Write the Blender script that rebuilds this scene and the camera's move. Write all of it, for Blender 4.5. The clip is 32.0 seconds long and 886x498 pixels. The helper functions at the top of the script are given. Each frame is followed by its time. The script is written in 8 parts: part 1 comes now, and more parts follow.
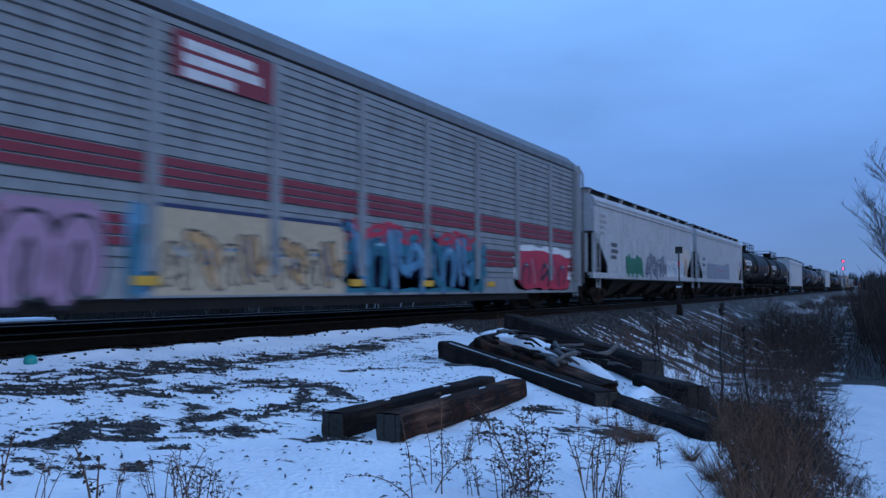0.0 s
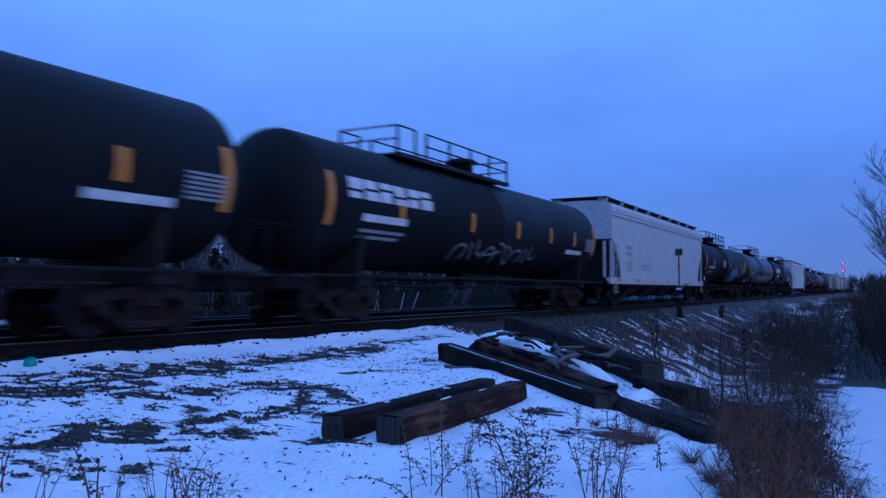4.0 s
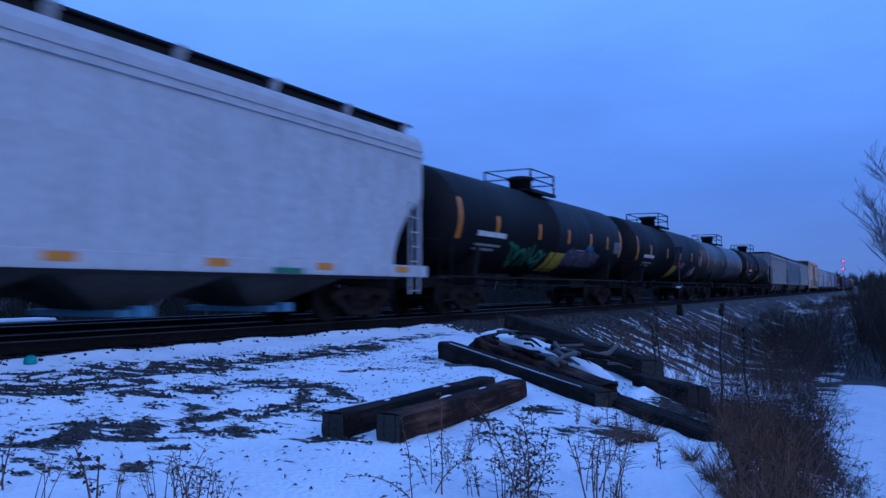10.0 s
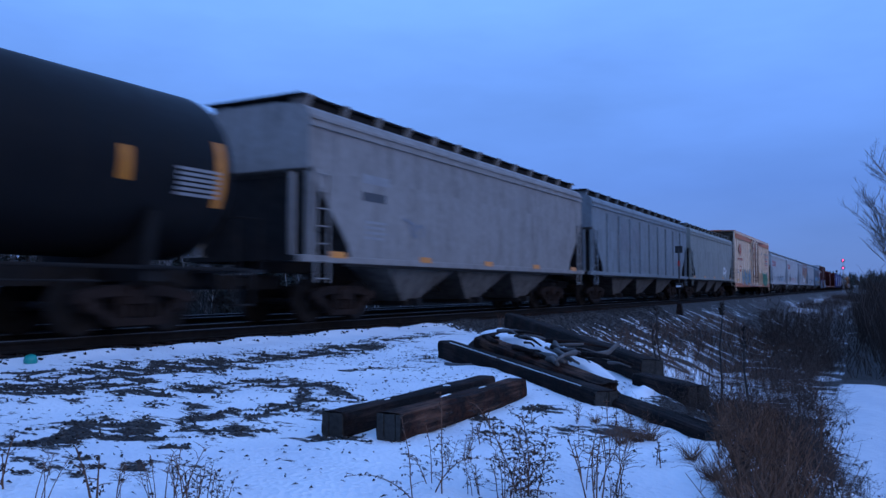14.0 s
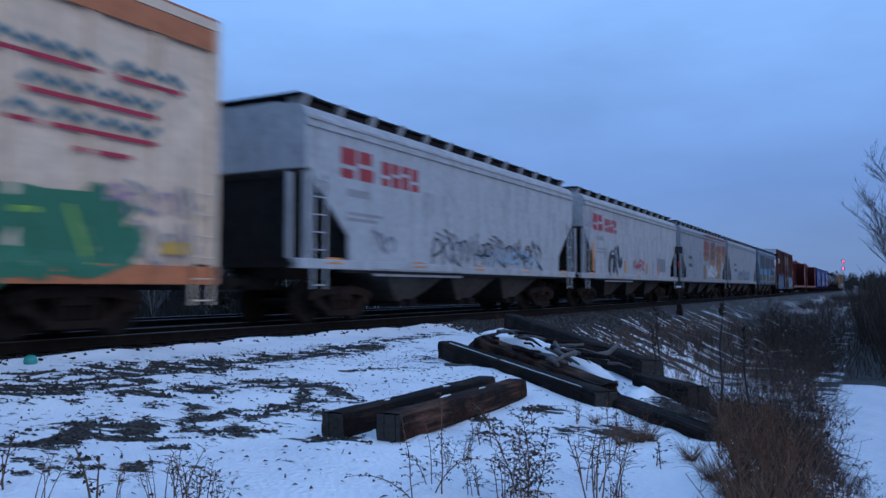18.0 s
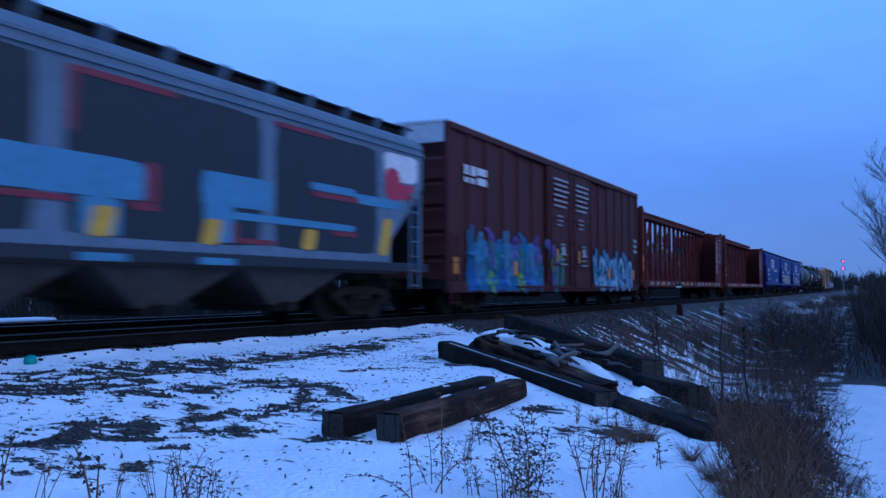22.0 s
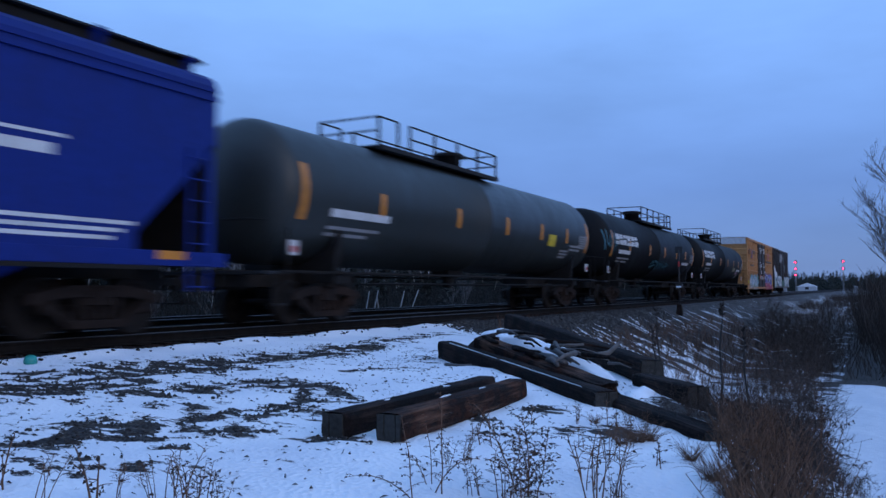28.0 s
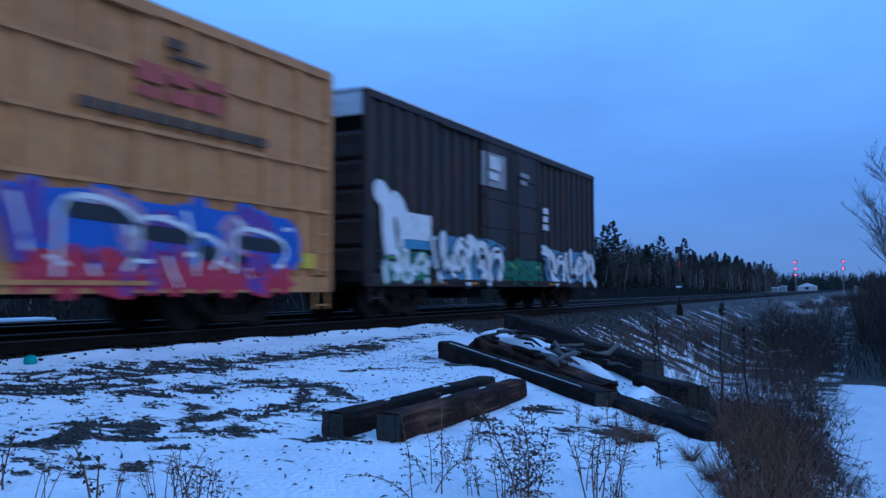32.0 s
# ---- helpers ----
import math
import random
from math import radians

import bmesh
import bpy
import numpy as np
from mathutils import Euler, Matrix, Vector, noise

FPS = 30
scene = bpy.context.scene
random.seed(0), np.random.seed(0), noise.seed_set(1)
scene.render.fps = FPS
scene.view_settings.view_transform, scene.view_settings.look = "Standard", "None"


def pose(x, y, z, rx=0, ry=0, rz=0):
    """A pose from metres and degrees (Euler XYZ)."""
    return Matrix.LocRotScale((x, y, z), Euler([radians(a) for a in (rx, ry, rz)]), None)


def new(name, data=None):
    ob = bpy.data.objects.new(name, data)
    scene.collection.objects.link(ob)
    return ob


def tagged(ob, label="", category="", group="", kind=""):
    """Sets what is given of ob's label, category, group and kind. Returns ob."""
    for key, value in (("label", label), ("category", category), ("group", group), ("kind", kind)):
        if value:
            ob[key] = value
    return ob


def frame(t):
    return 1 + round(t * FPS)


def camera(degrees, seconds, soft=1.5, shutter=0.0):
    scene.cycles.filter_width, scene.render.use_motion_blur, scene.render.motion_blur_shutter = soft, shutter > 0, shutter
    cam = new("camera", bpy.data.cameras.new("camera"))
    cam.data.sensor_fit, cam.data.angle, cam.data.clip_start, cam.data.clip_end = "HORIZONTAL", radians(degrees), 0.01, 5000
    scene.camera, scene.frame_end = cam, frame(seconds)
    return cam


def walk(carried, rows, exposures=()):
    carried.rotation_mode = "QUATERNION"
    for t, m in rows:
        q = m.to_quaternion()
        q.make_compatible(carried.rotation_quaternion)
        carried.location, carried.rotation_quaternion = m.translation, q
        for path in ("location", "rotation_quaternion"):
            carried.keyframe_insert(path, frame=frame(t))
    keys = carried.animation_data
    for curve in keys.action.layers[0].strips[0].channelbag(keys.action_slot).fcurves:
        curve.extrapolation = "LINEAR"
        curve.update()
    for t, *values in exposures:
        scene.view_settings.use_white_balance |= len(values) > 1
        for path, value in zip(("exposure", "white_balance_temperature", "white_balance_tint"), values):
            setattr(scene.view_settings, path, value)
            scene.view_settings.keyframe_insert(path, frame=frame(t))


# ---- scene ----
# ---------------- camera ----------------
cam = camera(57.81, 32.0, soft=1.5, shutter=0.45)
EYE = (11.6, 0.0, 0.76)


def aim(tilt):
    return pose(*EYE, 90 + 2.782 + tilt, 0, 28.316)


# a light knock on the tripod tilts the view up by a tenth of a degree for a few seconds
walk(cam, [(0.0, aim(0)), (1.5, aim(0)), (2.9, aim(0.01)), (3.5, aim(0.12)), (5.5, aim(0.17)), (6.5, aim(0.11)),
           (8.0, aim(0.09)), (9.0, aim(0.05)), (10.0, aim(0.02)), (11.5, aim(-0.02)), (14.0, aim(-0.04)),
           (17.0, aim(0)), (22.0, aim(0)), (27.5, aim(0)), (32.0, aim(0))],
     exposures=[(0, .05, 6300, 3), (1, -.02, 5450, 5), (2, -.09, 5500, 18), (3, -.17, 5050, 21), (5.5, -.25, 5050, 18), (6, -.28, 5050, 19), (7, -.02, 5850, 7), (8, -.02, 6350, 14), (9, -.14, 5100, 15), (10, -.22, 5050, 19),
                (11, -.03, 5450, 10), (12, .04, 6350, 13), (13, .08, 6400, 12), (14, -.04, 5700, 15), (17, .1, 7200, 3), (18, .08, 6950, 6), (19, -.14, 5250, 16), (20, -.08, 5500, 14), (21, .04, 5900, 5), (22, -.02, 5150, 12),
                (23, .2, 6150, 4), (24, .04, 6350, 14), (25, .05, 6600, 11), (28, .1, 6700, 9), (29, .16, 6750, 9), (30, .12, 6500, 8), (30.5, .1, 6000, 4), (31.1, .0, 5250, 3), (32, .02, 5250, 1)]
)

# ---------------- sky and light ----------------
world = bpy.data.worlds.new("dusk_sky")
scene.world = world
world.use_nodes = True
wn, wl = world.node_tree.nodes, world.node_tree.links
wn.clear()
SUN_EL, SUN_AZ = radians(24), radians(108)
sky = wn.new("ShaderNodeTexSky")
sky.sky_type, sky.sun_disc, sky.sun_elevation, sky.sun_rotation = "NISHITA", False, SUN_EL, SUN_AZ
sky.air_density, sky.dust_density, sky.ozone_density = 1.0, 0.6, 3.0
geo = wn.new("ShaderNodeTexCoord")
sep = wn.new("ShaderNodeSeparateXYZ")
wl.new(geo.outputs["Generated"], sep.inputs[0])
ramp = wn.new("ShaderNodeValToRGB")   # overcast veil: brighter overhead, slate blue low down
ramp.color_ramp.elements[0].position, ramp.color_ramp.elements[0].color = 0.0, (0.135, 0.250, 0.58, 1)
ramp.color_ramp.elements[1].position, ramp.color_ramp.elements[1].color = 0.36, (0.255, 0.520, 1.15, 1)
e = ramp.color_ramp.elements.new(0.12)
e.color = (0.135, 0.275, 0.70, 1)
wl.new(sep.outputs[2], ramp.inputs[0])
smap = wn.new("ShaderNodeMapping")
smap.inputs["Scale"].default_value = (1.0, 1.0, 3.5)
wl.new(geo.outputs["Generated"], smap.inputs[0])
cloud = wn.new("ShaderNodeTexNoise")
cloud.inputs["Scale"].default_value, cloud.inputs["Detail"].default_value, cloud.inputs["Roughness"].default_value = 2.2, 5, 0.55
wl.new(smap.outputs[0], cloud.inputs["Vector"])
crange = wn.new("ShaderNodeMapRange")
crange.inputs[1].default_value, crange.inputs[2].default_value = 0.3, 0.7
crange.inputs[3].default_value, crange.inputs[4].default_value = 0.86, 1.13
wl.new(cloud.outputs[0], crange.inputs[0])
veil = wn.new("ShaderNodeVectorMath")
veil.operation = "SCALE"
wl.new(ramp.outputs[0], veil.inputs[0])
wl.new(crange.outputs[0], veil.inputs["Scale"])
blend = wn.new("ShaderNodeMix")
blend.data_type = "RGBA"
blend.inputs[0].default_value = 0.9
thin = wn.new("ShaderNodeVectorMath")
thin.operation = "SCALE"
thin.inputs["Scale"].default_value = 0.10
wl.new(sky.outputs[0], thin.inputs[0])
wl.new(thin.outputs[0], blend.inputs[6])
wl.new(veil.outputs[0], blend.inputs[7])
back = wn.new("ShaderNodeBackground")
back.inputs[1].default_value = 1.0
wl.new(blend.outputs[2], back.inputs[0])
wout = wn.new("ShaderNodeOutputWorld")
wl.new(back.outputs[0], wout.inputs[0])

sun = new("sun", bpy.data.lights.new("sun", "SUN"))
sun.data.energy, sun.data.angle, sun.data.color = 0.6, radians(50), (1.0, 0.87, 0.80)
sun.matrix_world = Matrix.Rotation(-SUN_AZ, 4, "Z") @ Matrix.Rotation(-(math.pi / 2 - SUN_EL), 4, "X")

# ---------------- materials ----------------
MATS = {}


def mat(name, color, rough=0.7, metal=0.0, grain=0.25, grain_scale=6.0, dirt=0.35, dirt_scale=0.8, dirt_color=None,
        bump=0.15, streak=0.0, emit=None, spec=0.5):
    """A painted, worn surface: base colour, fine grain, broad stains, streaks that run down, relief."""
    if name in MATS:
        return MATS[name]
    m = bpy.data.materials.new(name)
    m.use_nodes = True
    n, l = m.node_tree.nodes, m.node_tree.links
    b = n["Principled BSDF"]
    b.inputs["Metallic"].default_value = metal
    b.inputs["Specular IOR Level"].default_value = spec
    tc = n.new("ShaderNodeTexCoord")
    info = n.new("ShaderNodeObjectInfo")
    off = n.new("ShaderNodeVectorMath")
    off.operation = "MULTIPLY_ADD"
    off.inputs[0].default_value = (1, 1, 1)
    l.new(tc.outputs["Object"], off.inputs[2])
    l.new(info.outputs["Random"], off.inputs[0])
    off.inputs[1].default_value = (17.0, 31.0, 11.0)
    fine = n.new("ShaderNodeTexNoise")
    fine.inputs["Scale"].default_value, fine.inputs["Detail"].default_value = grain_scale, 6
    l.new(off.outputs[0], fine.inputs["Vector"])
    mp = n.new("ShaderNodeMapping")
    mp.inputs["Scale"].default_value = (1, 1, 1) if streak == 0 else (1, 1, 1 - 0.85 * streak)
    l.new(off.outputs[0], mp.inputs[0])
    broad = n.new("ShaderNodeTexNoise")
    broad.inputs["Scale"].default_value, broad.inputs["Detail"].default_value = dirt_scale * (1 + 2.5 * streak), 5
    broad.inputs["Roughness"].default_value = 0.62
    l.new(mp.outputs[0], broad.inputs["Vector"])
    r1 = n.new("ShaderNodeMapRange")
    r1.inputs[1].default_value, r1.inputs[2].default_value = 0.3, 0.7
    r1.inputs[3].default_value, r1.inputs[4].default_value = 1 - grain, 1 + grain * 0.6
    l.new(fine.outputs[0], r1.inputs[0])
    r2 = n.new("ShaderNodeMapRange")
    r2.inputs[1].default_value, r2.inputs[2].default_value = 0.45, 0.72
    r2.inputs[3].default_value, r2.inputs[4].default_value = 0.0, dirt
    l.new(broad.outputs[0], r2.inputs[0])
    mix = n.new("ShaderNodeMix")
    mix.data_type = "RGBA"
    mix.inputs[6].default_value = (*color, 1)
    dc = dirt_color or tuple(c * 0.35 + k for c, k in zip(color, (0.02, 0.014, 0.01)))
    mix.inputs[7].default_value = (*dc, 1)
    l.new(r2.outputs[0], mix.inputs[0])
    sc = n.new("ShaderNodeVectorMath")
    sc.operation = "SCALE"
    l.new(mix.outputs[2], sc.inputs[0])
    l.new(r1.outputs[0], sc.inputs["Scale"])
    l.new(sc.outputs[0], b.inputs["Base Color"])
    rr = n.new("ShaderNodeMapRange")
    rr.inputs[3].default_value, rr.inputs[4].default_value = max(0.05, rough - 0.12), min(1, rough + 0.15)
    l.new(broad.outputs[0], rr.inputs[0])
    l.new(rr.outputs[0], b.inputs["Roughness"])
    if bump:
        bp = n.new("ShaderNodeBump")
        bp.inputs["Strength"].default_value, bp.inputs["Distance"].default_value = bump, 0.02
        l.new(fine.outputs[0], bp.inputs["Height"])
        l.new(bp.outputs[0], b.inputs["Normal"])
    if emit:
        b.inputs["Emission Color"].default_value = (*emit[0], 1)
        b.inputs["Emission Strength"].default_value = emit[1]
    MATS[name] = m
    return m


def paint(name, color, rough=0.55, dirt=0.3, streak=0.8, **kw):
    return mat("paint_" + name, color, rough=rough, grain=0.16, grain_scale=7, dirt=min(1.0, dirt * 1.5), dirt_scale=0.9, bump=0.08, streak=streak, **kw)


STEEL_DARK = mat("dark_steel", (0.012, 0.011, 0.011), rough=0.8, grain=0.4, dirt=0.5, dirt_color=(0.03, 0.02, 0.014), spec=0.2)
TRUCK = mat("rusty_cast_steel", (0.020, 0.014, 0.012), rough=0.9, grain=0.5, dirt=0.6, dirt_color=(0.042, 0.023, 0.016), spec=0.15)
WHEEL = mat("wheel_steel", (0.018, 0.015, 0.014), rough=0.7, metal=0.3, grain=0.4, spec=0.2)
RAILTOP = mat("worn_rail_head", (0.11, 0.105, 0.105), rough=0.5, metal=1.0, grain=0.15, dirt=0.2, bump=0.02)
RAILSIDE = mat("rusty_rail_web", (0.010, 0.008, 0.007), rough=0.9, grain=0.4, spec=0.15)
GRATING = mat("galvanised_grating", (0.022, 0.023, 0.026), rough=0.8, grain=0.3, spec=0.2)
ORANGE = paint("reflective_orange", (0.62, 0.22, 0.02), rough=0.4, dirt=0.25)
YELLOW = paint("yellow", (0.58, 0.42, 0.03), dirt=0.25)
AMBER = paint("amber_yellow", (0.60, 0.34, 0.03), dirt=0.25)
WHITE = paint("white_stencil", (0.62, 0.62, 0.62), dirt=0.25)
GREYMARK = paint("faded_grey_stencil", (0.27, 0.27, 0.28), dirt=0.3)
DARKMARK = paint("dark_stencil", (0.06, 0.06, 0.065), dirt=0.2)
RED = paint("signal_red", (0.45, 0.03, 0.03), dirt=0.25)
TIEWOOD = mat("creosoted_timber", (0.010, 0.008, 0.007), rough=0.9, grain=0.6, grain_scale=14, dirt=0.9, dirt_scale=3.2,
              dirt_color=(0.075, 0.032, 0.018), bump=1.0, spec=0.15)
TIEEND = mat("sawn_timber_end", (0.028, 0.027, 0.024), rough=0.9, grain=0.5, grain_scale=30, bump=0.5)
PINE = mat("pine_needles", (0.010, 0.016, 0.012), rough=0.8, grain=0.4, dirt=0.3, bump=0)
BARK = mat("grey_bark", (0.035, 0.028, 0.026), rough=0.9, grain=0.4, bump=0.4)
BIRCH = mat("birch_bark", (0.33, 0.32, 0.31), rough=0.8, grain=0.3, dirt=0.7, dirt_scale=3, dirt_color=(0.05, 0.045, 0.04), bump=0.2)
TWIG = mat("bare_twigs", (0.050, 0.031, 0.022), rough=0.9, grain=0.4, bump=0)
PALETWIG = mat("pale_bare_twigs", (0.14, 0.135, 0.14), rough=0.9, grain=0.4, bump=0)
WEED = mat("dry_weeds", (0.145, 0.074, 0.042), rough=0.95, grain=0.5, bump=0)
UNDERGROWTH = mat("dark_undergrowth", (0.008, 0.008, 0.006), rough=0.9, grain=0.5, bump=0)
STONE = mat("ballast_stone", (0.058, 0.057, 0.056), rough=0.95, grain=0.6, grain_scale=20, dirt=0.6, dirt_scale=9, dirt_color=(0.012, 0.011, 0.010), spec=0.2)
LEAF = mat("dead_leaves", (0.028, 0.018, 0.014), rough=0.9, grain=0.5, bump=0)


# ---------------- mesh building ----------------
class MB:
    """A small mesh builder: vertices and faces gathered in lists."""

    def __init__(self):
        self.v, self.f, self.sm = [], [], []

    def add(self, vs, fs, smooth=False):
        o = len(self.v)
        self.v += [tuple(p) for p in vs]
        self.f += [tuple(i + o for i in f) for f in fs]
        self.sm += [smooth] * len(fs)
        return self

    def box(self, x0, x1, y0, y1, z0, z1, b=0.0):
        """A box; b chamfers its upright edges and the top rim."""
        if b <= 0:
            vs = [(x, y, z) for z in (z0, z1) for x, y in ((x0, y0), (x1, y0), (x1, y1), (x0, y1))]
            return self.add(vs, [(3, 2, 1, 0), (4, 5, 6, 7), (0, 1, 5, 4), (1, 2, 6, 5), (2, 3, 7, 6), (3, 0, 4, 7)])
        ring = lambda d, z: [(x0 + d, y0 + b, z), (x0 + b, y0 + d, z), (x1 - b, y0 + d, z), (x1 - d, y0 + b, z),
                             (x1 - d, y1 - b, z), (x1 - b, y1 - d, z), (x0 + b, y1 - d, z), (x0 + d, y1 - b, z)]
        vs = ring(0, z0) + ring(0, z1 - b) + ring(b * 0.9, z1)
        fs = [tuple(range(7, -1, -1)), tuple(range(16, 24))]
        for k in (0, 8):
            fs += [(k + i, k + (i + 1) % 8, k + 8 + (i + 1) % 8, k + 8 + i) for i in range(8)]
        return self.add(vs, fs)

    def beam(self, a, b, w, h=None):
        """A square bar between two points."""
        a, b = Vector(a), Vector(b)
        d = (b - a).normalized()
        side = d.cross(Vector((0, 0, 1))) if abs(d.z) < 0.95 else d.cross(Vector((0, 1, 0)))
        side.normalize()
        up = side.cross(d)
        s, u = side * w / 2, up * (h or w) / 2
        vs = [a - s - u, a + s - u, a + s + u, a - s + u, b - s - u, b + s - u, b + s + u, b - s + u]
        return self.add(vs, [(3, 2, 1, 0), (4, 5, 6, 7), (0, 1, 5, 4), (1, 2, 6, 5), (2, 3, 7, 6), (3, 0, 4, 7)])

    def tube(self, pts, r, n=6, r1=None, caps=True):
        """A round bar along points, tapering from r to r1."""
        pts = [Vector(p) for p in pts]
        o = len(self.v)
        k = len(pts)
        for i, p in enumerate(pts):
            d = (pts[min(i + 1, k - 1)] - pts[max(i - 1, 0)]).normalized()
            s = d.cross(Vector((0, 0, 1))) if abs(d.z) < 0.95 else d.cross(Vector((0, 1, 0)))
            s.normalize()
            u = s.cross(d)
            rr = r if r1 is None else r + (r1 - r) * i / max(1, k - 1)
            self.v += [tuple(p + s * rr * math.cos(2 * math.pi * j / n) + u * rr * math.sin(2 * math.pi * j / n)) for j in range(n)]
        fs = [(o + i * n + j, o + i * n + (j + 1) % n, o + (i + 1) * n + (j + 1) % n, o + (i + 1) * n + j) for i in range(k - 1) for j in range(n)]
        if caps:
            fs += [tuple(o + j for j in range(n - 1, -1, -1)), tuple(o + (k - 1) * n + j for j in range(n))]
        self.f += fs
        self.sm += [n > 5] * len(fs)
        return self

    def lathe(self, prof, axis, c, n=24, smooth=True):
        """Turns (radius, along) pairs about the axis 'x', 'y' or 'z' through c."""
        o, k = len(self.v), len(prof)
        for r, a in prof:
            for j in range(n):
                p, q = r * math.cos(2 * math.pi * j / n), r * math.sin(2 * math.pi * j / n)
                self.v.append({"x": (c[0] + a, c[1] + p, c[2] + q), "y": (c[0] + p, c[1] + a, c[2] + q), "z": (c[0] + p, c[1] + q, c[2] + a)}[axis])
        fs = [(o + i * n + j, o + i * n + (j + 1) % n, o + (i + 1) * n + (j + 1) % n, o + (i + 1) * n + j) for i in range(k - 1) for j in range(n)]
        self.f += fs
        self.sm += [smooth] * len(fs)
        self.f += [tuple(o + j for j in range(n)), tuple(o + (k - 1) * n + j for j in range(n))]
        self.sm += [False, False]
        return self

    def prism(self, poly, axis, a, b):
        """Extrudes a polygon from a to b along the axis; the polygon's pairs are the other two axes in order."""
        n = len(poly)
        put = {"x": lambda p, t: (t, p[0], p[1]), "y": lambda p, t: (p[0], t, p[1]), "z": lambda p, t: (p[0], p[1], t)}[axis]
        vs = [put(p, a) for p in poly] + [put(p, b) for p in poly]
        return self.add(vs, [tuple(range(n - 1, -1, -1)), tuple(range(n, 2 * n))] + [(i, (i + 1) % n, n + (i + 1) % n, n + i) for i in range(n)])

    def mesh(self, name):
        me = bpy.data.meshes.new(name)
        me.from_pydata(self.v, [], self.f)
        me.polygons.foreach_set("use_smooth", self.sm)
        bm = bmesh.new()
        bm.from_mesh(me)
        bmesh.ops.recalc_face_normals(bm, faces=bm.faces)
        bm.to_mesh(me)
        bm.free()
        return me


def raw_mesh(name, v, f):
    me = bpy.data.meshes.new(name)
    me.from_pydata(v, [], f)
    return me


def part(name, mb, material, parent, label="", at=None):
    """Links a builder or a shared mesh as one part under a thing or a part."""
    me = mb.mesh(name) if isinstance(mb, MB) else mb
    if not me.materials:
        me.materials.append(material)
    ob = new(name, me)
    ob.parent = parent
    if at:
        ob.matrix_basis = at
    if label:
        ob["label"] = label
    return ob


def thing(name, at, label, category, group="", kind=""):
    ob = new(name)
    ob.empty_display_size = 0.2
    ob.matrix_basis = at
    return tagged(ob, label, category, group, kind)


def solid(name, mb, material, label="", category="", group="", kind="", at=None):
    me = mb.mesh(name) if isinstance(mb, MB) else mb
    if material and not me.materials:
        me.materials.append(material)
    ob = new(name, me)
    if at:
        ob.matrix_basis = at
    return tagged(ob, label, category, group, kind)


SHARED = {}


def shared(key, make):
    if key not in SHARED:
        SHARED[key] = make().mesh(key)
    return SHARED[key]

# ---------------- ground ----------------
def smooth(t):
    t = min(1.0, max(0.0, t))
    return t * t * (3 - 2 * t)


def fbm(x, y, s, o=3):
    v, a = 0.0, 1.0
    for i in range(o):
        v += a * noise.noise((x * s, y * s, 3.7 * i))
        s, a = s * 2.1, a * 0.5
    return v


def pad_edge(x, y):
    """Metres past the brow where the level pad by the track drops to the lane."""
    return max((x - 9.2) * 0.72 + (y - 10.9) * 0.69, (x - 11.2) * 0.88 + (y - 5.3) * 0.47, (x - 11.0) * 0.97 + (y - 4.6) * 0.24 if y > 2.5 else -1)


def ground_z(x, y):
    if x < 1.4:
        if x > -6.2:
            return -0.21
        z = -0.21 - 1.3 * smooth((-6.2 - x) / 3.0)
        return z + (0.35 * fbm(x, y, 0.06) if x < -9 else 0)
    pad = -0.175 - 0.026 * (x - 1.4)
    low = max(-2.35, -0.21 - 0.47 * max(0, x - 2.1)) if x < 14.2 else min(-0.4, -2.35 + 0.5 * (x - 14.2))
    if y > 60:
        low = low + (max(low, -1.2) - low) * smooth((y - 60) / 80)
    w = smooth(pad_edge(x, y) / 3.4) if x < 20 else 1
    z = pad + (low - pad) * w
    near = smooth((x - 1.4) / 1.0)
    if y < 20 and 1.4 < x < 2.6:          # the ploughed lip of snow beside the ballast
        q = (x - 1.95 - 0.10 * fbm(3.0, y, 0.6, 2)) / 0.22
        z += (0.06 + 0.06 * fbm(7.0, y, 0.9, 2)) * math.exp(-q * q)
    if 6 < y < 11 and 6 < x < 10:         # snow drifted up against the front timber
        t = min(1.0, max(0.0, ((x - 6.7) * 2.3 - (y - 9.5) * 2.2) / 10.13))
        d2 = (x - 6.7 - 2.3 * t) ** 2 + (y - 9.5 + 2.2 * t) ** 2
        z += 0.13 * math.sin(math.pi * (0.12 + 0.8 * t)) * math.exp(-d2 / 0.16)
    if -3 < y < 60 and x < 18:
        lump = 0.035 * fbm(x, y, 0.9) + 0.012 * fbm(x + 9, y, 3.5, 2)
        if w > 0.3 and x < 10.2:
            lump += 0.10 * w * fbm(x + 4, y * 0.7, 0.8)
        z += lump * near
        if x > 10.2 and w > 0.8:      # wheel ruts in the snowed lane
            for r in (11.75, 13.35):
                q = (x - r - 0.012 * (y - 20)) / 0.22
                z -= 0.05 * math.exp(-q * q)
    return z


PATCHES = [(8.88, 6.9, 0.30, 0.16), (9.3, 6.17, 0.36, 0.14), (8.62, 6.23, 0.16, 0.1), (9.75, 6.45, 0.3, 0.2), (10.05, 7.75, 0.5, 0.4), (9.9, 8.2, 0.4, 0.4), (9.0, 5.75, 0.3, 0.07)]
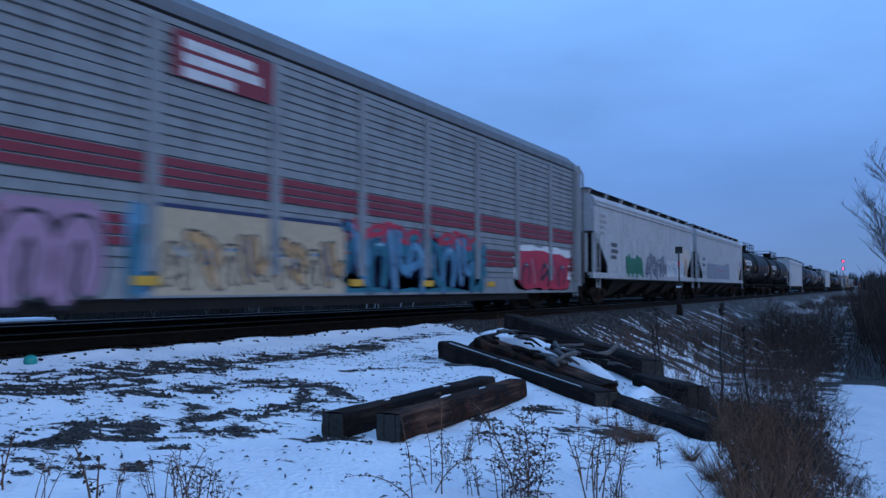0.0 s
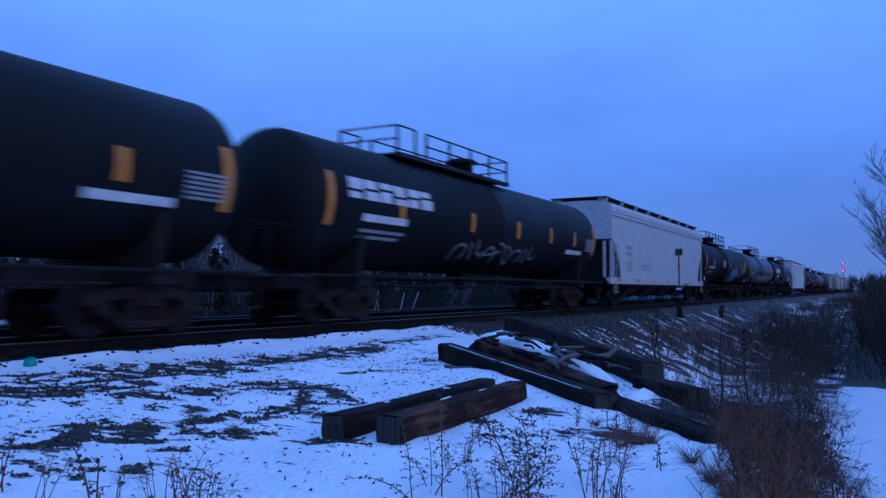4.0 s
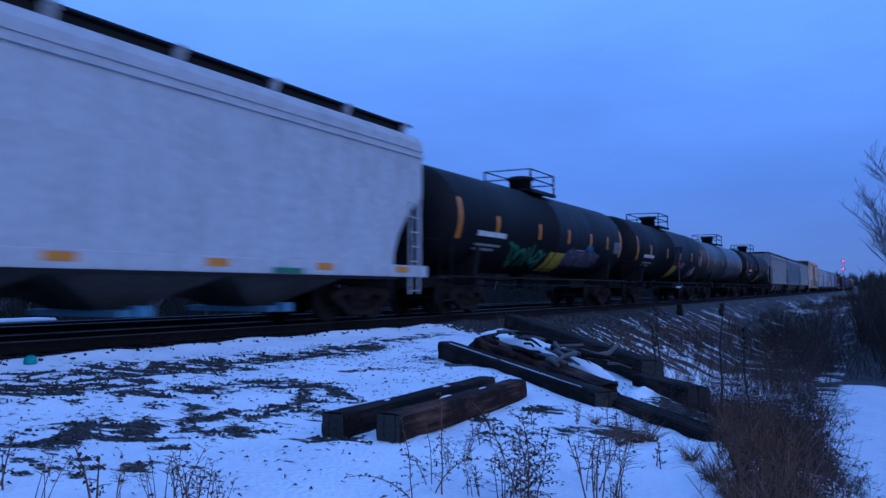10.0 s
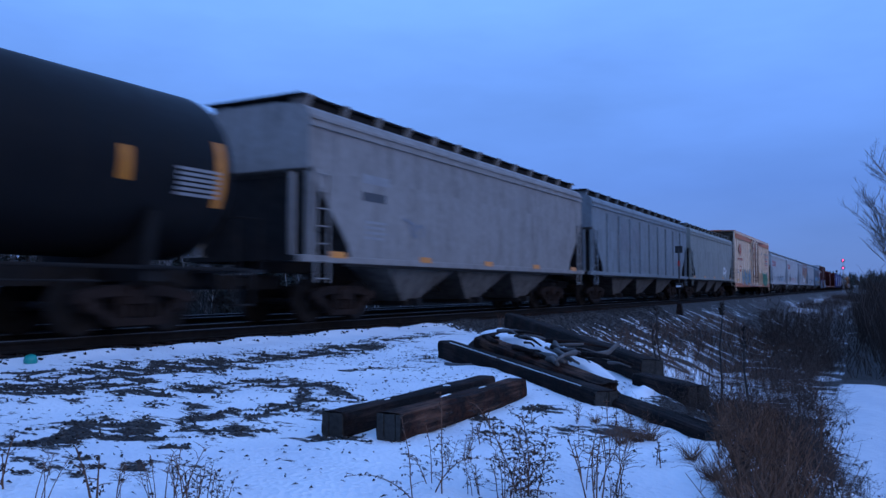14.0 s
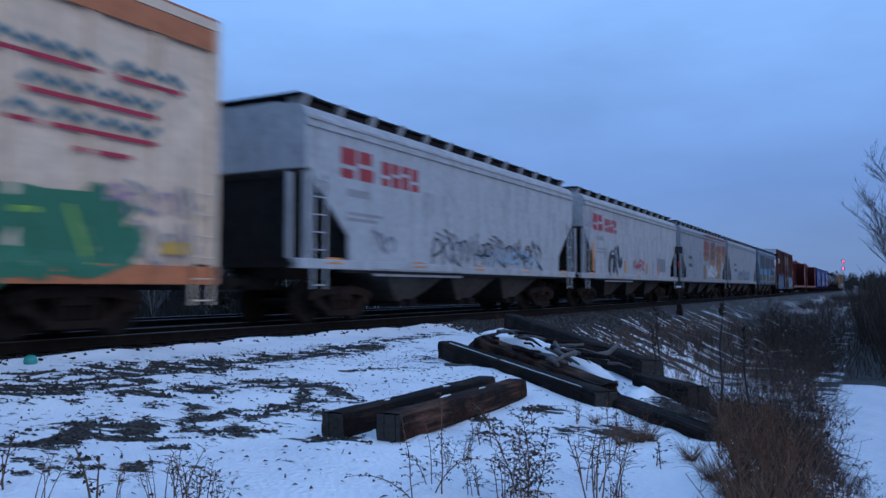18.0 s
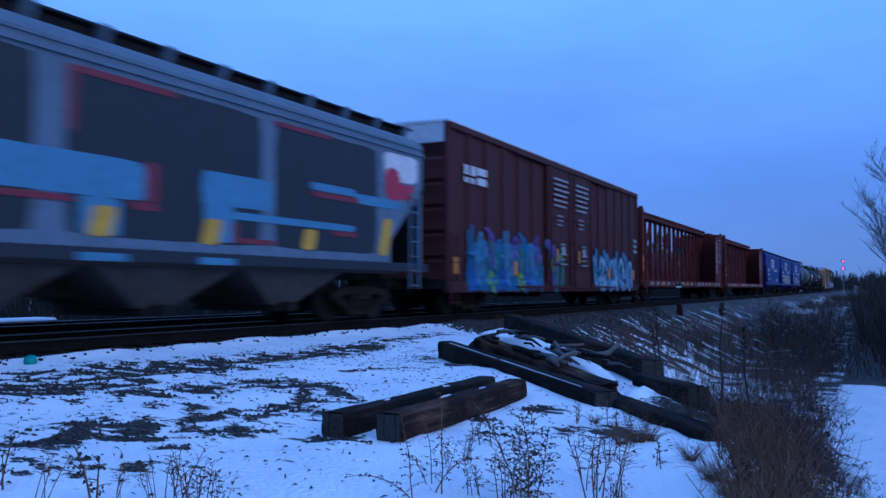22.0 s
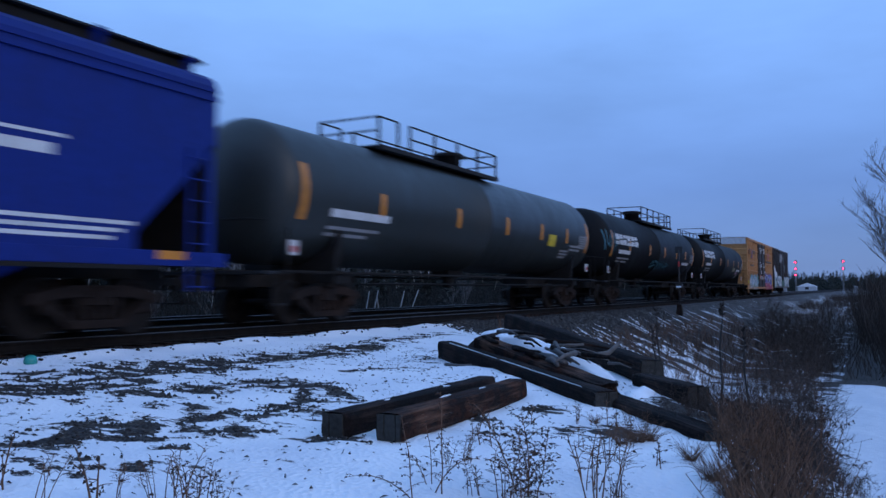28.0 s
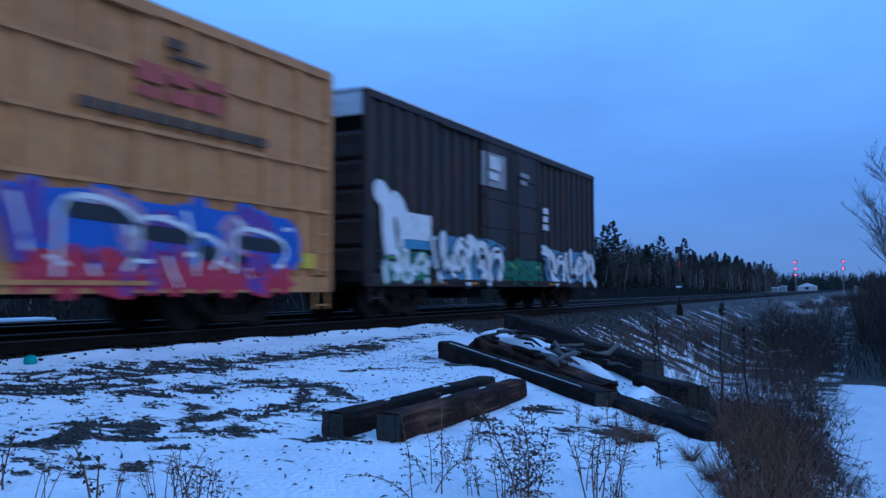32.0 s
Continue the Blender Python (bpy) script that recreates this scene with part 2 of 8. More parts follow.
# lines where old wheel tracks have laid the gravel bare: half width, depth of wear, way
LONG_SCUFFS = [
    (0.36, 0.75, ((3.55, 4.3), (3.97, 4.94), (4.22, 5.14), (4.15, 5.54), (3.93, 6.16), (3.71, 6.9), (3.85, 7.3))),
    (0.13, 0.55, ((3.07, 5.79), (3.27, 6.45), (3.33, 7.14), (3.35, 7.68))),
    (0.24, 0.68, ((4.25, 7.2), (3.93, 7.91), (3.97, 8.4), (3.88, 9.0), (4.06, 9.52), (4.2, 9.88), (4.07, 10.5), (3.9, 11.4))),
    (0.20, 0.45, ((3.65, 12.5), (3.45, 13.41), (3.5, 14.0), (3.2, 15.4))),
    (0.55, 0.16, ((5.2, 4.4), (6.2, 4.9), (6.2, 6.6))), (0.6, 0.17, ((4.9, 9.0), (4.8, 11.5)))]
SHORT_SCUFFS = [
    (0.14, 0.6, ((5.36, 5.53), (5.43, 5.82), (5.46, 6.1))), (0.13, 0.6, ((5.25, 6.31), (5.41, 6.73), (5.61, 7.06))),
    (0.17, 0.7, ((5.86, 6.96), (6.1, 6.95), (6.41, 6.83))), (0.13, 0.62, ((6.45, 6.75), (6.65, 6.51), (6.94, 6.5))),
    (0.12, 0.55, ((5.8, 5.21), (6.4, 5.0), (6.23, 5.33))), (0.12, 0.62, ((6.66, 4.95), (6.81, 5.21), (6.85, 5.6), (6.83, 5.78))),
    (0.09, 0.6, ((7.14, 4.67), (7.28, 4.77))), (0.12, 0.66, ((6.49, 3.7), (6.42, 4.02), (6.44, 4.31), (6.7, 4.35))),
    (0.09, 0.6, ((6.72, 3.98), (6.95, 4.14))), (0.09, 0.6, ((7.15, 3.2), (7.16, 3.36))), (0.09, 0.64, ((7.39, 3.36), (7.58, 3.43))),
    (0.07, 0.55, ((7.3, 3.92), (7.42, 4.0))), (0.09, 0.5, ((5.78, 8.6), (5.84, 8.95))), (0.08, 0.55, ((8.0, 4.84), (8.24, 4.93)))]
SCUFFS = LONG_SCUFFS + SHORT_SCUFFS


def scuff(x, y):
    best = 0.0
    for w, amount, way in SCUFFS:
        w *= 1.45
        for (ax, ay), (bx, by) in zip(way, way[1:]):
            if min(ax, bx) - 7 * w > x or max(ax, bx) + 7 * w < x or min(ay, by) - 7 * w > y or max(ay, by) + 7 * w < y:
                continue
            dx, dy = bx - ax, by - ay
            t = min(1.0, max(0.0, ((x - ax) * dx + (y - ay) * dy) / (dx * dx + dy * dy)))
            d2 = (x - ax - t * dx) ** 2 + (y - ay - t * dy) ** 2
            best = max(best, amount * (0.46 * math.exp(-d2 / (1.5 * w * w)) + 0.44 * math.exp(-d2 / (7 * w * w + 0.04))))
    return best


def bare(x, y):
    """How far the ground shows through the snow: 0 closed snow, 1 none."""
    if x < 1.4:
        if x < -8:
            return 1.02 + 0.3 * fbm(x, y, 0.12)
        return 1.25 if x > 1.2 else 1.1
    b = 0.18 + 0.20 * fbm(x, y, 0.75)
    for px, py, a, c in PATCHES:
        u = ((x - px) * 0.85 + (y - py) * 0.5) / a
        v = (-(x - px) * 0.5 + (y - py) * 0.85) / c * 0.55
        d = u * u + v * v
        if d < 4:
            b += 0.60 * math.exp(-d * 1.3)
    if 2 < y < 16 and 2.5 < x < 9:
        b += scuff(x, y) * (0.95 + 1.5 * fbm(x, y, 4.4, 2))
    b += 0.5 * (1 - smooth((x - 1.55 - 0.12 * fbm(x, y, 0.7)) / 0.12)) if y < 24 else 0
    e = pad_edge(x, y)
    if e > 0 and x < 10.6:
        b = b + (0.42 + 0.40 * smooth((y - 22) / 16) + 0.55 * fbm(x * 0.9, y * 1.3, 0.55) - b) * smooth(e / 1.4)
        if x < 4.8:
            b = max(b, 1.2 - 0.25 * (x - 1.5))
    elif e > 3:
        b = 0.02 + 0.12 * fbm(x, y, 0.9)
        if x > 15.5 or y > 29:
            b = 1.1
    return b


def axis_points(*runs):
    out = []
    for a, b, step in runs:
        out += list(np.arange(a, b, step))
    return out


GX = axis_points((-2600, -300, 230), (-300, -60, 24), (-60, -9, 3), (-9, -6, 0.5), (-6, 1.2, 0.9), (1.2, 8.6, 0.09), (8.6, 13.6, 0.125), (13.6, 24, 1.3), (24, 200, 22), (200, 2700, 250))
GY = axis_points((-900, -40, 86), (-40, 0, 4), (0, 9, 0.09), (9, 20, 0.14), (20, 34, 0.28), (34, 60, 0.9), (60, 300, 8), (300, 4000, 185))
gv, cover = [], []
for yy in GY:
    for xx in GX:
        gv.append((float(xx), float(yy), ground_z(xx, yy)))
        cover.append(bare(xx, yy) if -45 < yy < 170 and -60 < xx < 24 else 1.0)
nx = len(GX)
gf = [(j * nx + i, j * nx + i + 1, (j + 1) * nx + i + 1, (j + 1) * nx + i) for j in range(len(GY) - 1) for i in range(nx - 1)]
gme = raw_mesh("ground", gv, gf)
gme.attributes.new("cover", "FLOAT", "POINT").data.foreach_set("value", cover)
gme.attributes.new("packed", "FLOAT", "POINT").data.foreach_set("value", [1.0 if 10.3 < p[0] < 14.5 and pad_edge(p[0], p[1]) > 2.6 else 0.0 for p in gv])
gme.attributes.new("bank", "FLOAT", "POINT").data.foreach_set("value", [smooth(pad_edge(p[0], p[1]) / 1.2) if p[0] < 10.6 else 0.0 for p in gv])
gme.polygons.foreach_set("use_smooth", [True] * len(gf))
gm = bpy.data.materials.new("snow_over_gravel")
gm.use_nodes = True
n, l = gm.node_tree.nodes, gm.node_tree.links
b = n["Principled BSDF"]
tc = n.new("ShaderNodeTexCoord")
att = n.new("ShaderNodeAttribute")
att.attribute_name = "cover"
n1 = n.new("ShaderNodeTexNoise")
n1.inputs["Scale"].default_value, n1.inputs["Detail"].default_value, n1.inputs["Roughness"].default_value = 5.2, 11, 0.70
smp = n.new("ShaderNodeMapping")
smp.inputs["Rotation"].default_value, smp.inputs["Scale"].default_value = (0, 0, radians(-32)), (0.75, 1.5, 1.0)
l.new(tc.outputs["Object"], smp.inputs[0])
l.new(smp.outputs[0], n1.inputs["Vector"])
am = n.new("ShaderNodeMath")
am.operation = "MULTIPLY_ADD"
am.inputs[1].default_value = 2.5
n2 = n.new("ShaderNodeTexNoise")       # snow lies in runnels down the bank
n2.inputs["Scale"].default_value, n2.inputs["Detail"].default_value, n2.inputs["Roughness"].default_value = 1.7, 9, 0.60
rmp = n.new("ShaderNodeMapping")
rmp.inputs["Rotation"].default_value, rmp.inputs["Scale"].default_value = (0, 0, radians(6)), (0.42, 1.5, 0.4)
l.new(tc.outputs["Object"], rmp.inputs[0])
l.new(rmp.outputs[0], n2.inputs["Vector"])
bk = n.new("ShaderNodeAttribute")
bk.attribute_name = "bank"
nmix = n.new("ShaderNodeMix")
l.new(bk.outputs["Fac"], nmix.inputs[0])
l.new(n1.outputs[0], nmix.inputs[2])
l.new(n2.outputs[0], nmix.inputs[3])
l.new(nmix.outputs[0], am.inputs[0])
l.new(att.outputs["Fac"], am.inputs[2])
edge = n.new("ShaderNodeMapRange")
edge.inputs[1].default_value, edge.inputs[2].default_value = 1.78, 1.86
l.new(am.outputs[0], edge.inputs[0])
dirt = n.new("ShaderNodeTexVoronoi")
dirt.inputs["Scale"].default_value = 24
l.new(tc.outputs["Object"], dirt.inputs["Vector"])
dr = n.new("ShaderNodeValToRGB")
dr.color_ramp.elements[0].color, dr.color_ramp.elements[1].color = (0.006, 0.005, 0.005, 1), (0.075, 0.058, 0.044, 1)
dr.color_ramp.elements.new(0.55).color = (0.018, 0.015, 0.013, 1)
dsep = n.new("ShaderNodeSeparateColor")
l.new(dirt.outputs["Color"], dsep.inputs[0])
l.new(dsep.outputs[0], dr.inputs[0])
sn = n.new("ShaderNodeTexNoise")
sn.inputs["Scale"].default_value, sn.inputs["Detail"].default_value = 1.1, 7
l.new(tc.outputs["Object"], sn.inputs["Vector"])
sr = n.new("ShaderNodeValToRGB")
sr.color_ramp.elements[0].position, sr.color_ramp.elements[1].position = 0.3, 0.7
sr.color_ramp.elements[0].color, sr.color_ramp.elements[1].color = (0.74, 0.76, 0.80, 1), (0.88, 0.89, 0.90, 1)
l.new(sn.outputs[0], sr.inputs[0])
pk = n.new("ShaderNodeAttribute")
pk.attribute_name = "packed"
pm = n.new("ShaderNodeMix")       # trodden, icy snow on the lane
pm.data_type = "RGBA"
pm.inputs[7].default_value = (0.46, 0.49, 0.54, 1)
pmul = n.new("ShaderNodeMath")
pmul.operation = "MULTIPLY"
l.new(pk.outputs["Fac"], pmul.inputs[0])
l.new(n1.outputs[0], pmul.inputs[1])
l.new(pmul.outputs[0], pm.inputs[0])
l.new(sr.outputs[0], pm.inputs[6])
mx = n.new("ShaderNodeMix")
mx.data_type = "RGBA"
l.new(edge.outputs[0], mx.inputs[0])
l.new(pm.outputs[2], mx.inputs[6])
l.new(dr.outputs[0], mx.inputs[7])
l.new(mx.outputs[2], b.inputs["Base Color"])
b.inputs["Roughness"].default_value = 0.85
hm = n.new("ShaderNodeMath")
hm.operation = "MULTIPLY_ADD"
hm.inputs[1].default_value = -1.4
l.new(edge.outputs[0], hm.inputs[0])
hs = n.new("ShaderNodeMath")
hs.operation = "ADD"
l.new(dirt.outputs["Distance"], hs.inputs[0])
l.new(sn.outputs[0], hs.inputs[1])
l.new(hs.outputs[0], hm.inputs[2])
bp = n.new("ShaderNodeBump")
bp.inputs["Strength"].default_value, bp.inputs["Distance"].default_value = 0.55, 0.03
l.new(hm.outputs[0], bp.inputs["Height"])
l.new(bp.outputs[0], b.inputs["Normal"])
solid("ground", gme, gm, "snow over dark gravel, bare in patches, falling to a lane", "ground", kind="structure")


# ---------------- railway tracks ----------------
def rail_builder(y0, y1):
    m = MB()
    m.prism([(-0.075, -0.172), (0.075, -0.172), (0.07, -0.158), (0.012, -0.14), (0.010, -0.045), (-0.010, -0.045), (-0.012, -0.14), (-0.07, -0.158)], "y", y0, y1)
    m.prism([(-0.036, -0.046), (0.036, -0.046), (0.037, -0.012), (-0.037, -0.012)], "y", y0, y1)
    return m


def rail_head(y0, y1):
    return MB().prism([(-0.037, -0.012), (0.037, -0.012), (0.033, -0.003), (0.020, 0.0), (-0.020, 0.0), (-0.033, -0.003)], "y", y0, y1)


def tie_builder():
    m = MB().box(-1.3, 1.3, -0.115, 0.115, -0.36, -0.176, 0.015)
    return m


TRACKS = []
for tx, nm in ((0.0, "railway_track"), (-4.3, "railway_track")):
    tr = thing(nm, pose(tx, 0, 0), "straight steel rails spiked to dark creosoted ties", "railway track", "main line tracks", "structure")
    for side in (-1, 1):
        r = part("rail", shared("rail_web", lambda: rail_builder(-120, 900)), RAILSIDE, tr, "rusty-sided steel rail", pose(side * 0.753, 0, 0))
        part("rail_head", shared("rail_head", lambda: rail_head(-120, 900)), RAILTOP, r, "polished rail head")
    TRACKS.append(tr)


# ---------------- timbers ----------------
def wood(name, base, ember, weathered, spec=0.15):
    """Old creosoted wood: long grain along y, red-brown splits and bleached wear."""
    m = mat(name, base, rough=0.9, grain=0.55, grain_scale=22, dirt=0.5, dirt_scale=4, dirt_color=ember, bump=0.4, spec=spec)
    n, l = m.node_tree.nodes, m.node_tree.links
    b = n["Principled BSDF"]
    was = b.inputs["Base Color"].links[0].from_socket
    tc = n.new("ShaderNodeTexCoord")
    mp = n.new("ShaderNodeMapping")
    mp.inputs["Scale"].default_value = (26, 1.3, 26)
    l.new(tc.outputs["Object"], mp.inputs[0])
    g = n.new("ShaderNodeTexNoise")
    g.inputs["Scale"].default_value, g.inputs["Detail"].default_value, g.inputs["Roughness"].default_value = 1.0, 8, 0.65
    l.new(mp.outputs[0], g.inputs["Vector"])
    patch = n.new("ShaderNodeTexNoise")
    patch.inputs["Scale"].default_value, patch.inputs["Detail"].default_value = 2.3, 4
    l.new(tc.outputs["Object"], patch.inputs["Vector"])
    mul = n.new("ShaderNodeMath")
    mul.operation = "MULTIPLY"
    l.new(g.outputs[0], mul.inputs[0])
    l.new(patch.outputs[0], mul.inputs[1])
    r = n.new("ShaderNodeMapRange")
    r.inputs[1].default_value, r.inputs[2].default_value = 0.24, 0.40
    l.new(mul.outputs[0], r.inputs[0])
    mx = n.new("ShaderNodeMix")
    mx.data_type = "RGBA"
    l.new(r.outputs[0], mx.inputs[0])
    l.new(was, mx.inputs[6])
    mx.inputs[7].default_value = (*weathered, 1)
    l.new(mx.outputs[2], b.inputs["Base Color"])
    bp = n.new("ShaderNodeBump")
    bp.inputs["Strength"].default_value, bp.inputs["Distance"].default_value = 0.9, 0.02
    l.new(g.outputs[0], bp.inputs["Height"])
    l.new(bp.outputs[0], b.inputs["Normal"])
    return m


OLDWOOD = wood("split_creosoted_timber", (0.007, 0.0055, 0.005), (0.028, 0.012, 0.008), (0.038, 0.024, 0.019))
REDWOOD = wood("reddish_split_timber", (0.014, 0.008, 0.006), (0.12, 0.036, 0.016), (0.13, 0.066, 0.042))


def timber(L=2.6, w=0.23, h=0.18, seed=0, rot_end=0.0):
    """An old squared tie along its own y axis from 0 to L: worn corners, lengthwise checks, a broken far end."""
    rnd = random.Random(seed)
    m = MB()
    k = max(18, int(L * 10))
    per = 6
    q = per * 4
    checks = {rnd.randrange(q): rnd.uniform(.008, .022) for _ in range(6)}
    phase = [rnd.uniform(0, 6) for _ in range(q)]
    bow = rnd.uniform(-.02, .02)
    vs = []
    for i in range(k):
        f = i / (k - 1)
        y = L * f
        sx = bow * math.sin(f * math.pi)
        for j in range(q):
            side, t = divmod(j, per)
            t = t / per * 2 - 1
            u, v = ((-1, t), (t, 1), (1, -t), (-t, -1))[side]
            e = abs(t) ** 10 if abs(t) > .6 else 0
            x, z = u * w / 2 * (1 - .10 * e), v * h / 2 * (1 - .10 * e)
            d = checks.get(j, 0) * max(0, .3 + math.sin(phase[j] + 5 * y)) + .006 * noise.noise((j * .9, y * 3.0, seed))
            d += .012 * max(0, noise.noise((j * .35, y * 1.2, seed + 5)))
            rr = math.hypot(x, z)
            x, z = x * (1 - d / rr), z * (1 - d / rr)
            yy = y
            if rot_end and f > .9:
                yy -= rot_end * (f - .9) * 10 * (0.5 + noise.noise((x * 9, z * 9, seed)))
            if i in (0, k - 1):
                yy += .012 * noise.noise((x * 14, z * 14, seed + i))
            vs.append((x + sx, yy, z + h / 2))
    fs = [(i * q + j, i * q + (j + 1) % q, (i + 1) * q + (j + 1) % q, (i + 1) * q + j) for i in range(k - 1) for j in range(q)]
    m.add(vs, fs)
    return m.add([vs[(k - 1) * q + j] for j in range(q)], [tuple(range(q))])


def timber_end(seed=0, w=0.23, h=0.18):
    """The sawn end: a slightly dished plate split by drying cracks."""
    rnd = random.Random(seed)
    m = MB()
    cuts = sorted([-w * .46] + [rnd.uniform(-.3, .3) * w for _ in range(2)] + [w * .46])
    for a, b_ in zip(cuts, cuts[1:]):
        if b_ - a < .02:
            continue
        g = .003
        m.prism([(a + g, .014), (b_ - g, .012), (b_ - g + rnd.uniform(-.006, .006), h - .012), (a + g, h - .014)], "y", -.004 - rnd.uniform(.001, .008), .03)
    return m


def place_timber(a, b, z0, z1, label, w=0.24, h=0.2, seed=0, roll=0, name="wooden_tie", group="old railway ties", material=None, rot_end=0.0):
    """A tie whose underside runs from a (at z0) to b (at z1)."""
    a, b = Vector((*a, z0)), Vector((*b, z1))
    d = b - a
    L = d.length
    ob = thing(name, Matrix.Translation(a) @ d.to_track_quat("Y", "Z").to_matrix().to_4x4() @ pose(0, 0, 0, 0, roll, 0), label, "wooden tie", group)
    part("beam", timber(L, w, h, seed, rot_end), material or OLDWOOD, ob)
    part("sawn_end", timber_end(seed, w, h), TIEEND, ob, "weathered sawn end")
    if not rot_end:
        part("sawn_end", timber_end(seed + 1, w, h), TIEEND, ob, "weathered sawn end", pose(0, L, 0, 0, 0, 180))
    return ob

# ---------------- the train: shared running gear ----------------
def side_frame_builder():
    m = MB()
    for x in (-0.06,):
        top = [(-1.18, 0.50), (-1.18, 0.66), (-0.98, 0.72), (-0.5, 0.80), (0.5, 0.80), (0.98, 0.72), (1.18, 0.66), (1.18, 0.50), (0.98, 0.54), (0.55, 0.62), (-0.55, 0.62), (-0.98, 0.54)]
        m.prism(top, "x", x, x + 0.16)
        m.prism([(-0.98, 0.55), (-0.80, 0.57), (-0.42, 0.24), (-0.42, 0.16), (-0.55, 0.17)], "x", x, x + 0.15)
        m.prism([(0.98, 0.55), (0.80, 0.57), (0.42, 0.24), (0.42, 0.16), (0.55, 0.17)], "x", x, x + 0.15)
        m.prism([(-0.55, 0.15), (0.55, 0.15), (0.48, 0.27), (-0.48, 0.27)], "x", x - 0.02, x + 0.17)
        for y in (-0.40, 0.30):
            m.box(x, x + 0.14, y, y + 0.10, 0.25, 0.64)
        for y in (-0.17, 0.0, 0.17):
            m.lathe([(0.055, 0.27), (0.07, 0.31), (0.055, 0.35), (0.07, 0.39), (0.055, 0.43), (0.07, 0.47), (0.055, 0.5)], "z", (x + 0.09, y, 0), 8)
        m.box(x + 0.01, x + 0.13, -0.28, 0.28, 0.5, 0.6)
        for y in (-0.89, 0.89):
            m.lathe([(0.05, -0.05), (0.125, -0.03), (0.125, 0.15), (0.10, 0.20), (0.05, 0.22)], "x", (x, y, 0.46), 12)
    return m


def wheel_builder():
    pr = [(0.09, -0.09), (0.11, -0.09), (0.12, -0.03), (0.36, -0.015), (0.385, -0.06), (0.485, -0.085), (0.487, -0.06), (0.463, -0.045), (0.458, 0.06), (0.44, 0.068), (0.385, 0.05), (0.36, 0.02), (0.13, 0.03), (0.12, 0.10), (0.09, 0.10)]
    return MB().lathe(pr, "x", (0, 0, 0.46), 28)


def bolster_builder():
    m = MB().box(-1.15, 1.15, -0.20, 0.20, 0.50, 0.76, 0.04)
    m.lathe([(0.2, 0.74), (0.19, 0.90)], "z", (0, 0, 0), 14)
    for y in (-0.5, 0.5):
        m.box(-0.8, 0.8, y - 0.06, y + 0.06, 0.36, 0.48, 0.02)
    return m


def axle_builder():
    return MB().lathe([(0.08, -1.0), (0.085, -0.7), (0.075, 0), (0.085, 0.7), (0.08, 1.0)], "x", (0, 0, 0.46), 10)


def truck(car, y):
    t = part("truck", shared("truck", bolster_builder), TRUCK, car, "rusty cast steel truck", pose(0, y, 0))
    for s in (-1, 1):
        part("side_frame", shared("side_frame", side_frame_builder), TRUCK, t, "", pose(s * 0.99, 0, 0, 0, 0, 0 if s > 0 else 180))
    for dy in (-0.89, 0.89):
        part("axle", shared("axle", axle_builder), WHEEL, t, "", pose(0, dy, 0))
        for s in (-1, 1):
            part("wheel", shared("wheel", wheel_builder), WHEEL, t, "", pose(s * 0.735, dy, 0, 0, 0, 0 if s > 0 else 180))


def coupler_builder():
    m = MB().box(-0.17, 0.17, -0.9, 0.12, 0.72, 1.02, 0.03)
    m.box(-0.09, 0.09, 0.10, 0.50, 0.80, 0.95, 0.02)
    m.prism([(-0.16, 0.45), (0.10, 0.45), (0.16, 0.55), (0.14, 0.72), (0.02, 0.76), (0.03, 0.62), (-0.10, 0.60), (-0.14, 0.74), (-0.20, 0.70)], "z", 0.72, 1.0)
    m.tube([(0.2, 0.2, 0.82), (0.24, 0.45, 0.55), (0.22, 0.75, 0.45)], 0.03, 6)
    return m


def coupler(car, yend, reach=0.0):
    s = 1 if yend > 0 else -1
    part("coupler", shared("coupler", coupler_builder), STEEL_DARK, car, "", pose(0, yend + s * reach, 0, 0, 0, 0 if s > 0 else 180))


def stile_builder(z0, z1, w=0.42):
    m = MB()
    for y in (-w / 2, w / 2):
        m.box(-0.015, 0.015, y - 0.025, y + 0.025, z0, z1)
    return m


def rung_builder(w=0.42):
    return MB().tube([(0.02, -w / 2, 0), (0.02, w / 2, 0)], 0.014, 5)


def ladder_builder(z0, z1, w=0.42, step=0.36):
    m = stile_builder(z0, z1, w)
    for i in range(int((z1 - z0) / step) + 1):
        m.tube([(0.02, -w / 2, z0 + 0.08 + i * step), (0.02, w / 2, z0 + 0.08 + i * step)], 0.014, 5)
    return m


def ladder(car, x, y, z0, z1, material, w=0.42, turn=0, step=0.36):
    key = "%.2f_%.2f_%.2f_%s" % (z0, z1, w, material.name)
    if x < 0:
        part("ladder", shared("ladder_" + key, lambda: ladder_builder(z0, z1, w)), material, car, "", pose(x, y, 0, 0, 0, turn))
        return
    ld = part("ladder", shared("stiles_" + key, lambda: stile_builder(z0, z1, w)), material, car, "", pose(x, y, 0, 0, 0, turn))
    for i in range(int((z1 - z0) / step) + 1):
        part("rung", shared("rung_%.2f_%s" % (w, material.name), lambda: rung_builder(w)), material, ld, "", pose(0, 0, z0 + 0.08 + i * step))


